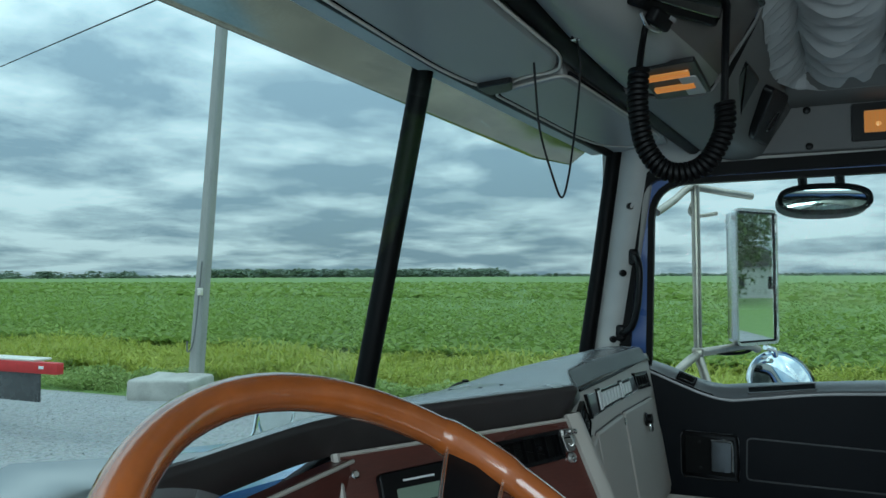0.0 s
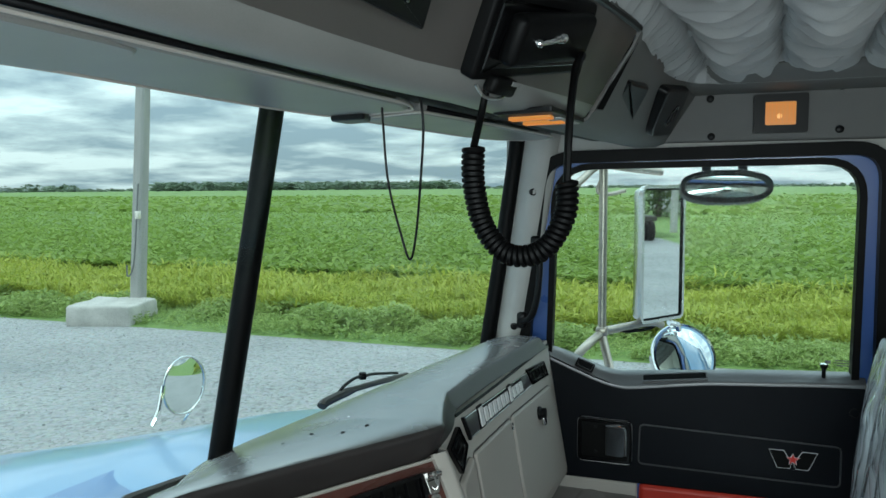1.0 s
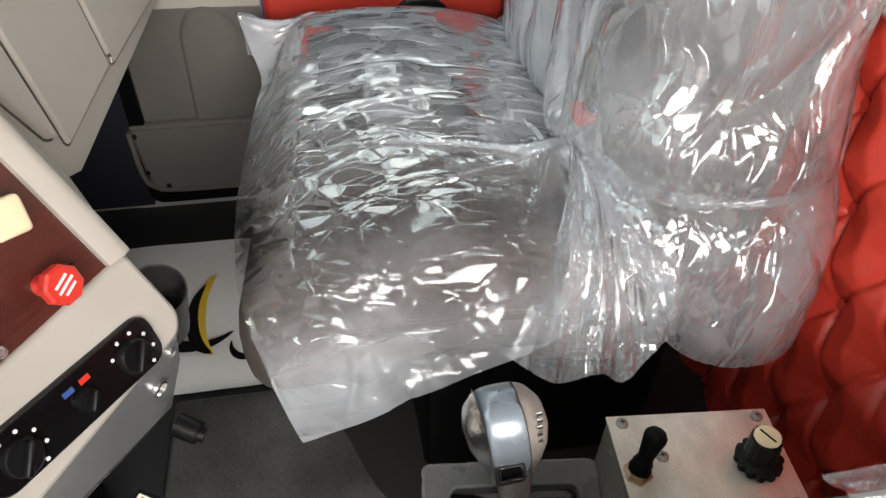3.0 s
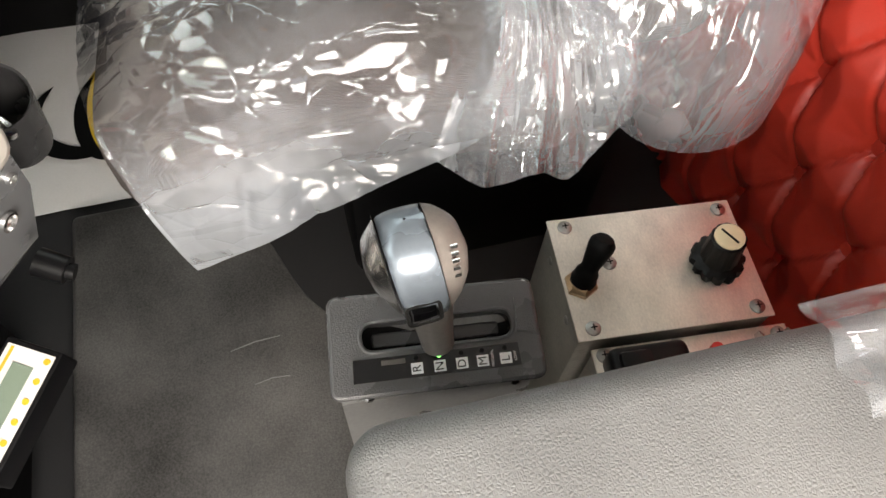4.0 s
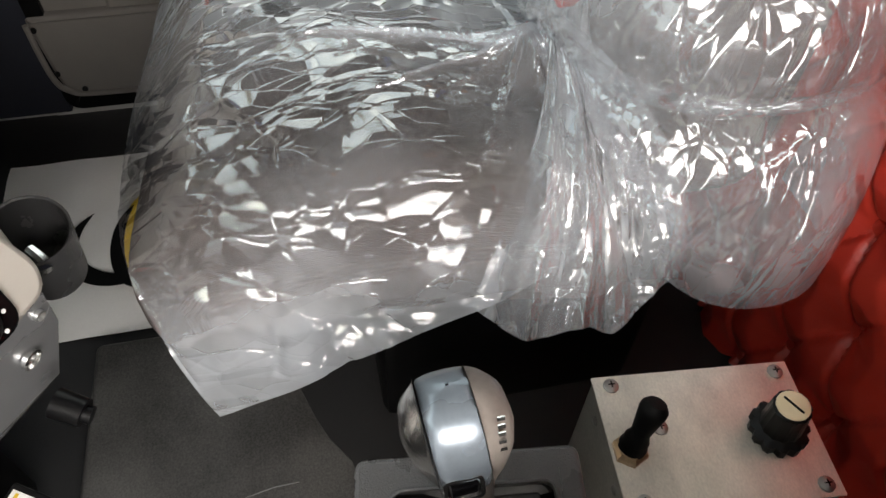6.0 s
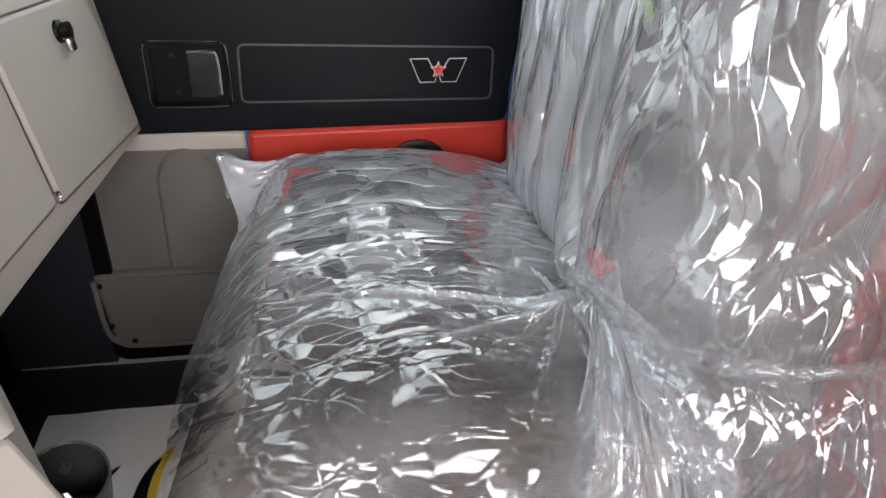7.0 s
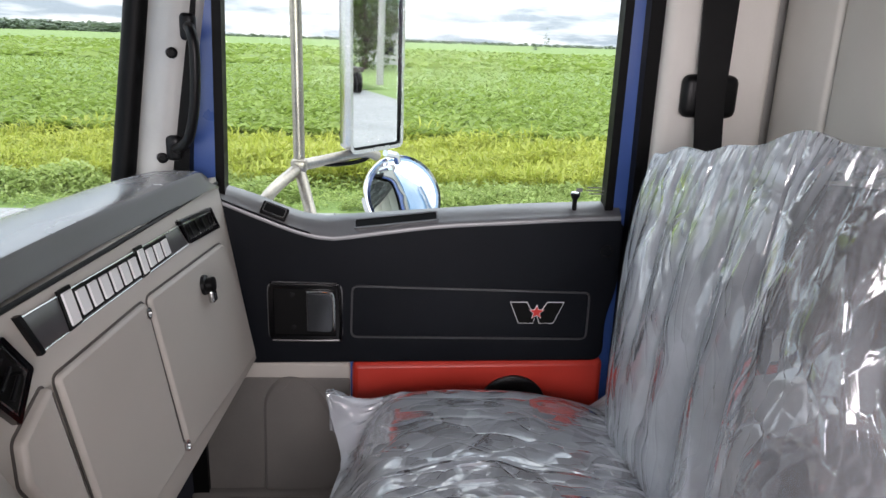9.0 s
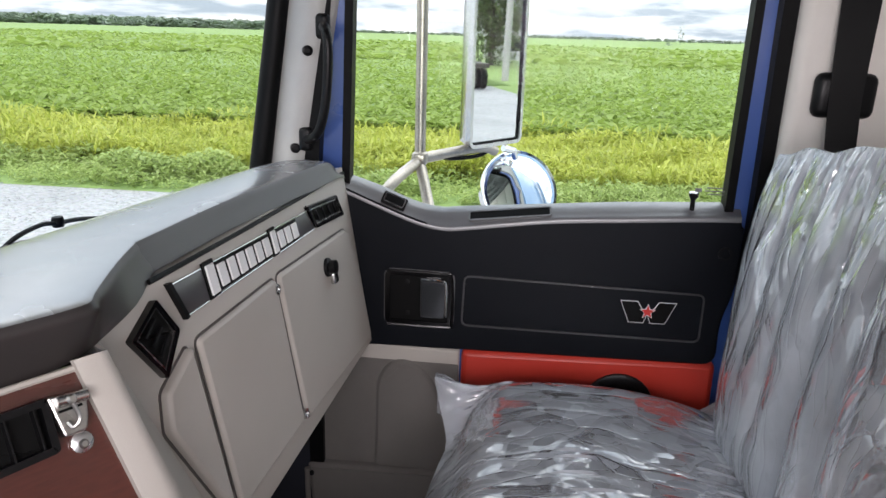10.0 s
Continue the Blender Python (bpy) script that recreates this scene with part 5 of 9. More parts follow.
for i in range(NL):
    t0, t1 = i / NL, (i + 0.66) / NL
    if i == 7:
        t0 += 0.012
    tall = 0.005 if i in (0, 7) else 0.0
    xa, xb = 1.474 + 0.292 * t0, 1.474 + 0.292 * t1
    zt, zb = 2.281 - 0.014 * t0 + tall, 2.252 - 0.008 * t0 - tall * 0.6
    for grow, mt, h0, h1, nm in ((0.0042, M_INKBLACK, 0.003, 0.006, "letter_shadow"), (0.0, M_INK, 0.005, 0.0085, "letter_shape")):
        bm = B()
        slab(bm, [gp2(xa - grow, zt + grow), gp2(xb + grow, zt - 0.0005 + grow), gp2(xb + grow + 0.004, zb - grow), gp2(xa - grow + 0.004, zb - grow)], GF, h0, h1)
        part(nm, bm, mt, plate, smooth=False)


def face_vent(name, pts, n, label, lean=0):
    c = sum((gp2(*p) for p in pts), V((0, 0))) / 4
    o = B()
    th = thing(name, GF @ V((c.x, c.y, 0)), label, "air vent", "passenger air vents")
    loop = rounded([gp2(*p) for p in pts], 0.003, 2)
    ring_slab(o, offset(loop, -0.005), loop, GF, 0.0, 0.008)
    part("bezel", o, M_GLOSSBLACK, th)
    o = B()
    ring_slab(o, offset(loop, -0.0078), offset(loop, -0.0064), GF, 0.0, 0.0065)
    part("bright_line", o, M_WORNCHROME, th)
    o = B()
    slab(o, offset(loop, -0.006), GF, -0.004, 0.002)
    part("backing", o, M_INKBLACK, th)
    a, b, d, e = [gp2(*p) for p in pts]
    for i in range(1, n + 1):
        t = i / (n + 1)
        top, bot = a.lerp(b, t), e.lerp(d, t)
        m0, m1 = top.lerp(bot, 0.28), top.lerp(bot, 0.72)
        o = B()
        tube(o, [GF @ V((m0.x, m0.y, 0.005)), GF @ V((m1.x, m1.y, 0.005))], 0.0022, 6)
        part("vane", o, M_BLACK, th)
    return th


face_vent("face_vent", ((1.818, 2.278), (1.965, 2.266), (1.988, 2.224), (1.842, 2.236)), 4, "black louvred vent with a bright inner line")
face_vent("face_vent", ((1.368, 2.285), (1.396, 2.240), (1.355, 2.202), (1.314, 2.261)), 3, "black slanted louvred vent with a bright inner line")

# holes in the pad
for x, y, z in ((1.091, 0.583, 2.3256), (1.141, 0.563, 2.3261), (1.154, 0.515, 2.3302), (1.196, 0.493, 2.3301)):
    bm = B()
    lathe(bm, [(0.0035, -0.012), (0.0035, 0.004), (0, 0.004)], 8, Matrix.Translation((x, y, z)))
    part("pad_hole", bm, M_INKBLACK, dash)

# ---- steering wheel ----
WC, WT, WR = V((0.521, 0.29, 2.276)), 0.949, 0.247
wh = thing("steering_wheel", WC, "varnished orange-brown wooden steering wheel with dark spokes", "steering wheel")
wu, wv = V((1, 0, 0)), V((0, math.sin(WT), math.cos(WT)))
wn3 = wu.cross(wv)
bm = B()
N, S = 72, 14
rings = []
for i in range(N):
    a = 2 * math.pi * i / N
    d = math.cos(a) * wu + math.sin(a) * wv
    c = WC + WR * d
    rr = 0.0165
    rings.append([c + rr * (math.cos(2 * math.pi * k / S) * d + math.sin(2 * math.pi * k / S) * wn3) for k in range(S)])
rings.append(rings[0])
sheet(bm, rings, closed=True)
bmesh.ops.remove_doubles(bm, verts=bm.verts, dist=1e-5)
part("rim", bm, M_RIM, wh, "varnished wood rim")
for a in (24, 156, 270):
    d = math.cos(radians(a)) * wu + math.sin(radians(a)) * wv
    e = wn3.cross(d)
    out = [WC - wn3 * 0.045 + d * 0.06, WC - wn3 * 0.02 + d * 0.15, WC - wn3 * 0.002 + d * 0.234]
    bm = B()
    sheet(bm, [[c + e * (w * k) - wn3 * (0.003 * abs(k)) for k in (-1, -0.6, 0, 0.6, 1)] for c, w in zip(out, (0.03, 0.027, 0.033))])
    spoke = part("spoke", thick(bm, 0.004), M_BLACK, wh, "dark flat spoke")
    for k in (-1, 1):
        bm = B()
        tube(bm, [c + e * (w * k) for c, w in zip(out, (0.03, 0.027, 0.033))], 0.002, 8)
        part("spoke_edge", bm, M_WORNCHROME, spoke, "bright spoke edge")
    # the rim swells where the spoke is let in
    bm = B()
    arc = [WC + WR * (math.cos(radians(a + q)) * wu + math.sin(radians(a + q)) * wv) for q in range(-11, 12)]
    tube(bm, arc, [0.0165 + 0.0022 * min(1, (11 - abs(q)) / 3) for q in range(-11, 12)], 14)
    part("rim_block", bm, M_RIM, wh, "thicker wood where the spoke joins")
bm = B()
hubm = Matrix(((wu.x, wv.x, wn3.x, WC.x), (wu.y, wv.y, wn3.y, WC.y), (wu.z, wv.z, wn3.z, WC.z), (0, 0, 0, 1)))
s = 1 if wn3.z > 0 else -1
lathe(bm, [(0.045, -0.06 * s), (0.075, -0.05 * s), (0.08, -0.03 * s), (0.06, -0.02 * s), (0, -0.018 * s)], 28, hubm)
part("hub", bm, M_BLACK, wh, "black horn hub")
bm = B()
tube(bm, [WC - wn3 * 0.06 * s, WC - wn3 * 0.3 * s + V((0, 0.05, -0.05))], 0.04, 16)
part("column", bm, M_BLACK, wh)

# ---- overhead ----
# quilted cloth headliner, drooping in swags between gathered seams
FB = [(0.10, 0.300), (0.594, 0.292), (0.695, 0.281), (0.825, 0.263), (0.907, 0.238), (1.002, 0.207), (1.15, 0.174), (1.29, 0.149), (1.31, 0.152), (1.69, 0.126), (1.80, 0.105), (2.03, 0.062)]
GB = [(0.10, 0.400), (0.60, 0.372), (0.80, 0.352), (0.98, 0.344), (1.22, 0.322), (1.78, 0.250), (2.04, 0.215)]
CB_EDGE = [(0.10, 0.225), (0.80, 0.215), (0.94, 0.190), (1.19, 0.125), (1.29, 0.092), (1.36, 0.080), (1.62, 0.070), (1.78, 0.045), (1.86, 0.005), (1.905, -0.06)]


def along(line, x):
    for (xa, ya), (xb, yb) in zip(line, line[1:]):
        if x <= xb:
            return ya + (yb - ya) * max(0.0, (x - xa) / (xb - xa))
    return line[-1][1]


NY = 130
STEPS = (0.0, 0.25, 0.5, 0.7, 0.86, 0.95, 0.985)
rows = []
for j in range(NY + 1):
    row = []
    for k in range(2, 56):
        for f in STEPS:
            p = k + f
            x, v = 0.038 * p - 0.12, j / NY
            # the fold's line sags between the seams, so its place depends on its own x
            for turn in range(4):
                y0 = along(CB_EDGE, x)
                y = y0 + (-0.72 - y0) * v
                sy = (y - 0.062 + 0.13 * (x - 1.2) + 0.02 * noise.noise((x * 4, 0.3, 1.7))) / 0.15
                col = abs(2 * (sy - math.floor(sy + 0.5)))
                swag = 1 - (1 - col) ** 2.0
                x = 0.038 * p - 0.12 + 0.03 * swag + 0.02 * noise.noise((k * 0.7, sy * 0.9, 0.0)) + 0.012 * noise.noise((k * 1.3, sy * 2.6, 4.0))
                x = max(0.14, min(1.905, x))
            edge = max(0.0, min((x - 0.14) / 0.08, (1.905 - x) / 0.10, (y0 - y) / 0.07, (y + 0.72) / 0.06, 1))
            deep = max(0.15, 0.8 + 0.9 * noise.noise((k * 1.9, sy * 1.7, 5)))
            ramp = 0.75 * (f / 0.95) ** 1.5 + 0.25 * (f / 0.95) if f <= 0.95 else 0.55
            z = 2.99 - deep * 0.03 * ramp * (0.2 + 0.8 * swag) - 0.016 * swag + 0.012 * (1 - min(1.0, col / 0.10))
            z += 0.0025 * noise.noise((x * 30, y * 22, 3)) * (1.3 - swag)
            z = 2.938 + (z - 2.938) * edge ** 0.45
            row.append((x, y, z))
    rows.append(row)
bm = B()
sheet(bm, rows)
sheet(bm, [[(x, y, z + 0.005) for x, y, z in row] for row in rows])
solid("ceiling", bm, M_GREYFAB, "grey quilted cloth headliner sagging in scalloped folds", "headliner", "structure", angle=80)
bm = B()
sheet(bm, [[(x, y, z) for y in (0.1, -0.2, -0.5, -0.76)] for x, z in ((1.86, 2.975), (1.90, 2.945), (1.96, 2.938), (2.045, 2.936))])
solid("trim_cove", thick(bm, 0.006), M_HEADSHADE, "pale grey cove panel between headliner and door header, toned dark for shade", "trim", "structure")

# moulded overhead console across the cab
ohc = thing("overhead_console", (1.1, 0.2, 2.81), "taupe and pale grey moulded overhead console above the windscreen", "overhead console")


def console_row(x, shrink=0.0):
    g, f = along(GB, x), along(FB, x)
    s1 = shrink
    return [(x, g, 2.90), (x, g - 0.004, 2.848), (x, g - 0.014, 2.833 + s1), (x, g - 0.035, 2.822 + s1), (x, (f + g) / 2, 2.813 + s1), (x, f + 0.03, 2.814 + s1), (x, f + 0.012 + s1, 2.820 + s1), (x, f + s1, 2.836 + s1)]


def console_face(x, shrink=0.0):
    f = along(FB, x)
    s1 = shrink
    return [(x, f + s1, 2.836 + s1), (x, f - 0.012 + s1, 2.856), (x, f - 0.055 + s1, 2.925), (x, f - 0.064 + s1, 2.945), (x, f - 0.066 + s1, 3.03)]


bm = B()
sheet(bm, [console_row(x) for x in (0.12, 0.4, 0.6, 0.7, 0.83, 0.91, 1.0, 1.15, 1.285)] + [console_row(1.297, 0.008)])
part("console_base", thick(bm, 0.004), M_OVERSHADE, ohc, "grey underside", angle=60)
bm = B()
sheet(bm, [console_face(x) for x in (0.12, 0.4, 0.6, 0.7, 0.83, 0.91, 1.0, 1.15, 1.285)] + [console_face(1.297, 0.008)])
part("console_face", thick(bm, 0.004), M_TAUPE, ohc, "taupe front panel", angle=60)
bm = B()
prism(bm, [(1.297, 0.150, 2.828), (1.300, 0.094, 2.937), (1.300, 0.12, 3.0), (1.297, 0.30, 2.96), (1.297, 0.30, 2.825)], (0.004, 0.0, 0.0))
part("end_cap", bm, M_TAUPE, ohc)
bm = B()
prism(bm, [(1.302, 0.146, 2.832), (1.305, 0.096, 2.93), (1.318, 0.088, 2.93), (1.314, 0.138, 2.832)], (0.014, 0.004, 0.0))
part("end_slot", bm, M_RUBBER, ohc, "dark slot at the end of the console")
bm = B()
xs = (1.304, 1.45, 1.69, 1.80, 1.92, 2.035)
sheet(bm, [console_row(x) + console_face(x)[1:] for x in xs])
part("side_fairing", thick(bm, 0.004), M_HEADSHADE, ohc, "grey fairing towards the pillar", angle=50)
# black tube put in for the shaded gap behind the visors
bm = B()
tube(bm, smoothline([(x, along(GB, x) + 0.012, 2.846) for x in (0.13, 0.5, 0.8, 1.1, 1.4, 1.75, 2.0)], 4), 0.021, 10)
part("shadow_gap", bm, M_RUBBER, ohc, "black tube standing for the shadow gap")
bm = B()
tube(bm, smoothline([(x, along(FB, x) - 0.064, 2.946) for x in (0.6, 0.8, 0.91, 1.05, 1.2, 1.29)], 4), 0.006, 8)
part("edge_bead", bm, M_BLACK, ohc)
# windscreen header panel and sun visors
bm = B()
sheet(bm, [[(x, 0.30, 2.875), (x, wtop(x).y - 0.05, 2.862), (x, wtop(x).y + 0.03, 2.858), (x, wtop(x).y + 0.05, 2.90)] for x in (0.14, 0.6, 1.06, 1.6, 2.04)])
solid("trim_windscreen", thick(bm, 0.01), M_GREY, "pale grey windscreen header trim", "trim", "structure")


def visor(o, rad, rod, name, label):
    th = thing(name, (o[0][0], o[0][1], 2.82), label, "sun visor", "sun visors")
    b = B()
    m = Matrix(((1, 0, 0, 0), (0, 1, 0, 0), (0, 0, -1, 2.83), (0, 0, 0, 1)))
    slab(b, rounded(o, rad, 6), m, -0.012, 0.012, 0.008)
    part("board", b, M_OVERSHADE, th, "grey vinyl board", angle=60)
    b = B()
    tube(b, [V((rod[0][0], rod[0][1], 2.826)), V((rod[1][0], rod[1][1], 2.826))], 0.004, 8)
    part("hinge_rod", b, M_BLACK, th)
    b = B()
    ring = offset(rounded(o, rad, 6), 0.004)
    tube(b, [(x, y, 2.8195) for x, y in ring] + [(ring[0][0], ring[0][1], 2.8195)], 0.0022, 6)
    part("piping", b, M_BEIGE, th, "pale edge piping")
    return th, m


DV = [(0.26, 0.408), (0.625, 0.386), (0.844, 0.368), (1.03, 0.351), (1.098, 0.372), (1.105, 0.43), (1.145, 0.47), (1.125, 0.506), (1.02, 0.525), (0.87, 0.532), (0.67, 0.537), (0.55, 0.556), (0.45, 0.598), (0.26, 0.64)]
v1, vm = visor(DV, [0.02, 0.05, 0.05, 0.03, 0.025, 0.03, 0.015, 0.02, 0.05, 0.05, 0.05, 0.05, 0.05, 0.02], ((0.4, 0.398), (1.0, 0.356)), "sun_visor", "pale grey driver sun visor folded up")
# two soft folds of the vinyl across its driver end
for nm, edge, h in (("upper_fold", [(0.30, 0.412), (0.470, 0.404), (0.496, 0.408), (0.512, 0.437), (0.527, 0.486), (0.552, 0.55), (0.50, 0.57), (0.30, 0.62)], 0.0185), ("lower_fold", [(0.30, 0.412), (0.585, 0.395), (0.618, 0.398), (0.638, 0.43), (0.650, 0.48), (0.662, 0.53), (0.57, 0.545), (0.30, 0.615)], 0.0145)):
    bm = B()
    slab(bm, rounded(edge, 0.012, 4), vm, 0.0, h, 0.0055 if nm == "upper_fold" else 0.0022)
    part(nm, bm, M_OVERSHADE, v1, "soft fold of grey vinyl", angle=70)
PV = [(1.125, 0.366), (1.40, 0.325), (1.70, 0.285), (1.80, 0.33), (1.74, 0.42), (1.60, 0.452), (1.19, 0.497), (1.165, 0.46)]
visor(PV, [0.02, 0.05, 0.03, 0.04, 0.04, 0.05, 0.02, 0.02], ((1.14, 0.362), (1.6, 0.302)), "sun_visor", "pale grey passenger sun visor folded up")
bm = B()
slab(bm, rounded([(1.095, 0.44), (1.15, 0.455), (1.165, 0.50), (1.11, 0.505)], 0.01, 3), vm, 0.004, 0.02, 0.004)
solid("visor_clip", bm, M_BLACK, "small black plastic visor clip", "clip")
# wire loop hanging from a hook
loop = thing("wire_loop", (0.99, 0.33, 2.62), "thin dark wire loop hanging from the visor hook", "wire loop")
bm = B()
pts = smoothline([(0.985, 0.318, 2.832), (0.985, 0.312, 2.79), (1.0, 0.322, 2.72), (1.02, 0.337, 2.65), (1.03, 0.349, 2.622), (1.035, 0.362, 2.65), (1.04, 0.382, 2.72), (1.04, 0.388, 2.79), (1.04, 0.39, 2.825)], 6)
tube(bm, pts, 0.0016, 6)
part("wire", bm, M_BLACK, loop)
bm = B()
lathe(bm, [(0.006, 0), (0.006, 0.008), (0.003, 0.012), (0, 0.012)], 10, Matrix.Translation((0.985, 0.318, 2.824)))
part("hook", bm, M_WORNCHROME, loop)

# amber reading lamps
ol = thing("map_lamp", (1.2, 0.215, 2.81), "amber twin-bar map lamp, switched on, under the overhead console", "lamp")
OL = Matrix(((0.97, 0.22, 0, 1.195), (-0.05, 0.97, 0, 0.213), (0, 0, -1, 2.8125), (0, 0, 0, 1)))
bm = B()
slab(bm, rounded([(-0.095, -0.042), (0.10, -0.047), (0.10, 0.04), (-0.095, 0.044)], 0.004, 3), OL, -0.004, 0.003, 0.002)
part("bezel", bm, M_BLACK, ol)
bm = B()
slab(bm, rounded([(-0.02, -0.036), (0.094, -0.041), (0.094, -0.012), (-0.02, -0.01)], 0.004, 3), OL, 0.0, 0.0045, 0.001)
part("switch_plate", bm, M_GREY, ol)
for u in (-0.045, 0.03):
    bm = B()
    box(bm, (u, 0.002, 0.003), (0.026, 0.062, 0.006), 0.002, m=OL)
    lens = part("lens", bm, M_AMBER, ol, "glowing amber lens")
    for k in range(5):
        bm = B()
        box(bm, (u - 0.010 + 0.005 * k, 0.002, 0.0065), (0.002, 0.062, 0.002), m=OL)
        part("lens_rib", bm, M_AMBERDIM, lens)
sl = thing("courtesy_lamp", (2.03, -0.19, 2.84), "square amber courtesy lamp, switched on, in a black bezel", "lamp")
SLM = Matrix(((0, 0, -1, 2.032), (1, 0, 0, -0.188), (0, 1, 0, 2.88), (0, 0, 0, 1)))
bm = B()
o = rounded([(-0.058, -0.045), (0.058, -0.045), (0.058, 0.045), (-0.058, 0.045)], 0.006, 3)
ring_slab(bm, rounded([(-0.033, -0.027), (0.033, -0.027), (0.033, 0.027), (-0.033, 0.027)], 0.004, 3), o, SLM, -0.004, 0.016)
part("bezel", bm, M_BLACK, sl)
bm = B()
slab(bm, rounded([(-0.033, -0.027), (0.033, -0.027), (0.033, 0.027), (-0.033, 0.027)], 0.004, 3), SLM, 0.0, 0.01)
lens = part("lens", bm, M_AMBER, sl, "glowing amber lens")
bm = B()
lathe(bm, [(0.008, -0.004), (0.008, 0.0), (0.005, 0.0015), (0, 0.002)], 14, SLM @ Matrix.Translation((0.002, -0.006, 0.009)))
part("bulb_glow", bm, M_AMBERHOT, lens, "bright bulb behind the lens")
for i in range(7):
    bm = B()
    box(bm, (-0.027 + 0.009 * i, 0, 0.011), (0.0015, 0.05, 0.003), m=SLM)
    part("lens_rib", bm, M_AMBERDIM, lens)

# radio recess with clip, cord
cb = thing("cb_radio", (0.98, 0.19, 2.85), "black two-way radio in the overhead recess with a bright mic clip", "radio")
CB = axes((0.243, -0.064, 0.0), (0.0, -0.064, 0.109), (1.002, 0.207, 2.836))
o = rounded([(-0.104, -0.008), (0.13, 0.034), (0.094, 0.118), (-0.124, 0.088)], 0.01, 4)
bm = B()
slab(bm, o, CB, -0.03, 0.012, 0.004)
part("case", bm, M_RUBBER, cb, "black case", angle=50)
bm = B()
slab(bm, offset(o, -0.012), CB, 0.01, 0.0145, 0.002)
part("face", bm, M_GLOSSBLACK, cb, "dark radio face", angle=50)
bm = B()
box(bm, (0.005, 0.062, 0.024), (0.16, 0.056, 0.024), 0.01, 4, m=CB @ pose(0, 0, 0, 0, 0, 12))
mic = part("microphone", bm, M_RUBBER, cb)
bm = B()
tube(bm, [CB @ V((-0.054, 0.054, 0.040)), CB @ V((-0.010, 0.067, 0.040))], 0.003, 8)
for a, b2, rr in ((-0.054, 0.054, 0.0045), (-0.018, 0.0645, 0.004), (-0.008, 0.0675, 0.0055)):
    lathe(bm, [(rr, 0.032), (rr, 0.041), (rr * 0.7, 0.043), (0, 0.044)], 12, CB @ Matrix.Translation((a, b2, 0)))
part("mic_clip", bm, M_CHROME, mic, "bright steel hanger clip")
bm = B()
tube(bm, smoothline([CB @ V((-0.092, -0.010, 0.012)), CB @ V((-0.075, -0.019, 0.018)), CB @ V((-0.04, -0.016, 0.018)), CB @ V((-0.014, 0.0, 0.012))], 5), 0.0018, 8)
part("bracket", bm, M_WORNCHROME, cb)
bm = B()
box(bm, (-0.05, -0.004, 0.016), (0.05, 0.02, 0.016), 0.005, 3, m=CB)
plug = part("plug", bm, M_RUBBER, cb)
bm = B()
box(bm, (-0.034, 0.003, 0.0245), (0.018, 0.005, 0.001), m=CB)
part("plug_tab", bm, M_SLATE, plug)
r2 = thing("overhead_radio", (0.62, 0.25, 2.85), "black stereo in the overhead console", "radio")
R2 = axes((1, -0.06, 0), (0, -0.525, 0.85), (0.635, 0.2315, 2.896))
if (R2.to_3x3() @ V((0, 0, 1))).y > 0:
    R2 = R2 @ Matrix.Diagonal((1, 1, -1, 1))
bm = B()
slab(bm, rounded([(-0.19, -0.045), (0.165, -0.045), (0.13, 0.038), (-0.19, 0.038)], 0.005, 3), R2, -0.02, 0.004, 0.003)
part("case", bm, M_BLACK, r2)
for i in range(7):
    for k in range(2):
        bm = B()
        box(bm, (-0.10 + 0.034 * i, -0.026 + 0.02 * k, 0.006), (0.016, 0.009, 0.004), 0.001, m=R2)
        part("key", bm, M_GLOSSBLACK, r2)
cord = thing("coiled_cord", (0.96, 0.18, 2.63), "black coiled microphone cord hanging in a loop", "cord")
axisline = smoothline([(0.912, 0.228, 2.756), (0.925, 0.232, 2.72), (0.945, 0.228, 2.675), (0.955, 0.21, 2.645), (0.957, 0.186, 2.637), (0.96, 0.158, 2.648), (0.962, 0.138, 2.685), (0.963, 0.137, 2.719)], 40)
L = [0.0]
for a, b in zip(axisline, axisline[1:]):
    L.append(L[-1] + (b - a).length)
pts = []
TURNS = 40
for i in range(len(axisline) * 2):
    s = L[-1] * i / (len(axisline) * 2 - 1)
    k4 = max(j for j in range(len(L)) if L[j] <= s + 1e-9)
    k4 = min(k4, len(L) - 2)
    p = axisline[k4].lerp(axisline[k4 + 1], (s - L[k4]) / max(1e-9, L[k4 + 1] - L[k4]))
    d = (axisline[k4 + 1] - axisline[k4]).normalized()
    xx = V((1, 0, 0))
    yy = d.cross(xx).normalized()
    a = 2 * math.pi * TURNS * i / (len(axisline) * 2 - 1)
    pts.append(p + 0.0095 * (math.cos(a) * xx + math.sin(a) * yy))
bm = B()
tube(bm, pts, 0.0036, 6)
part("coil", bm, M_RUBBER, cord)
bm = B()
tube(bm, smoothline([CB @ V((-0.062, -0.008, 0.02)), (0.945, 0.222, 2.82), (0.94, 0.228, 2.79), (0.912, 0.228, 2.756)], 6), 0.0042, 8)
part("lead", bm, M_RUBBER, cord)
bm = B()
tube(bm, smoothline([CB @ V((0.075, 0.055, 0.03)), (1.045, 0.135, 2.868), (0.985, 0.133, 2.835), (0.963, 0.135, 2.78), (0.963, 0.137, 2.719)], 6), [0.0055] * 12 + [0.0045] * 13, 8)
part("plug_lead", bm, M_RUBBER, cord)

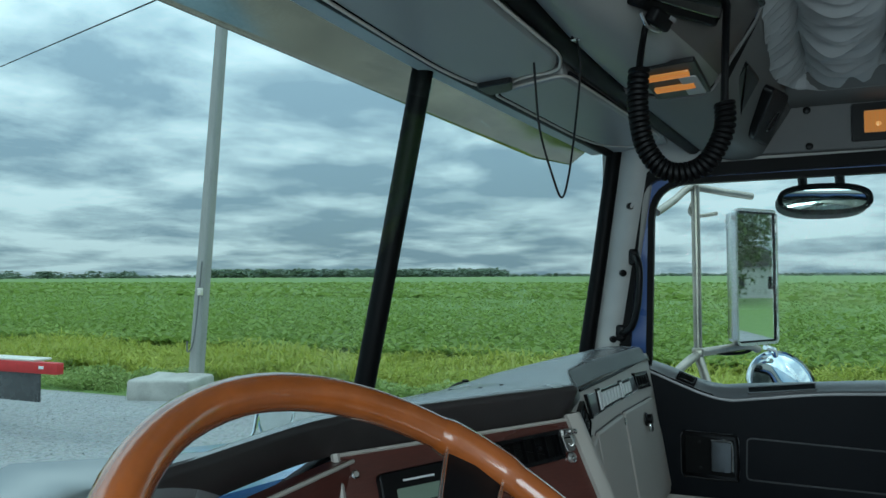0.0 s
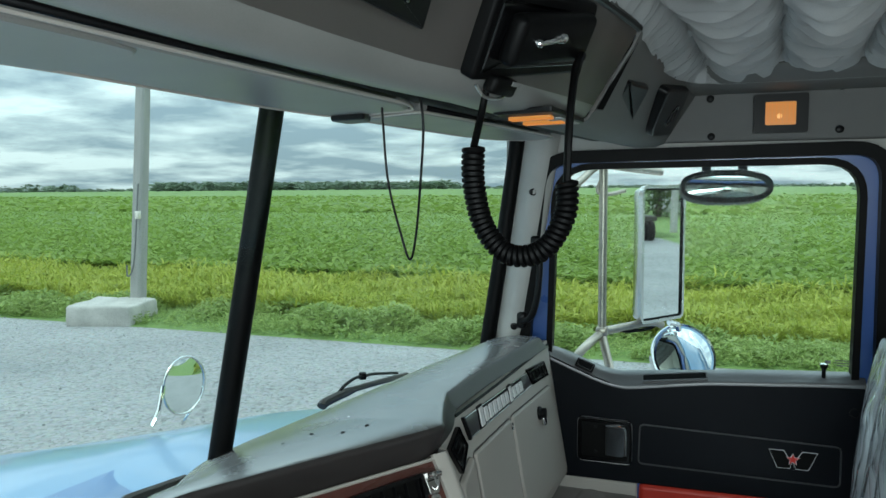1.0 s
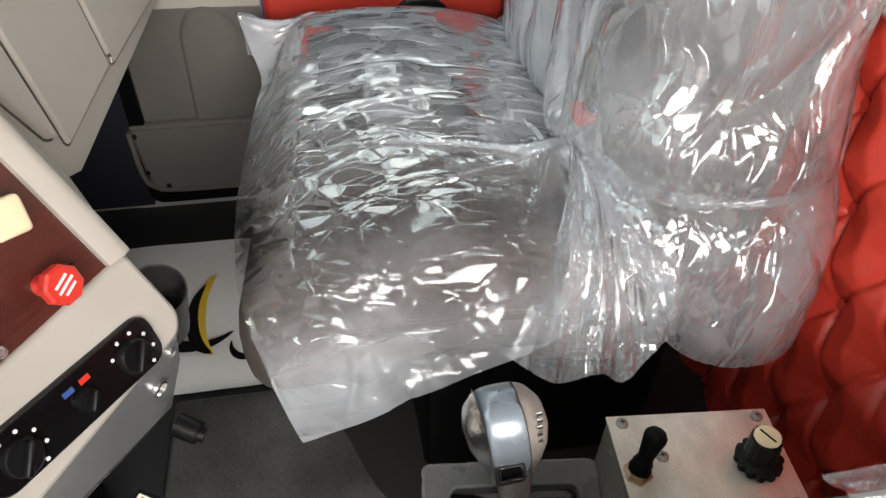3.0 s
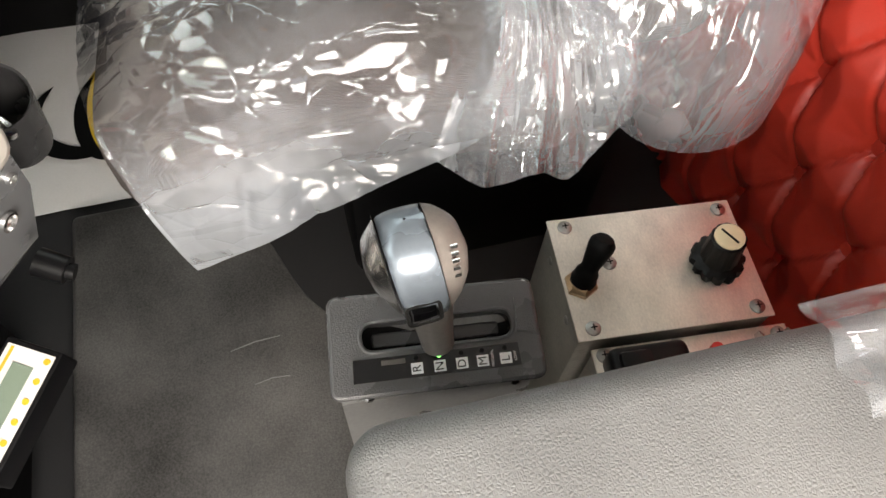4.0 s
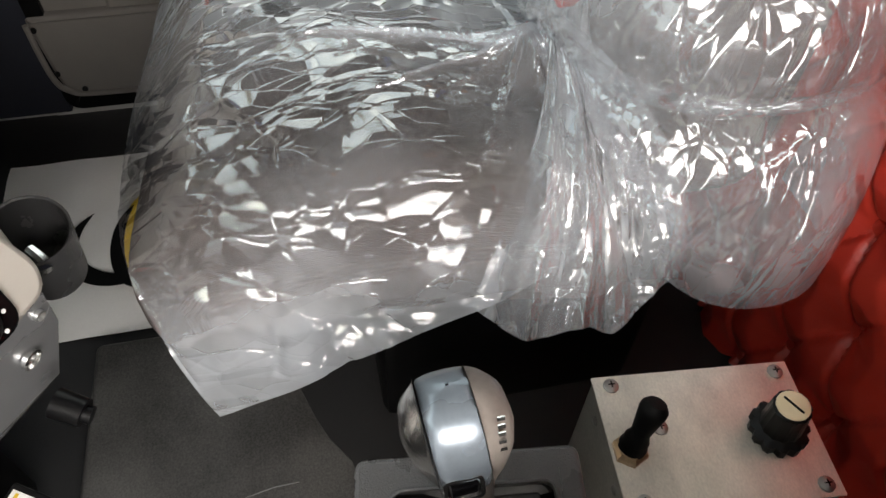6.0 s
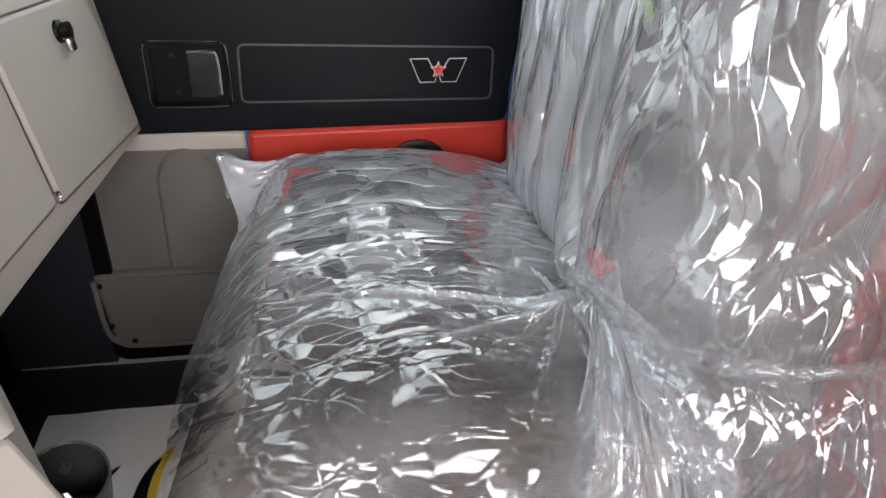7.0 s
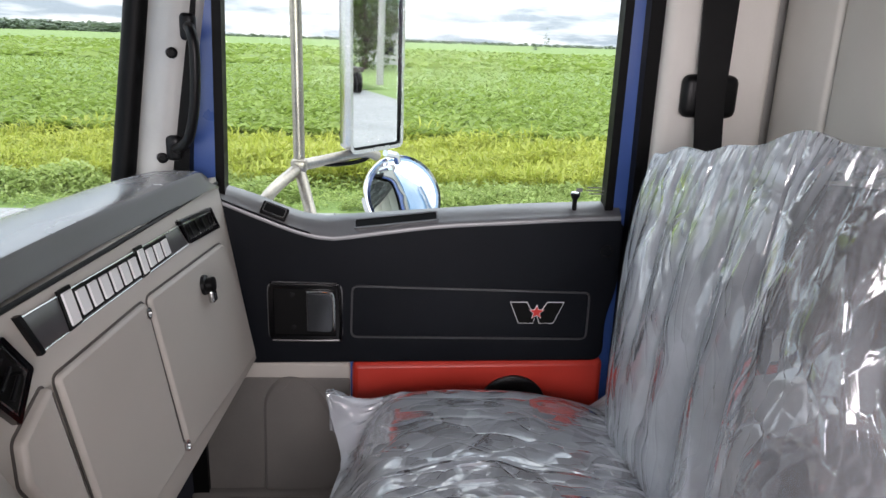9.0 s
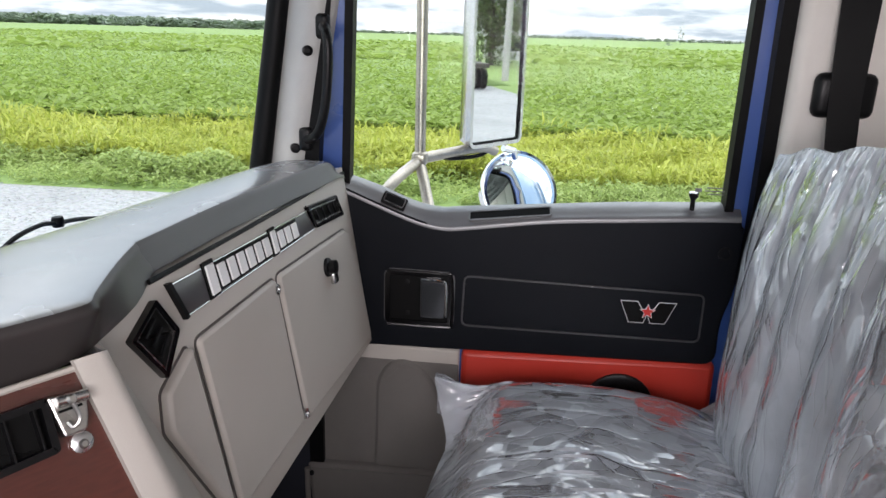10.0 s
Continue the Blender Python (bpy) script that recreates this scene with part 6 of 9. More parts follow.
# small loudspeakers by the header
sp = thing("overhead_speaker", (1.9, 0.06, 2.84), "black oval loudspeaker at the end of the overhead console", "loudspeaker")
for nm, q in (("grille", [(1.80, 0.103, 2.826), (2.015, 0.067, 2.84), (1.90, 0.017, 2.936), (1.69, 0.062, 2.912)]), ("side_grille", [(1.47, 0.155, 2.838), (1.67, 0.126, 2.846), (1.56, 0.088, 2.90), (1.40, 0.11, 2.89)])):
    q = [V(p) for p in q]
    c = (q[0] + q[1] + q[2] + q[3]) / 4
    m = axes(q[1] - q[0], q[3] - q[0], c)
    if (m.to_3x3() @ V((0, 0, 1))).y > 0:
        m = m @ Matrix.Diagonal((1, 1, -1, 1))
    loc = [m.inverted() @ p for p in q]
    o = rounded([(p.x, p.y) for p in loc], 0.03 if nm == "grille" else 0.008, 6)
    bm = B()
    slab(bm, o, m, -0.03, 0.012 if nm == "grille" else 0.008, 0.006)
    gr = part(nm, bm, M_BLACK, sp)
    if nm == "grille":
        bm = B()
        lathe(bm, [(0.02, 0.010), (0.022, 0.014), (0.026, 0.014), (0.028, 0.010)], 20, m @ Matrix.Translation((0.03, -0.004, 0.0)))
        part("cone_ring", bm, M_GLOSSBLACK, gr)

# ---- passenger seat under plastic ----
seat = thing("passenger_seat", (1.55, -0.2, DOWN), "dark grey cloth passenger seat wrapped in clear plastic", "seat")
bm = B()
box(bm, (1.535, -0.275, 1.58), (0.63, 0.37, 0.34), 0.02)
part("pedestal", bm, M_RUBBER, seat, "black steel seat box")
bm = B()
box(bm, (1.565, -0.125, 1.85), (0.81, 0.55, 0.21), 0.085, 6)
bmesh.ops.subdivide_edges(bm, edges=[e for e in bm.edges if e.calc_length() > 0.15], cuts=10, use_grid_fill=True)
for v in bm.verts:
    x, y = v.co.x, v.co.y
    v.co.y -= 0.10 * (x - 1.25) * min(1.2, max(0.0, (y + 0.40) / 0.55))
    v.co.z -= 0.045 * min(1.3, abs(v.co.y + 0.10) / 0.26) ** 2.2 + 0.012 * min(1, max(0, (x - 1.8) / 0.18))
part("cushion", bm, M_SEAT, seat, "dark grey woven cushion", angle=80)
bm = B()
box(bm, (1.565, -0.50, 2.10), (0.60, 0.17, 0.67), 0.06, 5)
for v in bm.verts:
    if v.co.z > 2.2:
        v.co.z -= 0.2 * max(0.0, v.co.x - 1.45)
part("backrest", bm, M_SEAT, seat, "dark grey woven backrest", angle=80)
bm = B()
box(bm, (0, 0, 0), (0.028, 0.014, 0.12), 0.006, 3, m=Matrix.Translation((1.462, -0.352, 2.03)) @ pose(0, 0, 0, -7, 14, 0))
part("buckle_stalk", bm, M_BLACK, seat, "black belt buckle stalk")
bm = B()
box(bm, (0, 0, 0), (0.035, 0.03, 0.02), 0.004, 3, m=Matrix.Translation((1.442, -0.347, 1.975)) @ pose(0, 0, 0, 20, -30, 20))
part("buckle_button", bm, M_KNOBRED, seat, "red buckle button")


def facets(u, v, seed):
    """Flat triangles of random heights between -1 and 1, met at straight creases, over u, v."""
    rgf = np.random.default_rng(seed)
    tab = rgf.uniform(-1, 1, 4096)
    jx, jy = rgf.uniform(-0.38, 0.38, 4096), rgf.uniform(-0.38, 0.38, 4096)

    def node(i, j):
        return ((i * 73 + j * 157 + (i * j) % 11 * 31) % 4096).astype(int)
    u = u + 0.35 * np.sin(v * 1.3 + seed)
    s = (u + v) * 0.36603
    i, j = np.floor(u + s), np.floor(v + s)
    fx, fy = u + s - i, v + s - j
    lower = fx > fy
    i1, j1 = i + lower, j + (~lower)
    a = np.where(lower, fx - fy, fy - fx)
    b = np.where(lower, fy, fx)
    return tab[node(i, j)] * (1 - a - b) + tab[node(i1, j1)] * a + tab[node(i + 1, j + 1)] * b


def turned(u, v, deg):
    c, s = math.cos(radians(deg)), math.sin(radians(deg))
    return u * c - v * s, u * s + v * c


def film_skin(rows, k, seed, closed=False, slim=1.0, rays=1.0):
    """A film over rows of points, creased along its normals into flat facets; slim draws them out."""
    P = np.array([[tuple(q) for q in r] for r in rows])
    du = np.gradient(P, axis=1)
    dv = np.gradient(P, axis=0)
    nn = np.cross(du, dv)
    nn /= np.linalg.norm(nn, axis=2, keepdims=True) + 1e-9
    U = np.cumsum(np.linalg.norm(du, axis=2), axis=1)
    W = np.cumsum(np.linalg.norm(dv, axis=2), axis=0)
    U, W = U.mean(0)[None, :] + 0 * U, W.mean(1)[:, None] + 0 * W
    n0 = int(seed * 10) + 1
    s = np.zeros(U.shape)
    for size, amp, deg, q in ((0.14, 0.014, 12, 0), (0.06, 0.004, -38, 1)):
        a, b = turned(U / size, W / size, deg if slim == 1.0 else deg * 0.25)
        s += amp * facets(a * (1.0 if slim == 1.0 else 1.15), b / slim, n0 + q)
    g = P - np.array((1.40, -0.31, 1.98))
    th, rr = np.arctan2(g[..., 1], g[..., 0]), np.linalg.norm(g, axis=2)
    fall = np.exp(-rr / 0.4) * rays * np.minimum(1, rr / 0.14)
    s += 0.022 * fall * facets(th * 4.5, rr * 4.0, n0 + 7) + 0.011 * fall * facets(th * 11, rr * 6.0, n0 + 8)
    P = P + nn * (s * k)[..., None]
    b2 = B()
    sheet(b2, [[V(q) for q in r] for r in P.tolist()], closed)
    return b2


def resample(line, n):
    line = smoothline(line, 10)
    Ls = [0.0]
    for a, b in zip(line, line[1:]):
        Ls.append(Ls[-1] + (b - a).length)
    out = []
    k5 = 0
    for i in range(n):
        s = Ls[-1] * i / (n - 1)
        while k5 < len(Ls) - 2 and Ls[k5 + 1] < s:
            k5 += 1
        out.append(line[k5].lerp(line[k5 + 1], (s - Ls[k5]) / max(1e-9, Ls[k5 + 1] - Ls[k5])))
    return out


# how the cushion bulges: its top sinks towards front and back, and its front edge slants
def bulge(x, y):
    """How far the cushion's top lies under its crown."""
    return 0.045 * np.clip(np.abs(y + 0.10) / 0.26, 0, 1.3) ** 2.2 + 0.012 * np.clip((x - 1.8) / 0.18, 0, 1)


def slant(x, y):
    return 0.10 * (x - 1.25) * np.clip((y + 0.40) / 0.55, 0, 1.2)


def box_gap(P, c, half, r):
    """Distance from the points to a rounded box, and the way out of it."""
    d = P - np.array(c)
    q = np.abs(d) - (np.array(half) - r)
    out = np.maximum(q, 0)
    ln = np.linalg.norm(out, axis=-1)
    inner = np.minimum(q.max(-1), 0)
    g = np.where((ln > 1e-9)[..., None], out / (ln[..., None] + 1e-12), (q == q.max(-1, keepdims=True)).astype(float))
    return ln + inner - r, g * np.sign(d + 1e-12)


CUSHION = ((1.565, -0.125, 1.85), (0.405, 0.275, 0.105), 0.085)
BACKREST = ((1.565, -0.50, 2.10), (0.30, 0.085, 0.335), 0.06)


def keep_out(P, gap=0.004):
    """Moves the points out of the cushion, the backrest, the wall and the door."""
    w = P.copy()
    w[..., 2] += bulge(P[..., 0], P[..., 1])
    w[..., 1] += slant(P[..., 0], P[..., 1])
    w2 = P.copy()
    w2[..., 2] += 0.2 * np.clip(P[..., 0] - 1.45, 0, 1)
    for form, pts in ((CUSHION, w), (BACKREST, w2)):
        s, g = box_gap(pts, *form)
        P += g * np.maximum(gap - s, 0)[..., None]
    P[..., 0] = np.minimum(P[..., 0], 2.03)
    P[..., 1] = np.maximum(P[..., 1], -0.60)
    return P


def drape(P, rest_u, rest_v, pins, steps, gravity=0.0, blow=None, stiff=0.04, rounds=6, shear=0.35):
    """Lets a grid of points hang as thin film: keeps its edge lengths, resists folding a little, stays off the seat.
    pins: (mask, targets) held in place. blow: a push along the normals."""
    V0 = np.zeros_like(P)
    mask, goal = pins
    diag = np.sqrt(rest_u[:-1] ** 2 + rest_v[:, :-1] ** 2)

    def pull(A, B, L, k, only_push=False):
        d = B - A
        ln = np.sqrt((d * d).sum(-1)) + 1e-9
        c = (ln - L) / ln * (0.5 * k)
        if only_push:
            c = np.minimum(c, 0)
        d *= c[..., None]
        A += d
        B -= d

    for st in range(steps):
        V0 *= 0.88
        V0[..., 2] -= gravity
        if blow is not None:
            nn = np.cross(np.gradient(P, axis=1), np.gradient(P, axis=0))
            nn /= np.linalg.norm(nn, axis=2, keepdims=True) + 1e-12
            V0 += nn * blow[..., None]
        last = P.copy()
        P = P + V0
        for r in range(rounds):
            for p in (0, 1):
                n = (P.shape[1] - p) // 2
                pull(P[:, p:p + 2 * n:2], P[:, p + 1:p + 2 * n:2], rest_u[:, p:p + 2 * n:2], 1.0)
                n = (P.shape[0] - p) // 2
                pull(P[p:p + 2 * n:2], P[p + 1:p + 2 * n:2], rest_v[p:p + 2 * n:2], 1.0)
                pull(P[p:p + 2 * n:2, :-1], P[p + 1:p + 2 * n:2, 1:], diag[p:p + 2 * n:2], shear)
                pull(P[p:p + 2 * n:2, 1:], P[p + 1:p + 2 * n:2, :-1], diag[p:p + 2 * n:2], shear)
            for p in range(4):
                n = (P.shape[1] - p) // 4
                if n:
                    a, b = P[:, p:p + 4 * n:4], P[:, p + 2:p + 4 * n:4]
                    pull(a, b, (rest_u[:, p:p + 4 * n:4] + rest_u[:, p + 1:p + 4 * n:4])[:, :b.shape[1]], stiff, True)
                n = (P.shape[0] - p) // 4
                if n:
                    a, b = P[p:p + 4 * n:4], P[p + 2:p + 4 * n:4]
                    pull(a, b, (rest_v[p:p + 4 * n:4] + rest_v[p + 1:p + 4 * n:4])[:b.shape[0]], stiff, True)
            P = np.where(mask[..., None], goal, P)
            P = keep_out(P)
        V0 = np.clip(P - last, -0.03, 0.03)
    return P


def finer(A):
    """The grid with twice as many cells each way."""
    for ax in (0, 1):
        A = np.swapaxes(A, 0, ax)
        B2 = np.empty((2 * A.shape[0] - 1,) + A.shape[1:])
        B2[0::2] = A
        B2[1::2] = (A[:-1] + A[1:]) / 2
        A = np.swapaxes(B2, 0, ax)
    return A


def soft_field(shape, cells, rg, octaves=2):
    """A smooth random field between 0 and 1."""
    out = np.zeros(shape)
    amp = 0.0
    for o in range(octaves):
        k = (max(2, int(cells[0] * 2 ** o)) + 2, max(2, int(cells[1] * 2 ** o)) + 2)
        T = rg.uniform(0, 1, k)
        a, b = np.linspace(0, k[0] - 1.001, shape[0]), np.linspace(0, k[1] - 1.001, shape[1])
        i, j = a.astype(int), b.astype(int)
        fa, fb = a - i, b - j
        fa, fb = (fa * fa * (3 - 2 * fa))[:, None], (fb * fb * (3 - 2 * fb))[None]
        g = (T[i][:, j] * (1 - fa) * (1 - fb) + T[i + 1][:, j] * fa * (1 - fb) + T[i][:, j + 1] * (1 - fa) * fb + T[i + 1][:, j + 1] * fa * fb)
        out += g * 0.5 ** o
        amp += 0.5 ** o
    return out / amp


def refined(P, ru, rv, mask, goal, rg, extra, steps, blow=None, stiff=0.03, rounds=4, gravity=0.0):
    """One level finer, with some more film worked in so that it crumples. extra: (along u, along v, cells)."""
    P, goal = finer(P), finer(goal)
    mk = finer(mask.astype(float)) > 0.99
    n, m = P.shape[:2]
    eu, ev = soft_field((n, m - 1), extra[2], rg), soft_field((n - 1, m), extra[2], rg)
    ru2 = np.repeat(finer(np.pad(ru, ((0, 0), (0, 1)), mode="edge"))[:, :-1][:, 0::2], 2, axis=1)[:, :m - 1] / 2
    rv2 = np.repeat(finer(np.pad(rv, ((0, 1), (0, 0)), mode="edge"))[:-1][0::2], 2, axis=0)[:n - 1] / 2
    ru2, rv2 = ru2 * (1 + extra[0] * np.clip(eu * 2 - 0.6, 0, 1.4)), rv2 * (1 + extra[1] * np.clip(ev * 2 - 0.6, 0, 1.4))
    P = P + rg.normal(0, 0.0008, P.shape)
    bl = finer(blow) if blow is not None else None
    return drape(P, ru2, rv2, (mk, goal), steps, gravity, bl, stiff, rounds), ru2, rv2, mk, goal, bl


def skin(P):
    """The grid as a mesh."""
    b2 = B()
    n, m = P.shape[:2]
    vs = [b2.verts.new(q) for q in P.reshape(-1, 3).tolist()]
    for i in range(n - 1):
        for j in range(m - 1):
            b2.faces.new((vs[i * m + j], vs[i * m + j + 1], vs[(i + 1) * m + j + 1], vs[(i + 1) * m + j]))
    return b2


cover = thing("plastic_cover", (1.55, -0.2, 1.7), "clear crumpled plastic bag wrapped over the passenger seat", "plastic cover")
GATHER = np.array((1.372, -0.288, 1.975))

# bag over the cushion: a flat sheet laid on it, drawn together at the gather
rgf = np.random.default_rng(17)
NV, NU = 49, 61
X0, X1, Y0, Y1 = 1.105, 2.06, -0.44, 0.195
u, v = np.meshgrid(np.linspace(0, 1, NU), np.linspace(0, 1, NV))
XN = X0 + 0.018 * np.sin(v * 13.0) * np.sin(v * 29.0 + 1.0)
YF = Y1 - 0.02 * np.clip((u - 0.3) / 0.3, 0, 1) - 0.10 * np.clip((u - 0.70) / 0.1, 0, 1)
P = np.stack([XN + (X1 - XN) * u, Y0 + (YF - Y0) * v, 0 * u + 2.03], -1)
# extra width across the pleats beside the gather
pleat = np.exp(-((P[..., 1] + 0.33) / 0.10) ** 2) * np.clip((1.5 - P[..., 0]) / 0.25, 0, 1)
ru = np.linalg.norm(np.diff(P, axis=1), axis=2)
rv = np.linalg.norm(np.diff(P, axis=0), axis=2) * (1 + 0.45 * pleat[:-1])
ring = np.hypot(P[..., 0] - 1.355, P[..., 1] + 0.25)
mask = ring < 0.055
goal = P.copy()
goal[mask] = GATHER + (P[mask] - np.array((1.355, -0.25, 2.03))) * 0.30
back = v < 0.5 / NV
mask |= back & (u > 0.42)
goal[back] = np.stack([P[back][:, 0] * 0.93 + 0.10, 0 * P[back][:, 0] - 0.418, 1.925 - 0.03 * np.abs(P[back][:, 0] - 1.6)], -1)
# a loose corner by the door stands up
corner = np.hypot(u - 0.90, v - 0.98) < 0.03
mask |= corner
goal[corner] = np.array((1.91, 0.15, 1.945)) + (P[corner] - P[corner].mean(0)) * 0.6
puff = 0.00011 * np.maximum(np.clip((1.22 - P[..., 0]) / 0.08, 0, 1), np.clip((P[..., 1] - 0.06) / 0.08, 0, 1))
P = drape(P, ru, rv, (mask, goal), 120, 0.0006, puff, 0.06, 9)
for extra, steps in (((0.05, 0.012, (8, 11)), 30), ((0.05, 0.02, (18, 24)), 24)):
    P, ru, rv, mask, goal, puff = refined(P, ru, rv, mask, goal, rgf, extra, steps, puff, gravity=0.00012)
part("cushion_film", skin(P), M_FILM, cover, "crumpled clear film over the cushion", angle=24)

# bag over the backrest: hangs from its top, drawn in at the gather, ballooning at its lower corner
NV, NU = 57, 73
line = [(1.27, -0.60), (1.235, -0.53), (1.23, -0.44), (1.285, -0.395), (1.50, -0.38), (1.80, -0.38), (1.905, -0.392), (1.93, -0.44), (1.90, -0.56)]
around = np.array([tuple(q) for q in resample([(a, b, 0) for a, b in line], NU)])[:, :2]
ax, ay = around[:, 0], around[:, 1]
sq = 2.474 - 0.20 * np.clip(ax - 1.45, 0, 1)
low = 1.80 + 0.11 * np.clip((ax - 1.40) / 0.15, 0, 1)
sq = sq + 0.007 * np.sin(ax * 31) * np.sin(ax * 13 + 1)
P = np.empty((NV, NU, 3))
for k in range(NV):
    if k < 9:
        a = 1 - k / 9
        P[k, :, 0] = ax + (1.58 - ax) * 0.12 * a
        P[k, :, 1] = ay + (np.minimum(ay, -0.575) - ay) * a
        P[k, :, 2] = sq + 0.012 * math.sin(math.pi * a) - 0.03 * a * a
    else:
        t = (k - 9) / (NV - 10)
        P[k, :, 0], P[k, :, 1], P[k, :, 2] = ax, ay, sq + (low - sq) * t
tt = np.clip((np.arange(NV) - 9) / (NV - 10), 0, 1)[:, None]
ru = np.linalg.norm(np.diff(P, axis=1), axis=2) * (1.04 + 0.13 * soft_field((NV, NU - 1), (3, 9), rgf))
rv = np.linalg.norm(np.diff(P, axis=0), axis=2) * 1.015
near = np.clip((1.36 - P[..., 0]) / 0.12, 0, 1)
ru *= 1 + 0.28 * (np.clip(tt - 0.5, 0, 0.4) / 0.4 * near)[:, :-1]
rv *= 1 + 0.10 * (np.clip(tt - 0.4, 0, 0.6) / 0.6 * near)[:-1]
cols = np.arange(NU)[None]
mask = (np.arange(NV)[:, None] < 1) | (cols < 1) | (cols > NU - 2) & (tt < 0.9)
mask[9, 16:-1] = True
goal = P.copy()
tie = (np.hypot(P[..., 0] - 1.36, (P[..., 2] - 1.99)) < 0.045) & (P[..., 1] > -0.42)
goal[tie] = GATHER + np.array((0.0, -0.012, 0.012)) + (P[tie] - P[tie].mean(0)) * 0.3
mask = mask | tie
# the far upper corner stands out
horn = (np.hypot(P[..., 0] - 1.905, P[..., 2] - 2.373) < 0.02) & (P[..., 1] > -0.40)
mask |= horn
P = P + rgf.normal(0, 0.003, P.shape)
blow = 0.0006 * near * np.clip((tt - 0.45) / 0.3, 0, 1) + 0.00008
P = drape(P, ru, rv, (mask, goal), 90, 0.0004, blow, 0.08, 8)
for extra, steps in (((0.07, 0.03, (6, 9)), 36), ((0.035, 0.02, (12, 18)), 24)):
    P, ru, rv, mask, goal, blow = refined(P, ru, rv, mask, goal, rgf, extra, steps, blow, 0.05, gravity=0.0001)
part("backrest_film", skin(P), M_FILMBACK, cover, "crumpled clear film over the backrest", angle=24)
# film gathered into pleats below the gather
G0 = V((1.40, -0.31, 1.985))
EDGE = resample([(1.14, -0.17, 1.83), (1.11, -0.22, 1.81), (1.10, -0.27, 1.83), (1.105, -0.31, 1.80), (1.13, -0.36, 1.83), (1.15, -0.40, 1.85)], 150)
TT, RR = np.meshgrid(np.linspace(0, 1, 150), np.linspace(0, 1, 70), indexing="ij")
PL = 0.028 * facets(TT * 8, RR * 1.3, 91) + 0.008 * facets(TT * 19, RR * 3.0, 92)
rows = []
for i6, e6 in enumerate(EDGE):
    row = []
    for k6 in range(70):
        r = 0.06 + 0.94 * k6 / 69
        p = G0.lerp(e6, r) + V((-0.7, -0.05, 0.6)) * (0.085 * math.sin(math.pi * min(1, r * 0.9) ** 0.8))
        row.append(p + V((-0.6, 0.15, 0.7)) * (float(PL[i6, k6]) * min(1, r * 1.8)))
    rows.append(row)
bm = B()
sheet(bm, rows)
part("gathered_film", bm, M_FILMGATHER, cover, "film gathered into pleats", angle=38)

# paper floor mat with printed ring shapes
mat_ob = thing("paper_floor_mat", (1.67, 0.3, DOWN), "white paper floor mat with black and yellow swooshes", "floor mat")
bm = B()
N2 = 20
sheet(bm, [[(1.47 + 0.43 * i / N2, 0.02 + 0.52 * j / N2, DOWN + 0.006 + 0.004 * noise.noise((i * 0.3, j * 0.3, 0))) for i in range(N2 + 1)] for j in range(N2 + 1)])
part("sheet", thick(bm, 0.001), M_WHITE, mat_ob)


def swoosh(cx, cy, r, a0, a1, w, material, nm, z=0.0125, sq=1.0):
    o, i2 = [], []
    for k7 in range(33):
        t = k7 / 32
        a = radians(a0 + (a1 - a0) * t)
        h = w * math.sin(math.pi * t) ** 0.7
        o.append((cx + sq * r * math.cos(a), cy + r * math.sin(a)))
        i2.append((cx + sq * (r - h) * math.cos(a), cy + (r - h) * math.sin(a)))
    b = B()
    vo = [b.verts.new((x, y, DOWN + z)) for x, y in o]
    vi = [b.verts.new((x, y, DOWN + z)) for x, y in i2]
    for k7 in range(32):
        b.faces.new((vo[k7], vo[k7 + 1], vi[k7 + 1], vi[k7]))
    part(nm, b, material, mat_ob)


swoosh(1.66, 0.318, 0.096, 32, 238, 0.032, M_INKBLACK, "black_crescent")
swoosh(1.665, 0.272, 0.05, 8, 178, 0.026, M_YELLOW, "yellow_crescent", 0.0128, 2.3)
swoosh(1.655, 0.282, 0.052, 20, 186, 0.024, M_INKBLACK, "black_crescent", 0.0132, 1.95)
swoosh(1.565, 0.215, 0.03, 60, 250, 0.014, M_INKBLACK, "black_crescent", 0.0132, 1.2)

# engine cover under the shifter
bm = B()
box(bm, (0.99, -0.12, 1.43), (0.88, 0.9, 0.045), 0.012, 3)
ec = solid("engine_cover", bm, M_FLOOR, "scuffed black rubber engine cover with light scratches", "engine cover")
for a, b in (((1.142, 0.112), (1.15, 0.04)), ((1.085, 0.085), (1.087, 0.035))):
    bm = B()
    tube(bm, [(a[0], a[1], 1.4525), ((a[0] + b[0]) / 2 + 0.003, (a[1] + b[1]) / 2, 1.453), (b[0], b[1], 1.4525)], 0.0009, 5)
    part("scratch", bm, M_SLATE, ec)
# added near-black sheet, darkening the floor from this outline to the seat box
bm = B()
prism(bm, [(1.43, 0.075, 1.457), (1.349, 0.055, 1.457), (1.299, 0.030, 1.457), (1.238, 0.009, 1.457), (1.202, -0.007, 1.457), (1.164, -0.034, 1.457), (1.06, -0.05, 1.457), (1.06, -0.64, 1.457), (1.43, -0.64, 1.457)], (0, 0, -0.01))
solid("dark_floor_sheet", bm, M_DARKFLOOR, "near-black flat sheet added over the floor beside the seat box", "floor lining", "structure", smooth=False)
rg = random.Random(2)
for i in range(14):
    bm = B()
    box(bm, (rg.uniform(0.95, 1.35), rg.uniform(0.0, 0.28), 1.4535), (rg.uniform(0.0008, 0.002), rg.uniform(0.0008, 0.002), 0.001), m=None)
    solid("crumb", bm, M_TAUPE, "tiny pale crumb on the rubber", "crumb", group="crumbs", smooth=False)

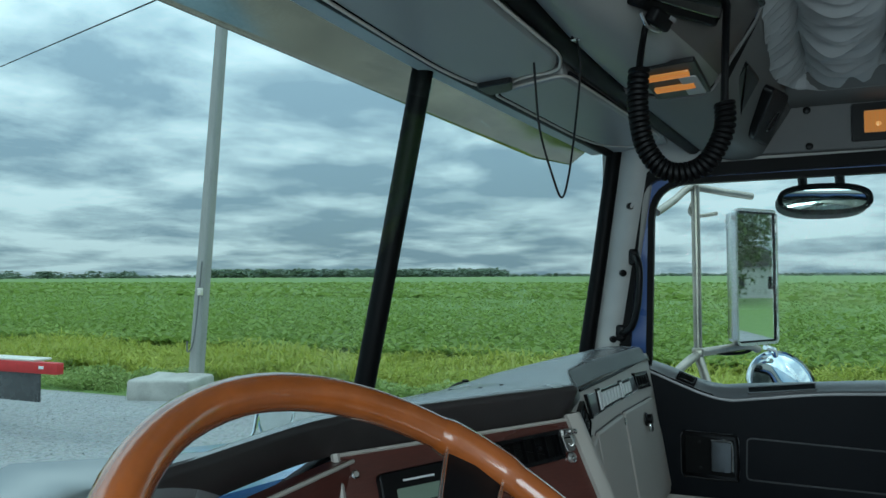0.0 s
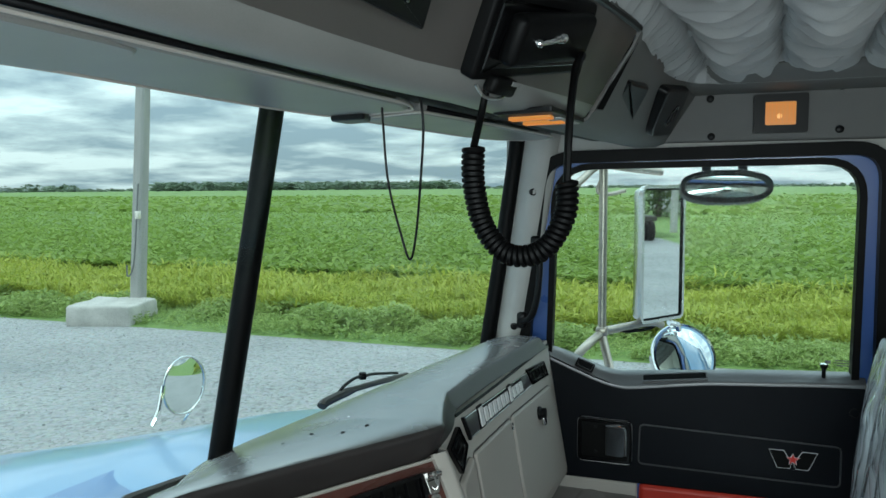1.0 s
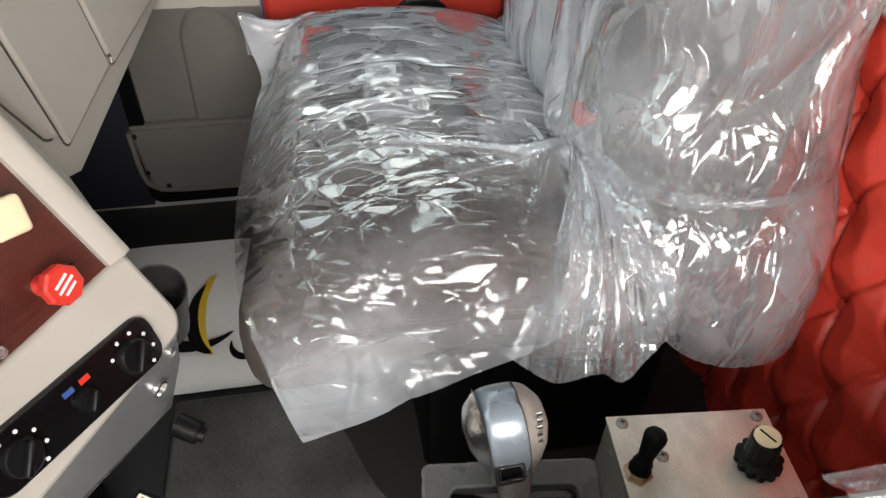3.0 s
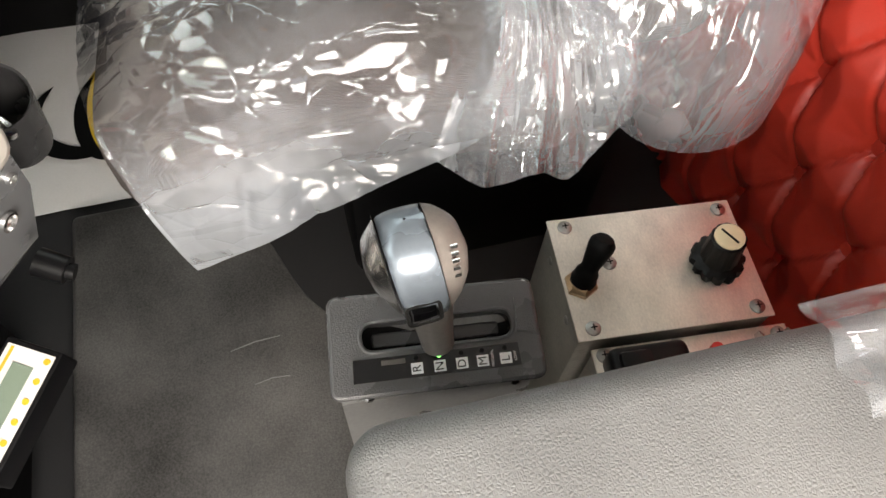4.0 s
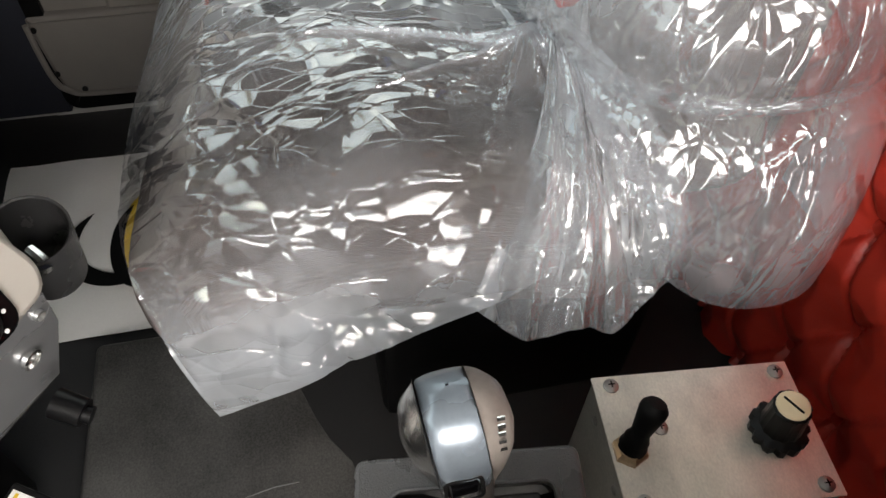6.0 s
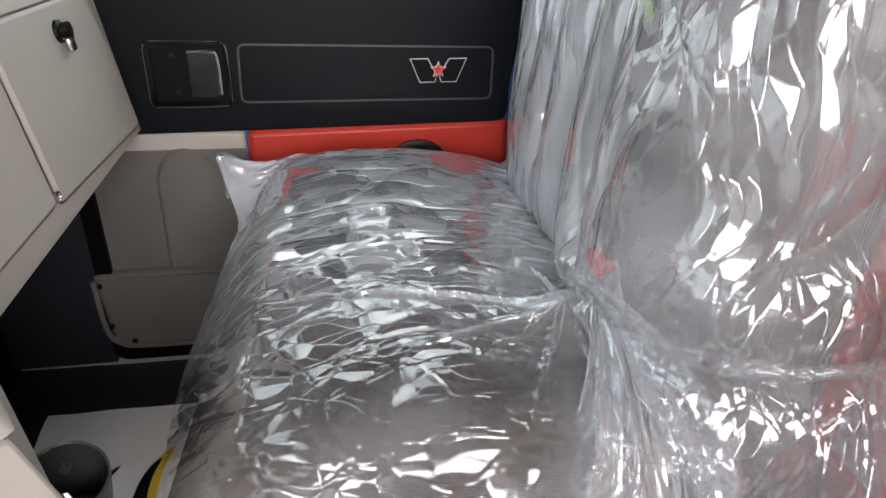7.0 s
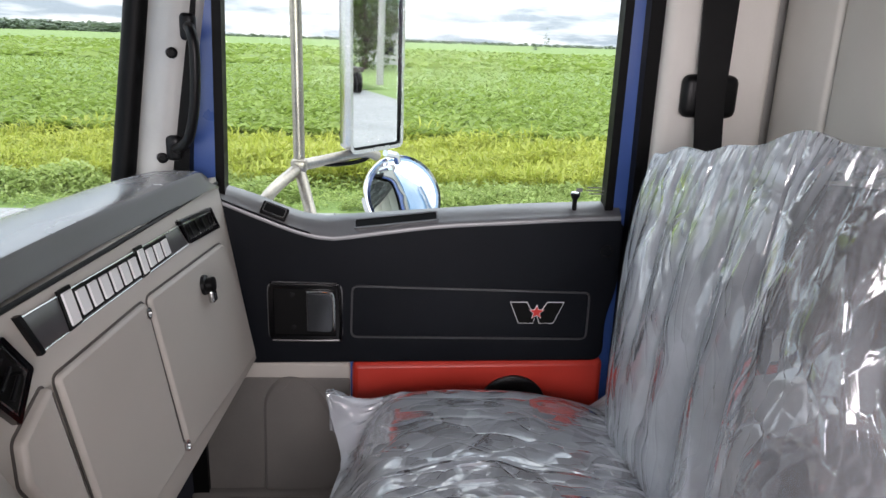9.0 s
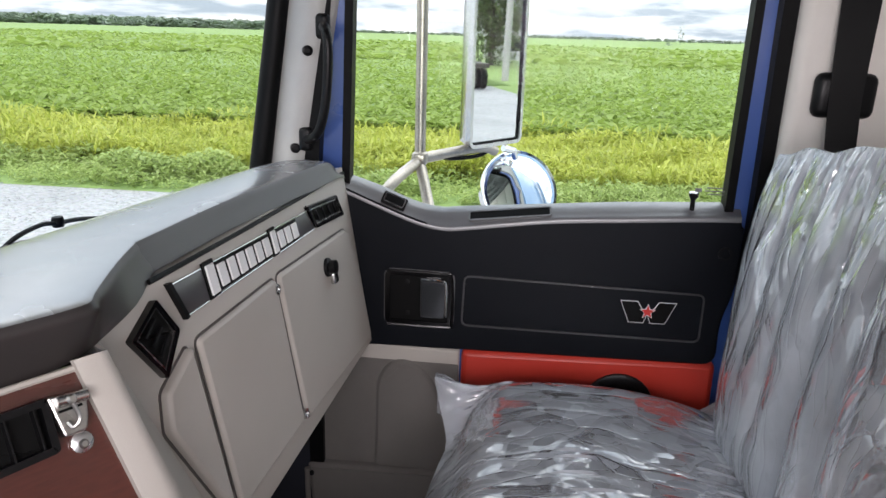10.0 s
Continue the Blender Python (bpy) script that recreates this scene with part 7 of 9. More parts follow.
# ---- gear selector ----
gs = thing("gear_selector", (0.935, -0.125, 1.45), "black push-button gear selector tower with lettered positions", "gear selector")
bm = B()
prism(bm, [(0.905, -0.038, 1.823), (0.975, -0.045, 1.843), (0.96, -0.21, 1.846), (0.893, -0.205, 1.823)], (0.0, 0.0, -0.378))
part("tower", bm, mat("grey_steel_tower", (0.23, 0.228, 0.22), 0.3, metal=0.5, var=0.25, scale=14, bump=0.1), gs, smooth=False)
p_a, p_b, p_c, p_d = V((0.981, -0.045, 1.868)), V((0.961, -0.213, 1.868)), V((0.884, -0.207, 1.848)), V((0.902, -0.036, 1.848))
SP = axes(p_b - p_a, p_a - p_d, (p_a + p_b + p_c + p_d) / 4)
if (SP.to_3x3() @ V((0, 0, 1))).z < 0:
    SP = SP @ Matrix.Diagonal((1, 1, -1, 1))
bm = B()
outl = rounded([(-0.085, 0.04), (0.085, 0.04), (0.087, -0.04), (-0.087, -0.04)], 0.006, 4)
slotl = rounded([(-0.062, 0.018), (0.066, 0.018), (0.066, -0.006), (-0.062, -0.006)], 0.011, 4)
ring_slab(bm, slotl, outl, SP, -0.026, 0.004)
part("bezel", bm, M_BEZEL, gs, angle=30)
bm = B()
tube(bm, [SP @ V((p.x, p.y, 0.0005)) for p in outl] + [SP @ V((outl[0].x, outl[0].y, 0.0005))], 0.0036, 8)
tube(bm, [SP @ V((p.x, p.y, 0.0025)) for p in offset(slotl, 0.0012)] + [SP @ V((offset(slotl, 0.0012)[0].x, offset(slotl, 0.0012)[0].y, 0.0025))], 0.0022, 8)
part("bezel_lip", bm, M_BEZEL, gs, "rounded lip of the bezel")
bm = B()
slab(bm, rounded([(-0.054, 0.012), (0.058, 0.012), (0.058, -0.001), (-0.054, -0.001)], 0.004, 3), SP, -0.027, -0.018, 0.002)
part("slot_slide", bm, M_BEZEL, gs, "dull black slide in the slot")
bm = B()
slab(bm, offset(slotl, 0.004), SP, -0.03, -0.0225)
part("slot_floor", bm, M_INKBLACK, gs)
bm = B()
slab(bm, [(-0.07, -0.012), (0.068, -0.012), (0.069, -0.031), (-0.071, -0.031)], SP, 0.003, 0.0052)
part("display_strip", bm, M_GLOSSBLACK, gs, "gloss black position strip")
for u, ch in ((-0.018, "R"), (0.001, "N"), (0.0195, "D"), (0.037, "M"), (0.0565, "L")):
    bm = B()
    box(bm, (u, -0.024, 0.0055), (0.0098, 0.0092, 0.0008), m=SP)
    part("letter_tile", bm, M_INK, gs, "white letter tile")
    letters("letter", ch, 0.0098, SP @ Matrix.Translation((u, -0.0243, 0.0062)) @ pose(0, 0, 0, 0, 0, 90), M_INKBLACK, gs)
    bm = B()
    lathe(bm, [(0.002, 0.005), (0.002, 0.0062), (0, 0.0066)], 10, SP @ Matrix.Translation((u, -0.0155, 0)))
    part("indicator", bm, M_GREEN if ch == "N" else M_INKBLACK, gs, "lit green indicator" if ch == "N" else "")
for u, ch in ((0.0452, "MANUAL"), (0.0645, "LOW")):
    letters("letter", ch, 0.0034, SP @ Matrix.Translation((u, -0.023, 0.006)) @ pose(0, 0, 0, 0, 0, 90), M_INK, gs)
bm = B()
box(bm, (-0.037, -0.0165, 0.0055), (0.02, 0.004, 0.0008), m=SP)
part("label_bar", bm, M_TAUPE, gs)
bm = B()
box(bm, (0.075, 0.012, 0.0045), (0.009, 0.03, 0.0012), m=SP)
part("label_plate", bm, M_BEZEL, gs)
for u in (-0.06, 0.065):
    bm = B()
    lathe(bm, [(0.005, -0.002), (0.005, 0.0015), (0.003, 0.003), (0, 0.003)], 12, Matrix.Translation(SP @ V((u, -0.042, -0.012))) @ pose(0, 0, 0, 0, -90, 0))
    part("side_screw", bm, M_WORNCHROME, gs)
sk = thing("shift_knob", (0.93, -0.118, 1.87), "chrome and grey shift lever knob with a side button", "shift knob")
bm = B()
ax0, ax1 = V((0.925, -0.126, 1.862)), V((0.964, -0.116, 1.980))
tube(bm, [ax0, ax0.lerp(ax1, 0.2), ax0.lerp(ax1, 0.5)], [0.0135, 0.0155, 0.02], 16)
part("stalk", bm, M_GRIP, sk, "worn grey-brown stalk")
KN = axes((0, -1, 0), (1, 0, 0.5), ax0.lerp(ax1, 0.38))
zax = (ax1 - ax0).normalized()
KN = Matrix(((0.0, 0, zax.x, 0), (0, 0, zax.y, 0), (0, 0, zax.z, 0), (0, 0, 0, 1)))
xk = V((0, -1, 0)) - zax * V((0, -1, 0)).dot(zax)
xk.normalize()
yk = zax.cross(xk)
o = ax0.lerp(ax1, 0.36)
KN = Matrix(((xk.x, yk.x, zax.x, o.x), (xk.y, yk.y, zax.y, o.y), (xk.z, yk.z, zax.z, o.z), (0, 0, 0, 1)))


def knob_half(u0, u1, shrink=0.0):
    b = B()
    prof = [(0.0, 0.014, 0.014), (0.012, 0.02, 0.019), (0.028, 0.030, 0.027), (0.045, 0.0365, 0.032), (0.062, 0.0385, 0.034), (0.077, 0.036, 0.031), (0.089, 0.028, 0.023), (0.095, 0.014, 0.011), (0.0965, 0.001, 0.001)]
    rws = []
    for h, a, c in prof:
        r = []
        for i in range(32):
            t = 2 * math.pi * i / 32
            x = a * math.copysign(abs(math.cos(t)) ** 0.75, math.cos(t))
            y = c * math.copysign(abs(math.sin(t)) ** 0.85, math.sin(t))
            x = max(u0, min(u1, x)) * (1 - shrink)
            r.append(KN @ V((x - 0.006 * (h / 0.1), y * (1 - shrink), h)))
        rws.append(r)
    sheet(b, rws, closed=True)
    return b


part("chrome_side", knob_half(-1, -0.022), M_WORNCHROME, sk, "chrome side of the knob", angle=60)
part("blue_side", knob_half(-0.0205, 0.014), mat("pale_metal", (0.2, 0.235, 0.27), 0.27, metal=0.5, bump=0.02), sk, "pale metallic band", angle=60)
part("grey_side", knob_half(0.0145, 1), M_GRIP, sk, "worn grey grip side", angle=60)
bm = B()
box(bm, (-0.008, 0.0, 0.0), (0.022, 0.006, 0.018), 0.003, 3, m=KN @ Matrix.Translation((0.0, -0.026, 0.028)))
part("button", bm, M_GLOSSBLACK, sk, "black shift button")
bm = B()
oo = rounded([(-0.014, -0.011), (0.014, -0.011), (0.014, 0.012), (-0.014, 0.012)], 0.006, 3)
ring_slab(bm, offset(oo, -0.003), oo, KN @ Matrix.Translation((-0.008, -0.026, 0.028)) @ pose(0, 0, 0, 90, 0, 0), -0.002, 0.004)
part("button_rim", bm, M_WORNCHROME, sk)
for i in range(5):
    bm = B()
    box(bm, (0.017, -0.012 + 0.0, 0.0), (0.005, 0.0012, 0.003), m=KN @ Matrix.Translation((0.004, -0.019 + 0.0005 * i, 0.088 - 0.0075 * i)))
    part("maker_mark", bm, M_WORNCHROME, sk)

# ---- steel control boxes ----
def control_box(name, x0, x1, y0, y1, z, label, holes):
    th = thing(name, ((x0 + x1) / 2, (y0 + y1) / 2, 1.45), label, "control box")
    b = B()
    box(b, ((x0 + x1) / 2, (y0 + y1) / 2, (1.45 + z - 0.003) / 2), (x1 - x0 - 0.003, y1 - y0 - 0.003, z - 0.003 - 1.45), 0.003, 2)
    part("case", b, M_CASESHADE, th, "steel case, toned darker for its shaded sides")
    for q in (0.25, 0.75):
        b = B()
        lathe(b, [(0.005, 0), (0.0048, 0.002), (0.003, 0.0034), (0, 0.0036)], 12, Matrix.Translation((x0 + (x1 - x0) * q, y1 - 0.0025, z - 0.025)) @ pose(0, 0, 0, -90, 0, 0))
        part("side_screw", b, M_NICKEL, th, "small side screw")
    b = B()
    box(b, ((x0 + x1) / 2, (y0 + y1) / 2, z - 0.0015), (x1 - x0, y1 - y0, 0.003), 0.0012, 2)
    part("lid", b, M_STEEL, th, "scratched brushed steel lid")
    for x, y in holes:
        b = B()
        lathe(b, [(0.0075, z), (0.0072, z + 0.002), (0.004, z + 0.0042), (0, z + 0.0045)], 14, Matrix.Translation((x, y, 0)))
        s2 = part("screw", b, M_NICKEL, th, "domed steel screw")
        b = B()
        box(b, (x, y, z + 0.0042), (0.0065, 0.0012, 0.0012))
        box(b, (x, y, z + 0.0042), (0.0012, 0.0065, 0.0012))
        part("screw_slot", b, M_INKBLACK, s2)
    th.rotation_euler = (0, 0, radians(-5.6))
    return th


b1x = control_box("control_box", 0.908, 1.042, -0.463, -0.267, 1.803, "brushed steel control box with a toggle and a dial", [(1.031, -0.284), (1.031, -0.448), (0.919, -0.284), (0.919, -0.448), (0.985, -0.318)])
part("toggle_nut", lathe(B(), [(0.0165, 1.803), (0.0165, 1.808), (0.013, 1.811), (0.0125, 1.813)], 6, Matrix.Translation((0.966, -0.284, 0))), mat("brass_nut", (0.6, 0.42, 0.26), 0.3, metal=1.0), b1x, "brass hexagon nut", smooth=False)
bm = B()
d = (V((0.984, -0.301, 1.86)) - V((0.966, -0.284, 1.81)))
TGM = look((0.966, -0.284, 1.808), V((0.966, -0.284, 1.808)) - d)
lathe(bm, [(0.0125, 0), (0.013, 0.006), (0.0112, 0.010), (0.0118, 0.013), (0.0098, 0.017), (0.0088, 0.021), (0.0100, 0.028), (0.0128, 0.045), (0.0126, 0.050), (0.009, 0.055), (0, 0.0565)], 20, TGM)
part("toggle", bm, M_RUBBER, b1x, "black rubber toggle boot")
bm = B()
DM = Matrix.Translation((0.971, -0.424, 1.803)) @ pose(0, 0, 0, -6, 0, 0)
N3 = 36
prof = [(0.026, 0), (0.026, 0.012), (0.022, 0.014), (0.0185, 0.016), (0.0165, 0.05), (0.0145, 0.052)]
rws = []
for r, h in prof:
    rws.append([DM @ V((r * (1 - (0.13 if i % 3 == 0 and h < 0.013 else 0.05 if i % 3 == 0 else 0)) * math.cos(2 * math.pi * i / N3), r * (1 - (0.13 if i % 3 == 0 and h < 0.013 else 0.05 if i % 3 == 0 else 0)) * math.sin(2 * math.pi * i / N3), h)) for i in range(N3)])
sheet(bm, rws, closed=True)
dl = part("dial", bm, M_BLACK, b1x, "black ribbed dial", angle=25)
bm = B()
lathe(bm, [(0.0142, 0.048), (0.0142, 0.0525), (0.012, 0.0535), (0, 0.0535)], 24, DM)
part("dial_cap", bm, M_BONE, dl, "worn cream dial cap")
bm = B()
box(bm, (0, 0, 0.0539), (0.02, 0.002, 0.0006), m=DM @ pose(0, 0, 0, 0, 0, 30))
part("pointer", bm, M_INKBLACK, dl)
b2x = control_box("control_box", 0.775, 0.903, -0.463, -0.267, 1.79, "brushed steel control box with a socket and a guarded switch", [(0.895, -0.278), (0.895, -0.35), (0.893, -0.452)])
bm = B()
box(bm, (0.862, -0.31, 1.805), (0.06, 0.075, 0.035), 0.008, 3)
box(bm, (0.862, -0.295, 1.822), (0.045, 0.03, 0.012), 0.004, 2)
part("socket_cover", bm, M_BLACK, b2x, "black plug cover")
bm = B()
lathe(bm, [(0.016, 0), (0.016, 0.02), (0.012, 0.028), (0, 0.03)], 18, Matrix.Translation((0.867, -0.405, 1.79)))
part("push_button", bm, M_RUBBER, b2x, "black rubber push button")
bm = B()
lathe(bm, [(0.006, 0), (0.006, 0.008), (0, 0.01)], 14, Matrix.Translation((0.885, -0.385, 1.79)))
part("red_lamp", bm, M_KNOBRED, b2x, "small red lamp")
for y in (-0.43, -0.46):
    bm = B()
    prism(bm, [(0.895, y, 1.79), (0.895, y, 1.80), (0.86, y, 1.825), (0.84, y, 1.82), (0.84, y, 1.79)], (0, 0.002, 0))
    part("switch_guard", bm, M_WORNCHROME, b2x, "bright steel switch guard", smooth=False)
bm = B()
tube(bm, [(0.868, -0.452, 1.80), (0.875, -0.438, 1.825)], [0.005, 0.006], 10)
part("guarded_switch", bm, M_BLACK, b2x)

# ---- driver seat ----
ds = thing("driver_seat", (0.55, -0.35, DOWN), "grey leather driver seat with a padded armrest", "seat")
bm = B()
box(bm, (0, 0, 0), (0.17, 0.60, 0.115), 0.03, 6, m=Matrix.Translation((0.744, -0.335, 1.96)) @ pose(0, 0, 0, 0, 0, -1))
part("armrest", bm, M_LEATHER, ds, "grained grey leather armrest", angle=80)
bm = B()
box(bm, (0.45, -0.2, 1.85), (0.4, 0.5, 0.14), 0.05, 4)
part("cushion", bm, M_LEATHER, ds, angle=80)
bm = B()
box(bm, (0.46, -0.52, 2.2), (0.48, 0.14, 0.75), 0.06, 4)
part("backrest", bm, M_LEATHER, ds, angle=80)
bm = B()
box(bm, (0.46, -0.25, 1.6), (0.38, 0.45, 0.38), 0.02)
part("pedestal", bm, M_RUBBER, ds)
rows = []
for j in range(24):
    rows.append([(0.76 + 0.075 * i / 23, -0.33 - 0.12 * j / 23, 2.028 + 0.006 * math.sin(i * 0.5)) for i in range(24)])
bm = film_skin(rows, 0.6, 41.0)
part("film_scrap", bm, M_FILM, ds, "scrap of clear film")

# ---- outdoors ----
def ground_material():
    m = bpy.data.materials.new("gravel_yard")
    m.use_nodes = True
    n, l = m.node_tree.nodes, m.node_tree.links
    p = n["Principled BSDF"]
    tc = n.new("ShaderNodeTexCoord")
    big, mid, sm = n.new("ShaderNodeTexNoise"), n.new("ShaderNodeTexNoise"), n.new("ShaderNodeTexVoronoi")
    big.inputs["Scale"].default_value, big.inputs["Detail"].default_value = 0.5, 6
    mid.inputs["Scale"].default_value, mid.inputs["Detail"].default_value = 9, 6
    sm.inputs["Scale"].default_value = 22
    for t in (big, mid, sm):
        l.new(tc.outputs["Object"], t.inputs["Vector"])
    mx = n.new("ShaderNodeMix")
    mx.data_type = "RGBA"
    mx.inputs["A"].default_value = (0.175, 0.177, 0.178, 1)
    mx.inputs["B"].default_value = (0.29, 0.289, 0.284, 1)
    l.new(big.outputs["Fac"], mx.inputs["Factor"])
    m2 = n.new("ShaderNodeMix")
    m2.data_type, m2.blend_type = "RGBA", "OVERLAY"
    m2.inputs["Factor"].default_value = 0.4
    l.new(mx.outputs["Result"], m2.inputs["A"])
    l.new(sm.outputs["Color"], m2.inputs["B"])
    hs = n.new("ShaderNodeHueSaturation")
    hs.inputs["Saturation"].default_value = 0.15
    l.new(m2.outputs["Result"], hs.inputs["Color"])
    l.new(hs.outputs[0], p.inputs["Base Color"])
    p.inputs["Roughness"].default_value = 0.95
    bp = n.new("ShaderNodeBump")
    bp.inputs["Strength"].default_value, bp.inputs["Distance"].default_value = 0.5, 0.012
    l.new(sm.outputs["Distance"], bp.inputs["Height"])
    l.new(bp.outputs[0], p.inputs["Normal"])
    return m


def leaf_material(name, a, b, rough=0.55):
    m = bpy.data.materials.new(name)
    m.use_nodes = True
    n, l = m.node_tree.nodes, m.node_tree.links
    p = n["Principled BSDF"]
    ge = n.new("ShaderNodeNewGeometry")
    tc = n.new("ShaderNodeTexCoord")
    no = n.new("ShaderNodeTexNoise")
    no.inputs["Scale"].default_value, no.inputs["Detail"].default_value = 0.35, 4
    l.new(tc.outputs["Object"], no.inputs["Vector"])
    ad = n.new("ShaderNodeMath")
    ad.operation = "MULTIPLY_ADD"
    ad.inputs[1].default_value = 0.6
    l.new(ge.outputs["Random Per Island"], ad.inputs[0])
    sb = n.new("ShaderNodeMath")
    sb.operation = "MULTIPLY_ADD"
    sb.inputs[1].default_value, sb.inputs[2].default_value = 0.9, -0.25
    l.new(no.outputs["Fac"], sb.inputs[0])
    l.new(sb.outputs[0], ad.inputs[2])
    mx = n.new("ShaderNodeMix")
    mx.data_type = "RGBA"
    mx.inputs["A"].default_value, mx.inputs["B"].default_value = a + (1,), b + (1,)
    l.new(ad.outputs[0], mx.inputs["Factor"])
    l.new(mx.outputs["Result"], p.inputs["Base Color"])
    p.inputs["Roughness"].default_value = rough
    tl = n.new("ShaderNodeBsdfTranslucent")
    l.new(mx.outputs["Result"], tl.inputs["Color"])
    ms = n.new("ShaderNodeMixShader")
    ms.inputs[0].default_value = 0.45
    l.new(p.outputs[0], ms.inputs[1])
    l.new(tl.outputs[0], ms.inputs[2])
    l.new(ms.outputs[0], n["Material Output"].inputs[0])
    return m


def field_material():
    m = bpy.data.materials.new("far_crop")
    m.use_nodes = True
    n, l = m.node_tree.nodes, m.node_tree.links
    p = n["Principled BSDF"]
    tc = n.new("ShaderNodeTexCoord")
    mp = n.new("ShaderNodeMapping")
    mp.inputs["Scale"].default_value = (1.0, 0.35, 1.0)
    l.new(tc.outputs["Object"], mp.inputs[0])
    big, mid = n.new("ShaderNodeTexNoise"), n.new("ShaderNodeTexNoise")
    big.inputs["Scale"].default_value, big.inputs["Detail"].default_value = 0.03, 8
    mid.inputs["Scale"].default_value, mid.inputs["Detail"].default_value = 1.7, 8
    l.new(mp.outputs[0], big.inputs["Vector"])
    l.new(tc.outputs["Object"], mid.inputs["Vector"])
    ad = n.new("ShaderNodeMath")
    ad.operation = "ADD"
    l.new(big.outputs["Fac"], ad.inputs[0])
    l.new(mid.outputs["Fac"], ad.inputs[1])
    mr = n.new("ShaderNodeMapRange")
    mr.inputs["From Min"].default_value, mr.inputs["From Max"].default_value = 0.75, 1.25
    l.new(ad.outputs[0], mr.inputs["Value"])
    mx = n.new("ShaderNodeMix")
    mx.data_type = "RGBA"
    mx.inputs["A"].default_value, mx.inputs["B"].default_value = (0.125, 0.2, 0.045, 1), (0.16, 0.24, 0.06, 1)
    l.new(mr.outputs[0], mx.inputs["Factor"])
    l.new(mx.outputs["Result"], p.inputs["Base Color"])
    p.inputs["Roughness"].default_value = 0.8
    bp = n.new("ShaderNodeBump")
    bp.inputs["Strength"].default_value, bp.inputs["Distance"].default_value = 0.6, 0.3
    l.new(mid.outputs["Fac"], bp.inputs["Height"])
    l.new(bp.outputs[0], p.inputs["Normal"])
    return m


M_GRAVEL = ground_material()
M_FIELD = field_material()
M_CROP = leaf_material("crop_leaves", (0.168, 0.25, 0.042), (0.305, 0.405, 0.093))
M_WEED = leaf_material("weed_leaves", (0.28, 0.35, 0.05), (0.55, 0.56, 0.12))
M_SAGE = leaf_material("grey_green_weeds", (0.23, 0.33, 0.09), (0.44, 0.52, 0.18))
# far leaves lightened so that their colour carries the haze of distance
M_TREE = leaf_material("hazed_far_leaves", (0.17, 0.225, 0.16), (0.25, 0.31, 0.22))

bm = B()
box(bm, (0, 0, -0.25), (4000, 4000, 0.5))
solid("ground", bm, M_GRAVEL, "grey gravel yard beside a field", "ground", "structure", smooth=False, base=(0, 0, -0.5))
# earth under the verge and the far crop canopy
rows = []
for j in range(61):
    y = -1500 + 50 * j
    rows.append([(11.3 + 0.25 * noise.noise((y * 0.4, 0, 0)), y, 0.004), (13, y, 0.06), (16.5, y, 0.1), (19, y, 0.2), (30, y, 0.33), (90, y, 0.42), (1900, y, 0.42)])
bm = B()
sheet(bm, rows)
solid("field", bm, M_FIELD, "green crop field reaching to the horizon", "field", "structure", base=(11, 0, 0))


def leaves(name, n, place, size, material, label, category, seed, blades=5, upright=0.6, width=0.35):
    """Many small plants, each a few bent leaves, as one mesh."""
    rg = np.random.default_rng(seed)
    X, Y, H = place(rg, n)
    k = len(X)
    az = rg.uniform(0, 2 * np.pi, (k, blades))
    ln = H[:, None] * rg.uniform(0.5, 1.1, (k, blades)) * size
    tilt = np.clip(rg.normal(upright, 0.25, (k, blades)), 0.05, 1.4)
    base = np.stack([np.repeat(X[:, None], blades, 1), np.repeat(Y[:, None], blades, 1), rg.uniform(0.05, 0.75, (k, blades)) * H[:, None]], -1)
    d = np.stack([np.cos(az) * np.cos(tilt), np.sin(az) * np.cos(tilt), np.sin(tilt)], -1)
    side = np.stack([-np.sin(az), np.cos(az), 0 * az], -1) * (ln * width)[..., None] * 0.5
    mid = base + d * (ln * 0.55)[..., None]
    tip = mid + np.stack([np.cos(az) * np.cos(tilt - 0.6), np.sin(az) * np.cos(tilt - 0.6), np.sin(tilt - 0.6)], -1) * (ln * 0.5)[..., None]
    vs = np.stack([base, mid - side, tip, mid + side], 2).reshape(-1, 3)
    m = k * blades
    me = bpy.data.meshes.new(name)
    o = np.array([X.mean(), Y.mean(), 0.0])
    me.vertices.add(m * 4)
    me.vertices.foreach_set("co", (vs - o).astype(np.float32).ravel())
    me.loops.add(m * 4)
    me.loops.foreach_set("vertex_index", np.arange(m * 4, dtype=np.int32))
    me.polygons.add(m)
    me.polygons.foreach_set("loop_start", np.arange(0, m * 4, 4, dtype=np.int32))
    me.polygons.foreach_set("loop_total", np.full(m, 4, dtype=np.int32))
    me.update()
    me.materials.append(material)
    ob = new(name, me)
    ob.location = o
    return tagged(ob, label, category, kind="stuff")


def crop_place(x0, x1, power):
    def place(rg, n):
        u = rg.uniform(0, 1, n) ** power
        x = x0 + (x1 - x0) * u
        y = rg.uniform(-0.55, 1.7, n) * (x + 4)
        z = 0.32 + 0.12 * np.sin(x * 0.3) * np.sin(y * 0.21)
        return x, y, np.full(n, 0.62) + 0.1 * z
    return place


leaves("crop", 42000, crop_place(17.5, 70, 1.6), 0.46, M_CROP, "dense broad-leaved green crop in the field", "crop", 1, blades=6, upright=0.45, width=0.6)
leaves("crop", 20000, crop_place(60, 180, 1.2), 1.5, M_CROP, "dense green crop further out in the field", "crop", 2, blades=3, upright=0.35, width=1.0)


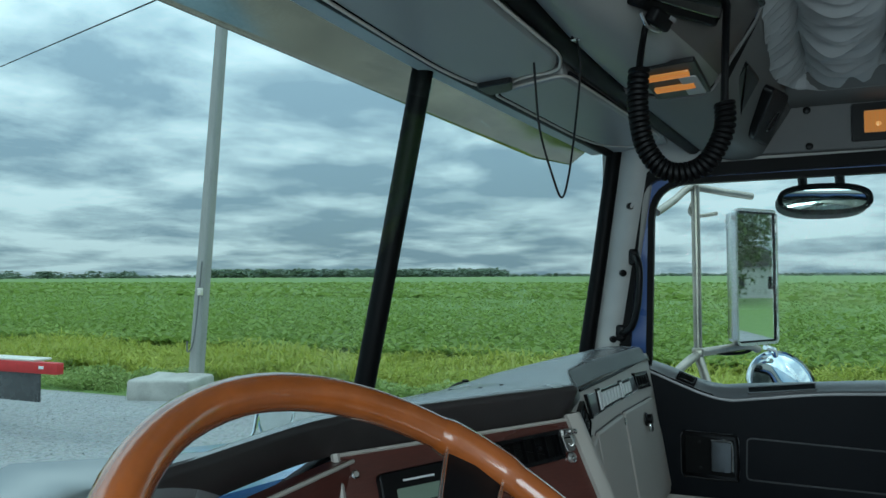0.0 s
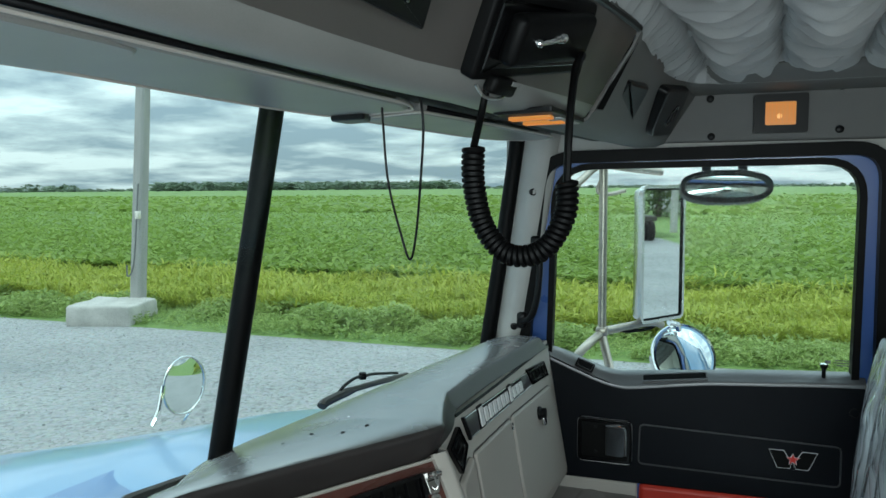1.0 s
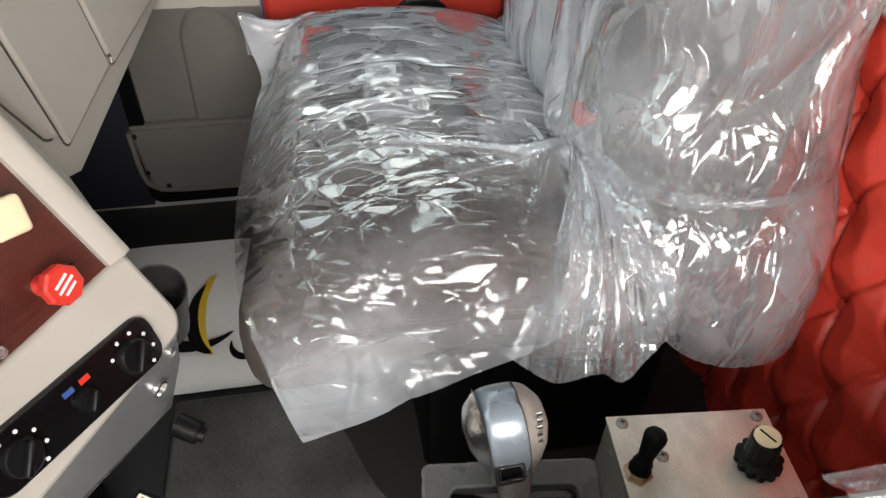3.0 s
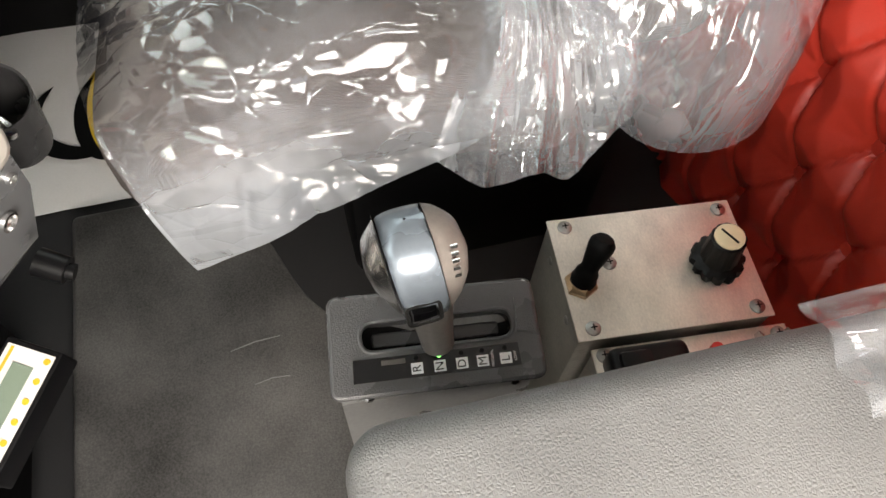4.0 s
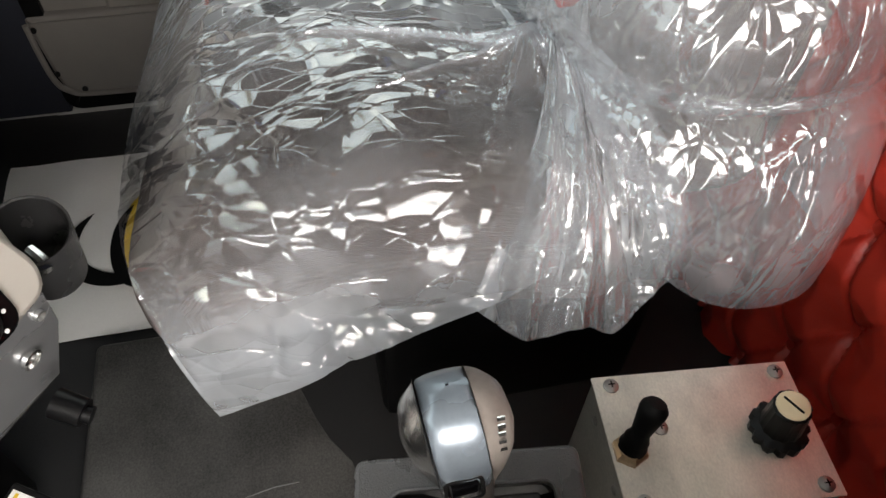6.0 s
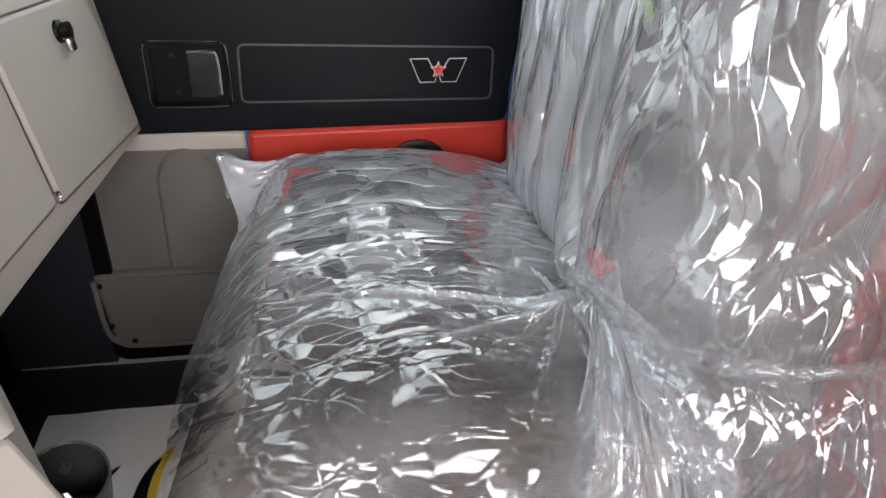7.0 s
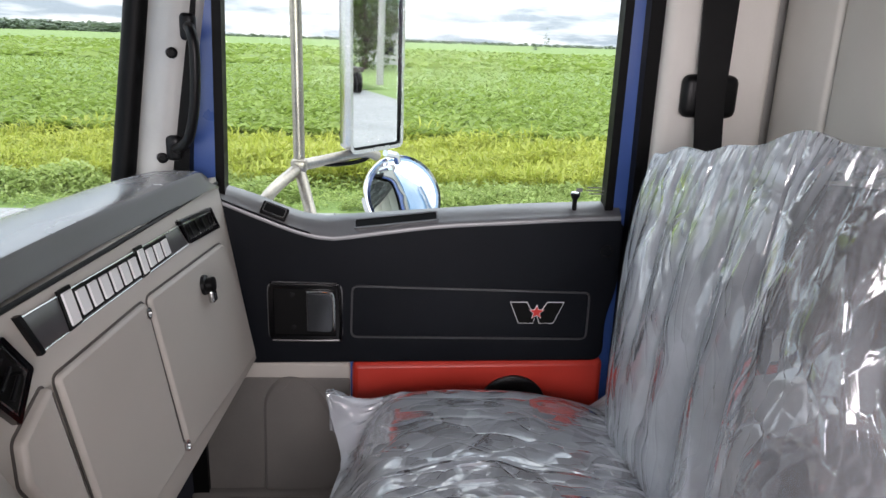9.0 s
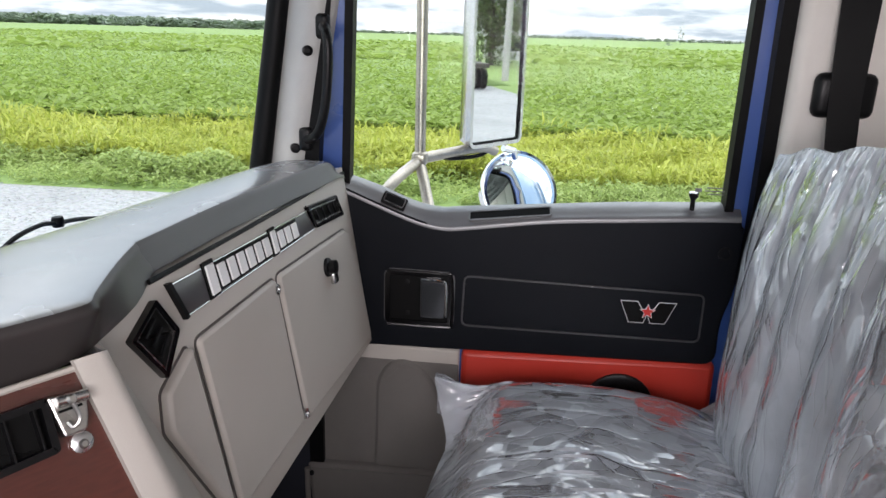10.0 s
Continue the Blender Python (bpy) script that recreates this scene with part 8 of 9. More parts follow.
def verge_place(x0, x1, h0, h1):
    def place(rg, n):
        x = rg.uniform(x0, x1, n)
        y = rg.uniform(-0.5, 1.7, n) * (x + 3)
        c = np.sin(y * 1.3 + x) * np.sin(y * 0.47 + 2 * x)
        return x, y, h0 + (h1 - h0) * rg.uniform(0, 1, n) * (0.6 + 0.4 * c)
    return place


leaves("verge_grass", 20000, verge_place(12.9, 18.2, 0.25, 0.7), 0.75, M_WEED, "tall yellow-green weeds and grass along the field", "grass", 3, blades=7, upright=0.98, width=0.09)
leaves("verge_weeds", 17000, verge_place(12.9, 18.0, 0.3, 0.85), 0.26, M_WEED, "leafy weeds along the field edge", "weeds", 4, blades=8, upright=0.5, width=0.5)
leaves("low_weeds", 9000, verge_place(11.4, 13.6, 0.1, 0.42), 0.4, M_SAGE, "low grey-green weeds at the gravel edge", "weeds", 5, blades=7, upright=0.6, width=0.4)

# weed clumps at the edge
def clump_place(rg, n):
    c = np.stack([rg.uniform(11.9, 13.2, 46), rg.uniform(-8, 17, 46), rg.uniform(0.25, 0.6, 46)], -1)
    i = rg.integers(0, 46, n)
    a, r = rg.uniform(0, 2 * np.pi, n), np.sqrt(rg.uniform(0, 1, n)) * 0.55
    return c[i, 0] + r * np.cos(a), c[i, 1] + 1.3 * r * np.sin(a), c[i, 2] * (1 - 0.6 * (r / 0.55) ** 2)
leaves("weed_clumps", 9000, clump_place, 0.28, M_SAGE, "bushy grey-green weed clumps", "weeds", 6, blades=7, upright=0.6, width=0.45)
# stones on the gravel
rg = np.random.default_rng(12)
N4 = 9000
X, Y = rg.uniform(3.0, 11.6, N4), rg.uniform(-4, 16, N4)
S4 = rg.uniform(0.004, 0.013, N4) * (1 + (rg.uniform(0, 1, N4) > 0.97) * 1.2)
octv = np.array([(1, 0, 0), (-1, 0, 0), (0, 1, 0), (0, -1, 0), (0, 0, 0.7), (0, 0, -0.5)])
octf = np.array([(0, 2, 4), (2, 1, 4), (1, 3, 4), (3, 0, 4), (2, 0, 5), (1, 2, 5), (3, 1, 5), (0, 3, 5)])
vv = (octv[None] * rg.uniform(0.6, 1.3, (N4, 6, 1))) * S4[:, None, None]
vv[..., 0] += X[:, None] - 7
vv[..., 1] += Y[:, None] - 6
vv[..., 2] += S4[:, None] * 0.3
ff = (octf[None] + 6 * np.arange(N4)[:, None, None]).reshape(-1, 3)
me = bpy.data.meshes.new("gravel_stones")
me.from_pydata(vv.reshape(-1, 3).tolist(), [], ff.tolist())
me.materials.append(mat("gravel_stone", (0.24, 0.24, 0.245), 0.9, var=0.35, scale=3, bump=0.3))
gsn = new("gravel_stones", me)
gsn.location = (7, 6, 0)
tagged(gsn, "loose grey stones on the yard", "gravel", kind="stuff")


def far_woods(name, trees, seed, label, material=None):
    """Trees far off, each a crown of many small facets, as one mesh. trees: (x, y, height, width)."""
    rg = np.random.default_rng(seed)
    vs, fs = [], []
    for x, y, h, w in trees:
        n = 46
        th = rg.uniform(0, 2 * np.pi, n)
        hz = rg.uniform(0.12, 1.0, n)
        rr = w * np.sqrt(np.clip(1 - ((hz - 0.5) / 0.55) ** 2, 0.02, 1)) * rg.uniform(0.2, 1, n)
        c = np.stack([x + rr * np.cos(th), y + rr * np.sin(th), h * hz], -1)
        s = w * rg.uniform(0.18, 0.42, n)
        for q in range(n):
            tri = c[q] + rg.normal(0, 1, (4, 3)) * s[q] * np.array([0.8, 0.8, 0.28])
            b = len(vs)
            vs.extend(tri.tolist())
            fs.extend([(b, b + 1, b + 2), (b, b + 2, b + 3), (b, b + 1, b + 3)])
    o = np.array(vs).mean(0)
    o[2] = 0
    me2 = bpy.data.meshes.new(name)
    me2.from_pydata((np.array(vs) - o).tolist(), [], fs)
    me2.materials.append(material or M_TREE)
    ob = new(name, me2)
    ob.location = o
    return tagged(ob, label, "trees", kind="stuff")


rt = random.Random(5)
line = []
for i in range(900):
    a = radians(-40 + 118 * i / 900 + rt.uniform(-0.2, 0.2))
    d = 880 + rt.uniform(-60, 120)
    hgt = rt.uniform(2.4, 4.2)
    dg = math.degrees(a)
    if 18 < dg < 41:
        hgt = rt.uniform(8.6, 10.4)
    if 46 < dg < 60 and rt.random() < 0.4:
        hgt = rt.uniform(5, 9)
    if rt.random() < 0.06 and not 18 < dg < 41:
        continue
    line.append((d * math.cos(a), d * math.sin(a), hgt, hgt * rt.uniform(0.7, 1.3)))
far_woods("far_woods", line, 3, "green tree line on the horizon, its colour paled for haze")
far_woods("lone_tree", [(300, -63, 9.5, 1.1), (301, -62.2, 7, 0.9), (301, -64, 5, 1.0), (303, -59, 3, 1.6)], 8, "lone slender tree far out in the field")

# power pole on its concrete block
blk = thing("concrete_block", (12.0, 11.1, 0), "weathered pale concrete block at the gravel edge", "concrete block")
BK = axes((12.54 - 11.28, 10.84 - 10.48, 0), (11.13 - 11.28, 11.59 - 10.48, 0), (11.28, 10.48, 0))
bm = B()
box(bm, (0.62, 0.62, 0.16), (1.24, 1.34, 0.5), 0.07, 3, m=BK)
bmesh.ops.subdivide_edges(bm, edges=list(bm.edges), cuts=2, use_grid_fill=True)
for v in bm.verts:
    if v.co.z > 0.0:
        v.co += V((0.05 * noise.noise(v.co * 2.4), 0.05 * noise.noise(v.co * 2.4 + V((5, 0, 0))), 0.035 * noise.noise(v.co * 2.2)))
part("block", bm, M_CONCRETE, blk, angle=30)
pole = thing("utility_pole", (12.3, 11.15, 0.5), "grey weathered pole leaning slightly on a concrete block", "pole")
pb, pt = V((12.3, 11.13, 0.33)), V((12.3, 10.36, 9.6))
bm = B()
rows = []
for j in range(13):
    t = j / 12
    c = pb.lerp(pt, t)
    w = 0.135 - 0.035 * t
    rows.append([c + V((w * sx, w * sy, 0)) for sx, sy in ((-1, -0.7), (-0.7, -1), (0.7, -1), (1, -0.7), (1, 0.7), (0.7, 1), (-0.7, 1), (-1, 0.7))])
sheet(bm, rows, closed=True)
part("shaft", bm, M_POLE, pole, smooth=False)
bm = B()
tube(bm, smoothline([pb.lerp(pt, 0.27) + V((-0.17, -0.08, 0)), pb.lerp(pt, 0.13) + V((-0.19, -0.06, 0)), pb.lerp(pt, 0.075) + V((-0.19, 0.0, 0)), pb.lerp(pt, 0.06) + V((-0.19, 0.12, 0)), pb.lerp(pt, 0.085) + V((-0.19, 0.15, 0))], 6), 0.016, 8)
part("conduit", bm, M_SLATE, pole, "dark looped cable conduit")
bm = B()
box(bm, tuple(pb.lerp(pt, 0.2) + V((-0.18, -0.1, 0))), (0.08, 0.1, 0.16), 0.01)
part("junction_box", bm, M_STEEL, pole)
wire = thing("overhead_wire", (12.3, 10.4, 8.9), "black overhead wire strung from the pole", "wire")
bm = B()
tube(bm, smoothline([(12.3, 10.42, 9.2), (16.6, 20.2, 10.46), (20.9, 30.0, 11.72), (30, 50.7, 14.38)], 10), 0.02, 6)
part("cable", bm, M_RUBBER, wire)

# tail of a red flatbed trailer
tl2 = thing("flatbed_trailer", (7.5, 12.0, 0), "red flatbed trailer tail with a black mudflap", "trailer")
bm = B()
box(bm, (7.55, 12.4, 1.16), (0.12, 6.0, 0.17), 0.01)
part("beam", bm, M_REDPAINT, tl2, "red steel tail beam")
bm = B()
box(bm, (7.56, 10.3, 0.86), (0.03, 0.95, 0.44), 0.012, 3)
part("mudflap", bm, M_BEZEL, tl2, "black mudflap")
bm = B()
box(bm, (7.66, 12.9, 1.262), (0.3, 6.0, 0.035), 0.01)
part("deck", bm, M_STEEL, tl2, "grey deck plates")
bm = B()
box(bm, (7.485, 9.72, 1.17), (0.012, 0.10, 0.045), 0.008)
part("marker", bm, M_INK, tl2, "pale marker on the beam")
bm = B()
tube(bm, [(7.6, 12.2, 0.5), (7.85, 12.2, 0.5)], 0.5, 28)
part("tyre", bm, M_RUBBER, tl2, "black tyre")
bm = B()
tube(bm, [(7.57, 11.0, 1.1), (7.57, 11.0, 0.6)], 0.05, 8)
part("post", bm, M_REDPAINT, tl2)

# ---- outside of the truck ----
trk = thing("truck_hood", (1.1, 1.8, 1.2), "pale blue truck hood with a raised centre", "hood")
rows = []
for y, ze, xe, zc in ((0.80, 2.10, 0.98, 2.16), (1.0, 2.06, 0.97, 2.14), (1.3, 2.01, 0.93, 2.11), (1.8, 1.885, 0.84, 2.02), (2.2, 1.74, 0.75, 1.9), (2.7, 1.5, 0.64, 1.68)):
    r = []
    for s in (-1, 1):
        pts2 = [(xe, ze - 0.5), (xe + 0.005, ze - 0.06), (xe - 0.03, ze), (xe * 0.72, ze + (zc - ze) * 0.45), (xe * 0.45, zc - 0.012), (xe * 0.2, zc)]
        seq = [(1.1 + s * a, y, z) for a, z in pts2]
        r += seq if s < 0 else seq[::-1]
    rows.append(r)
fine = [smoothline([rw[c] for rw in rows], 5) for c in range(len(rows[0]))]
bm = B()
sheet(bm, fine)
part("panel", thick(bm, 0.004), M_HOOD, trk, "blue painted panel, lightened for the sky's reflection", angle=45)
bm = B()
prism(bm, [(1.12, 2.7, 1.3), (1.12, 2.7, 1.9), (0.5, 2.7, 1.75), (0.42, 2.7, 1.3)], (0.0, 0.04, 0))
prism(bm, [(1.12, 2.7, 1.3), (1.12, 2.7, 1.9), (1.74, 2.7, 1.75), (1.8, 2.7, 1.3)], (0.0, 0.04, 0))
part("grille_shell", bm, M_CHROME, trk)
bm = B()
prism(bm, [(0.2, 0.72, 2.2), (2.06, 0.60, 2.2), (2.06, 0.82, 2.06), (0.16, 0.84, 2.06)], (0, 0, -0.03))
solid("cowl", bm, M_BLUE, "blue cowl panel under the windscreen", "cowl")
# slab in darker blue lays the shade on the hood's rear
bm = B()
prism(bm, [(0.75, 1.14, 2.172), (1.317, 1.141, 2.128), (1.461, 1.144, 2.108), (1.615, 1.146, 2.09), (1.78, 1.188, 2.066), (1.86, 1.178, 2.056), (1.849, 1.125, 2.063), (1.90, 1.06, 2.06), (2.05, 1.05, 2.045), (2.05, 0.86, 2.07), (0.75, 0.86, 2.20)], (0, 0, -0.06))
part("hood_shade", bm, M_HOODSHADE, trk, "darker blue slab standing for the hood's shaded rear", smooth=False)
bm = B()
for i in range(5):
    box(bm, (1.70 + 0.02 * i, 1.10 + 0.012 * (i % 2), 2.081 - 0.0025 * i), (0.012, 0.004, 0.001))
part("decal", bm, M_INKBLACK, trk, "small dark decal marks", smooth=False)
wp = thing("wiper", (1.6, 0.78, 2.22), "black windscreen wiper with a thin hose resting on the cowl", "wiper")
bm = B()
tube(bm, smoothline([(1.575, 0.785, 2.222), (1.60, 0.786, 2.226), (1.75, 0.79, 2.213), (1.95, 0.795, 2.182), (2.12, 0.80, 2.155)], 4), [0.011, 0.012] + [0.011] * 6 + [0.008] * 9, 8)
part("arm", bm, M_TAUPEDARK, wp, "weathered dark arm")
bm = B()
tube(bm, smoothline([(1.66, 0.79, 2.225), (1.70, 0.79, 2.237), (1.76, 0.79, 2.240), (1.80, 0.79, 2.232), (1.86, 0.79, 2.224), (1.96, 0.795, 2.20), (2.05, 0.80, 2.178)], 5), 0.004, 8)
part("hose", bm, M_RUBBER, wp, "thin black washer hose")
bm = B()
lathe(bm, [(0.009, -0.008), (0.011, 0.0), (0.009, 0.009), (0, 0.01)], 10, Matrix.Translation((1.80, 0.79, 2.234)))
part("nozzle", bm, M_RUBBER, wp)
bm = B()
tube(bm, [(1.10, 0.775, 2.245), (0.98, 0.775, 2.262), (0.62, 0.72, 2.262)], [0.008, 0.010, 0.008], 8)
part("second_arm", bm, M_TAUPEDARK, wp)

# oval hood mirror
hm = thing("hood_mirror", (2.05, 1.6, 1.93), "oval chrome-rimmed convex mirror on a stalk on the hood", "mirror")
HM = axes((0.99, -0.10, 0), (0.02, 0.0, 1), (2.145, 1.63, 2.045))
if (HM.to_3x3() @ V((0, 0, 1))).y > 0:
    HM = HM @ Matrix.Diagonal((1, 1, -1, 1))
bm = B()
lp = oval(0.094, 0.098, 2.0)
tube(bm, [HM @ V((p.x, p.y, 0)) for p in lp] + [HM @ V((lp[0].x, lp[0].y, 0))], 0.0045, 8)
part("rim", bm, M_WORNCHROME, hm, "thin chrome rim")
bm = B()
rws = []
for rr in (0.01, 0.25, 0.5, 0.75, 0.97):
    rws.append([HM @ V((p.x * rr, p.y * rr, 0.009 - 0.010 * rr * rr)) for p in lp])
sheet(bm, rws, closed=True)
part("mirror_face", bm, M_MIRROR, hm, "convex mirror glass")
bm = B()
sheet(bm, [[HM @ V((p.x * rr, p.y * rr, -0.004 - 0.03 * (1 - rr * rr))) for p in lp] for rr in (0.01, 0.5, 0.97)], closed=True)
part("mirror_bowl", bm, M_WORNCHROME, hm)
bm = B()
tube(bm, [HM @ V((-0.092, 0.02, 0)), (2.02, 1.63, 1.995), (1.995, 1.64, 1.95)], 0.008, 8)
part("stalk", bm, M_CHROME, hm)
bm = B()
tube(bm, [HM @ V((0.02, -0.097, 0)), (2.16, 1.66, 1.9)], 0.006, 8)
part("brace", bm, M_CHROME, hm)

M_STAINED = mat("stained_tube_steel", (0.46, 0.41, 0.35), 0.36, metal=0.8, var=0.35, scale=14, bump=0.1)
# west coast mirror on its frame, outside the door
wm = thing("door_mirror", (2.4, 0.15, 2.25), "tall chrome door mirror on tubes with a round convex mirror", "mirror")
bm = B()
tube(bm, [(2.31, 0.246, 2.275), (2.31, 0.246, 2.5), (2.30, 0.246, 2.78)], 0.0125, 14)
part("upright", bm, M_STAINED, wm, "bright upright tube")
bm = B()
tube(bm, smoothline([(2.31, 0.246, 2.282), (2.36, 0.19, 2.288), (2.42, 0.11, 2.297), (2.45, 0.08, 2.285)], 5), 0.0125, 10)
part("lower_arm", bm, M_STAINED, wm, "dull chrome lower arm")
bm = B()
tube(bm, smoothline([(2.14, 0.34, 2.18), (2.22, 0.29, 2.245), (2.31, 0.246, 2.278)], 4), 0.013, 10)
part("front_brace", bm, M_STAINED, wm)
bm = B()
tube(bm, [(2.31, 0.246, 2.275), (2.22, 0.205, 2.16), (2.16, 0.18, 2.10)], 0.013, 10)
part("rear_brace", bm, M_STAINED, wm)
bm = B()
box(bm, (2.31, 0.246, 2.283), (0.035, 0.035, 0.03), 0.008, 3)
part("clamp", bm, M_STAINED, wm)
bm = B()
tube(bm, smoothline([(2.33, 0.225, 2.286), (2.37, 0.17, 2.276), (2.42, 0.11, 2.28), (2.45, 0.09, 2.30)], 5), 0.005, 8)
part("cable", bm, M_RUBBER, wm, "black heater cable")
bm = B()
tube(bm, smoothline([(2.14, 0.34, 2.69), (2.22, 0.3, 2.73), (2.27, 0.27, 2.765), (2.31, 0.246, 2.775), (2.38, 0.17, 2.765), (2.45, 0.09, 2.755)], 5), 0.011, 10)
part("upper_arm", bm, M_STAINED, wm)
bm = B()
tube(bm, smoothline([(2.31, 0.25, 2.74), (2.30, 0.262, 2.70), (2.315, 0.235, 2.69), (2.37, 0.19, 2.70)], 5), 0.006, 8)
part("loop_bracket", bm, M_STAINED, wm)
MC = V((2.445, 0.085, 2.507))
mu = V((0.80, -0.60, 0)).normalized()
MW = axes(mu, (0, 0, 1), MC)
if (MW.to_3x3() @ V((0, 0, 1))).y > 0:
    MW = MW @ Matrix.Diagonal((1, 1, -1, 1))
bm = B()
o = rounded([(-0.1, -0.208), (0.1, -0.208), (0.1, 0.208), (-0.1, 0.208)], 0.022, 5)
slab(bm, [p * 0.99 for p in o], MW @ Matrix.Diagonal((1, 1, -1, 1)), -0.002, 0.045, 0.04)
ring_slab(bm, offset(o, -0.009), o, MW, -0.004, 0.01)
mh = part("mirror_housing", bm, M_WORNCHROME, wm, "chrome mirror housing", angle=50)
bm = B()
slab(bm, offset(o, -0.009), MW, -0.001, 0.003)
part("mirror_face", bm, M_MIRROR, mh, "flat mirror glass")
bm = B()
ring_slab(bm, offset(o, -0.014), offset(o, -0.009), MW, 0.002, 0.006)
part("mirror_gasket", bm, M_RUBBER, mh)
CX = axes((0.42, -0.9, 0), (0.35, 0.16, 0.92), (2.51, 0.015, 2.175))
if (CX.to_3x3() @ V((0, 0, 1))).y > 0:
    CX = CX @ Matrix.Diagonal((1, 1, -1, 1))
bm = B()
rws = [[CX @ V((0.105 * rr * math.cos(a), 0.105 * rr * math.sin(a), 0.016 * (1 - rr * rr))) for a in [2 * math.pi * i / 40 for i in range(40)]] for rr in (0.005, 0.2, 0.4, 0.6, 0.8, 0.94)]
sheet(bm, rws, closed=True)
cv = part("convex_mirror", bm, M_MIRROR, wm, "round convex mirror glass")
bm = B()
lathe(bm, [(0.098, 0.004), (0.104, 0.006), (0.107, 0.0), (0.10, -0.03), (0.05, -0.05), (0, -0.05)][::-1], 40, CX)
part("convex_bowl", bm, M_CHROME, cv, "chrome bowl")
bm = B()
tube(bm, [(2.47, 0.06, 2.29), (2.5, 0.035, 2.28), (2.515, 0.03, 2.26)], 0.009, 8)
part("convex_stem", bm, M_CHROME, wm)

# cab flank and exhaust, seen in the mirrors
bm = B()
box(bm, (2.13, -1.05, 2.05), (0.04, 1.1, 1.9), 0.01)
solid("cab_flank", bm, M_HOOD, "pale blue outer flank of the cab", "cab side")
ex = thing("exhaust_stack", (2.2, -1.35, 1.0), "chrome exhaust stack behind the cab", "exhaust stack")
bm = B()
tube(bm, smoothline([(2.24, -1.35, 1.0), (2.24, -1.35, 2.9), (2.24, -1.36, 3.5), (2.24, -1.5, 3.7)], 6), 0.08, 20)
part("pipe", bm, M_CHROME, ex)

# bright sun visor outside, over the windscreen
sv = thing("outer_visor", (1.1, 0.65, 2.84), "dark mirror-bright steel sun visor above the windscreen outside", "sun visor")
bm = B()
rows = []
for i in range(13):
    x = 0.12 + 2.0 * i / 12
    yb = wtop(x).y + 0.012
    yf = 0.80 - 0.078 * x - (0.05 if i == 12 else 0)
    w = 0.066 + 1.12 * (x - 0.066)
    yf = 0.1215 + 1.12 * (yf - 0.1215)
    rows.append([(x, yb, 2.908), ((x + w) / 2, yb + (yf - yb) * 0.5, 2.899), (w, yf - 0.012, 2.884), (w, yf, 2.879), (w, yf + 0.012, 2.887)])
sheet(bm, rows)
# warm tint and blotches put the ground's mottled reflection into the steel
part("blade", thick(bm, 0.002), mat("ground_tinted_steel", (0.33, 0.28, 0.2), 0.08, metal=1.0, var=0.55, scale=5, bump=0.05), sv, angle=60)

# ---- yard behind, seen in the mirrors ----
M_BARK = mat("grey_brown_bark", (0.11, 0.085, 0.065), 0.9, var=0.3, scale=5, bump=0.5, bumpd=0.02)
M_YARDTREE = leaf_material("yard_tree_leaves", (0.06, 0.1, 0.025), (0.13, 0.19, 0.05))


def leafy_tree(x, y, h, w, seed, label):
    th = thing("tree", (x, y, 0), label, "tree", "yard trees")
    rg = np.random.default_rng(seed)
    b = B()
    tube(b, [(x, y, -0.1), (x + 0.1, y, h * 0.25), (x - 0.1, y + 0.1, h * 0.5)], [0.3, 0.22, 0.12], 10)
    for q in range(7):
        a = q * 0.9
        tube(b, [(x, y, h * (0.2 + 0.04 * q)), (x + w * 0.5 * math.cos(a), y + w * 0.5 * math.sin(a), h * (0.4 + 0.06 * q))], [0.1, 0.03], 6)
    part("trunk", b, M_BARK, th)
    n = 9000
    c = rg.normal(0, 1, (40, 3))
    c /= np.linalg.norm(c, axis=1, keepdims=True)
    c *= rg.uniform(0.4, 0.95, (40, 1))
    i = rg.integers(0, 40, n)
    p = c[i] + rg.normal(0, 0.2, (n, 3))
    p = p * np.array([w, w, h * 0.46]) + np.array([0, 0, h * 0.54])
    s = rg.uniform(0.07, 0.17, n)
    q = p[:, None] + rg.normal(0, 1, (n, 4, 3)) * s[:, None, None]
    me3 = bpy.data.meshes.new("crown")
    me3.from_pydata(q.reshape(-1, 3).tolist(), [], [(4 * k, 4 * k + 1, 4 * k + 2) for k in range(n)] + [(4 * k, 4 * k + 2, 4 * k + 3) for k in range(n)])
    me3.materials.append(M_YARDTREE)
    ob = new("crown", me3)
    ob.parent = th


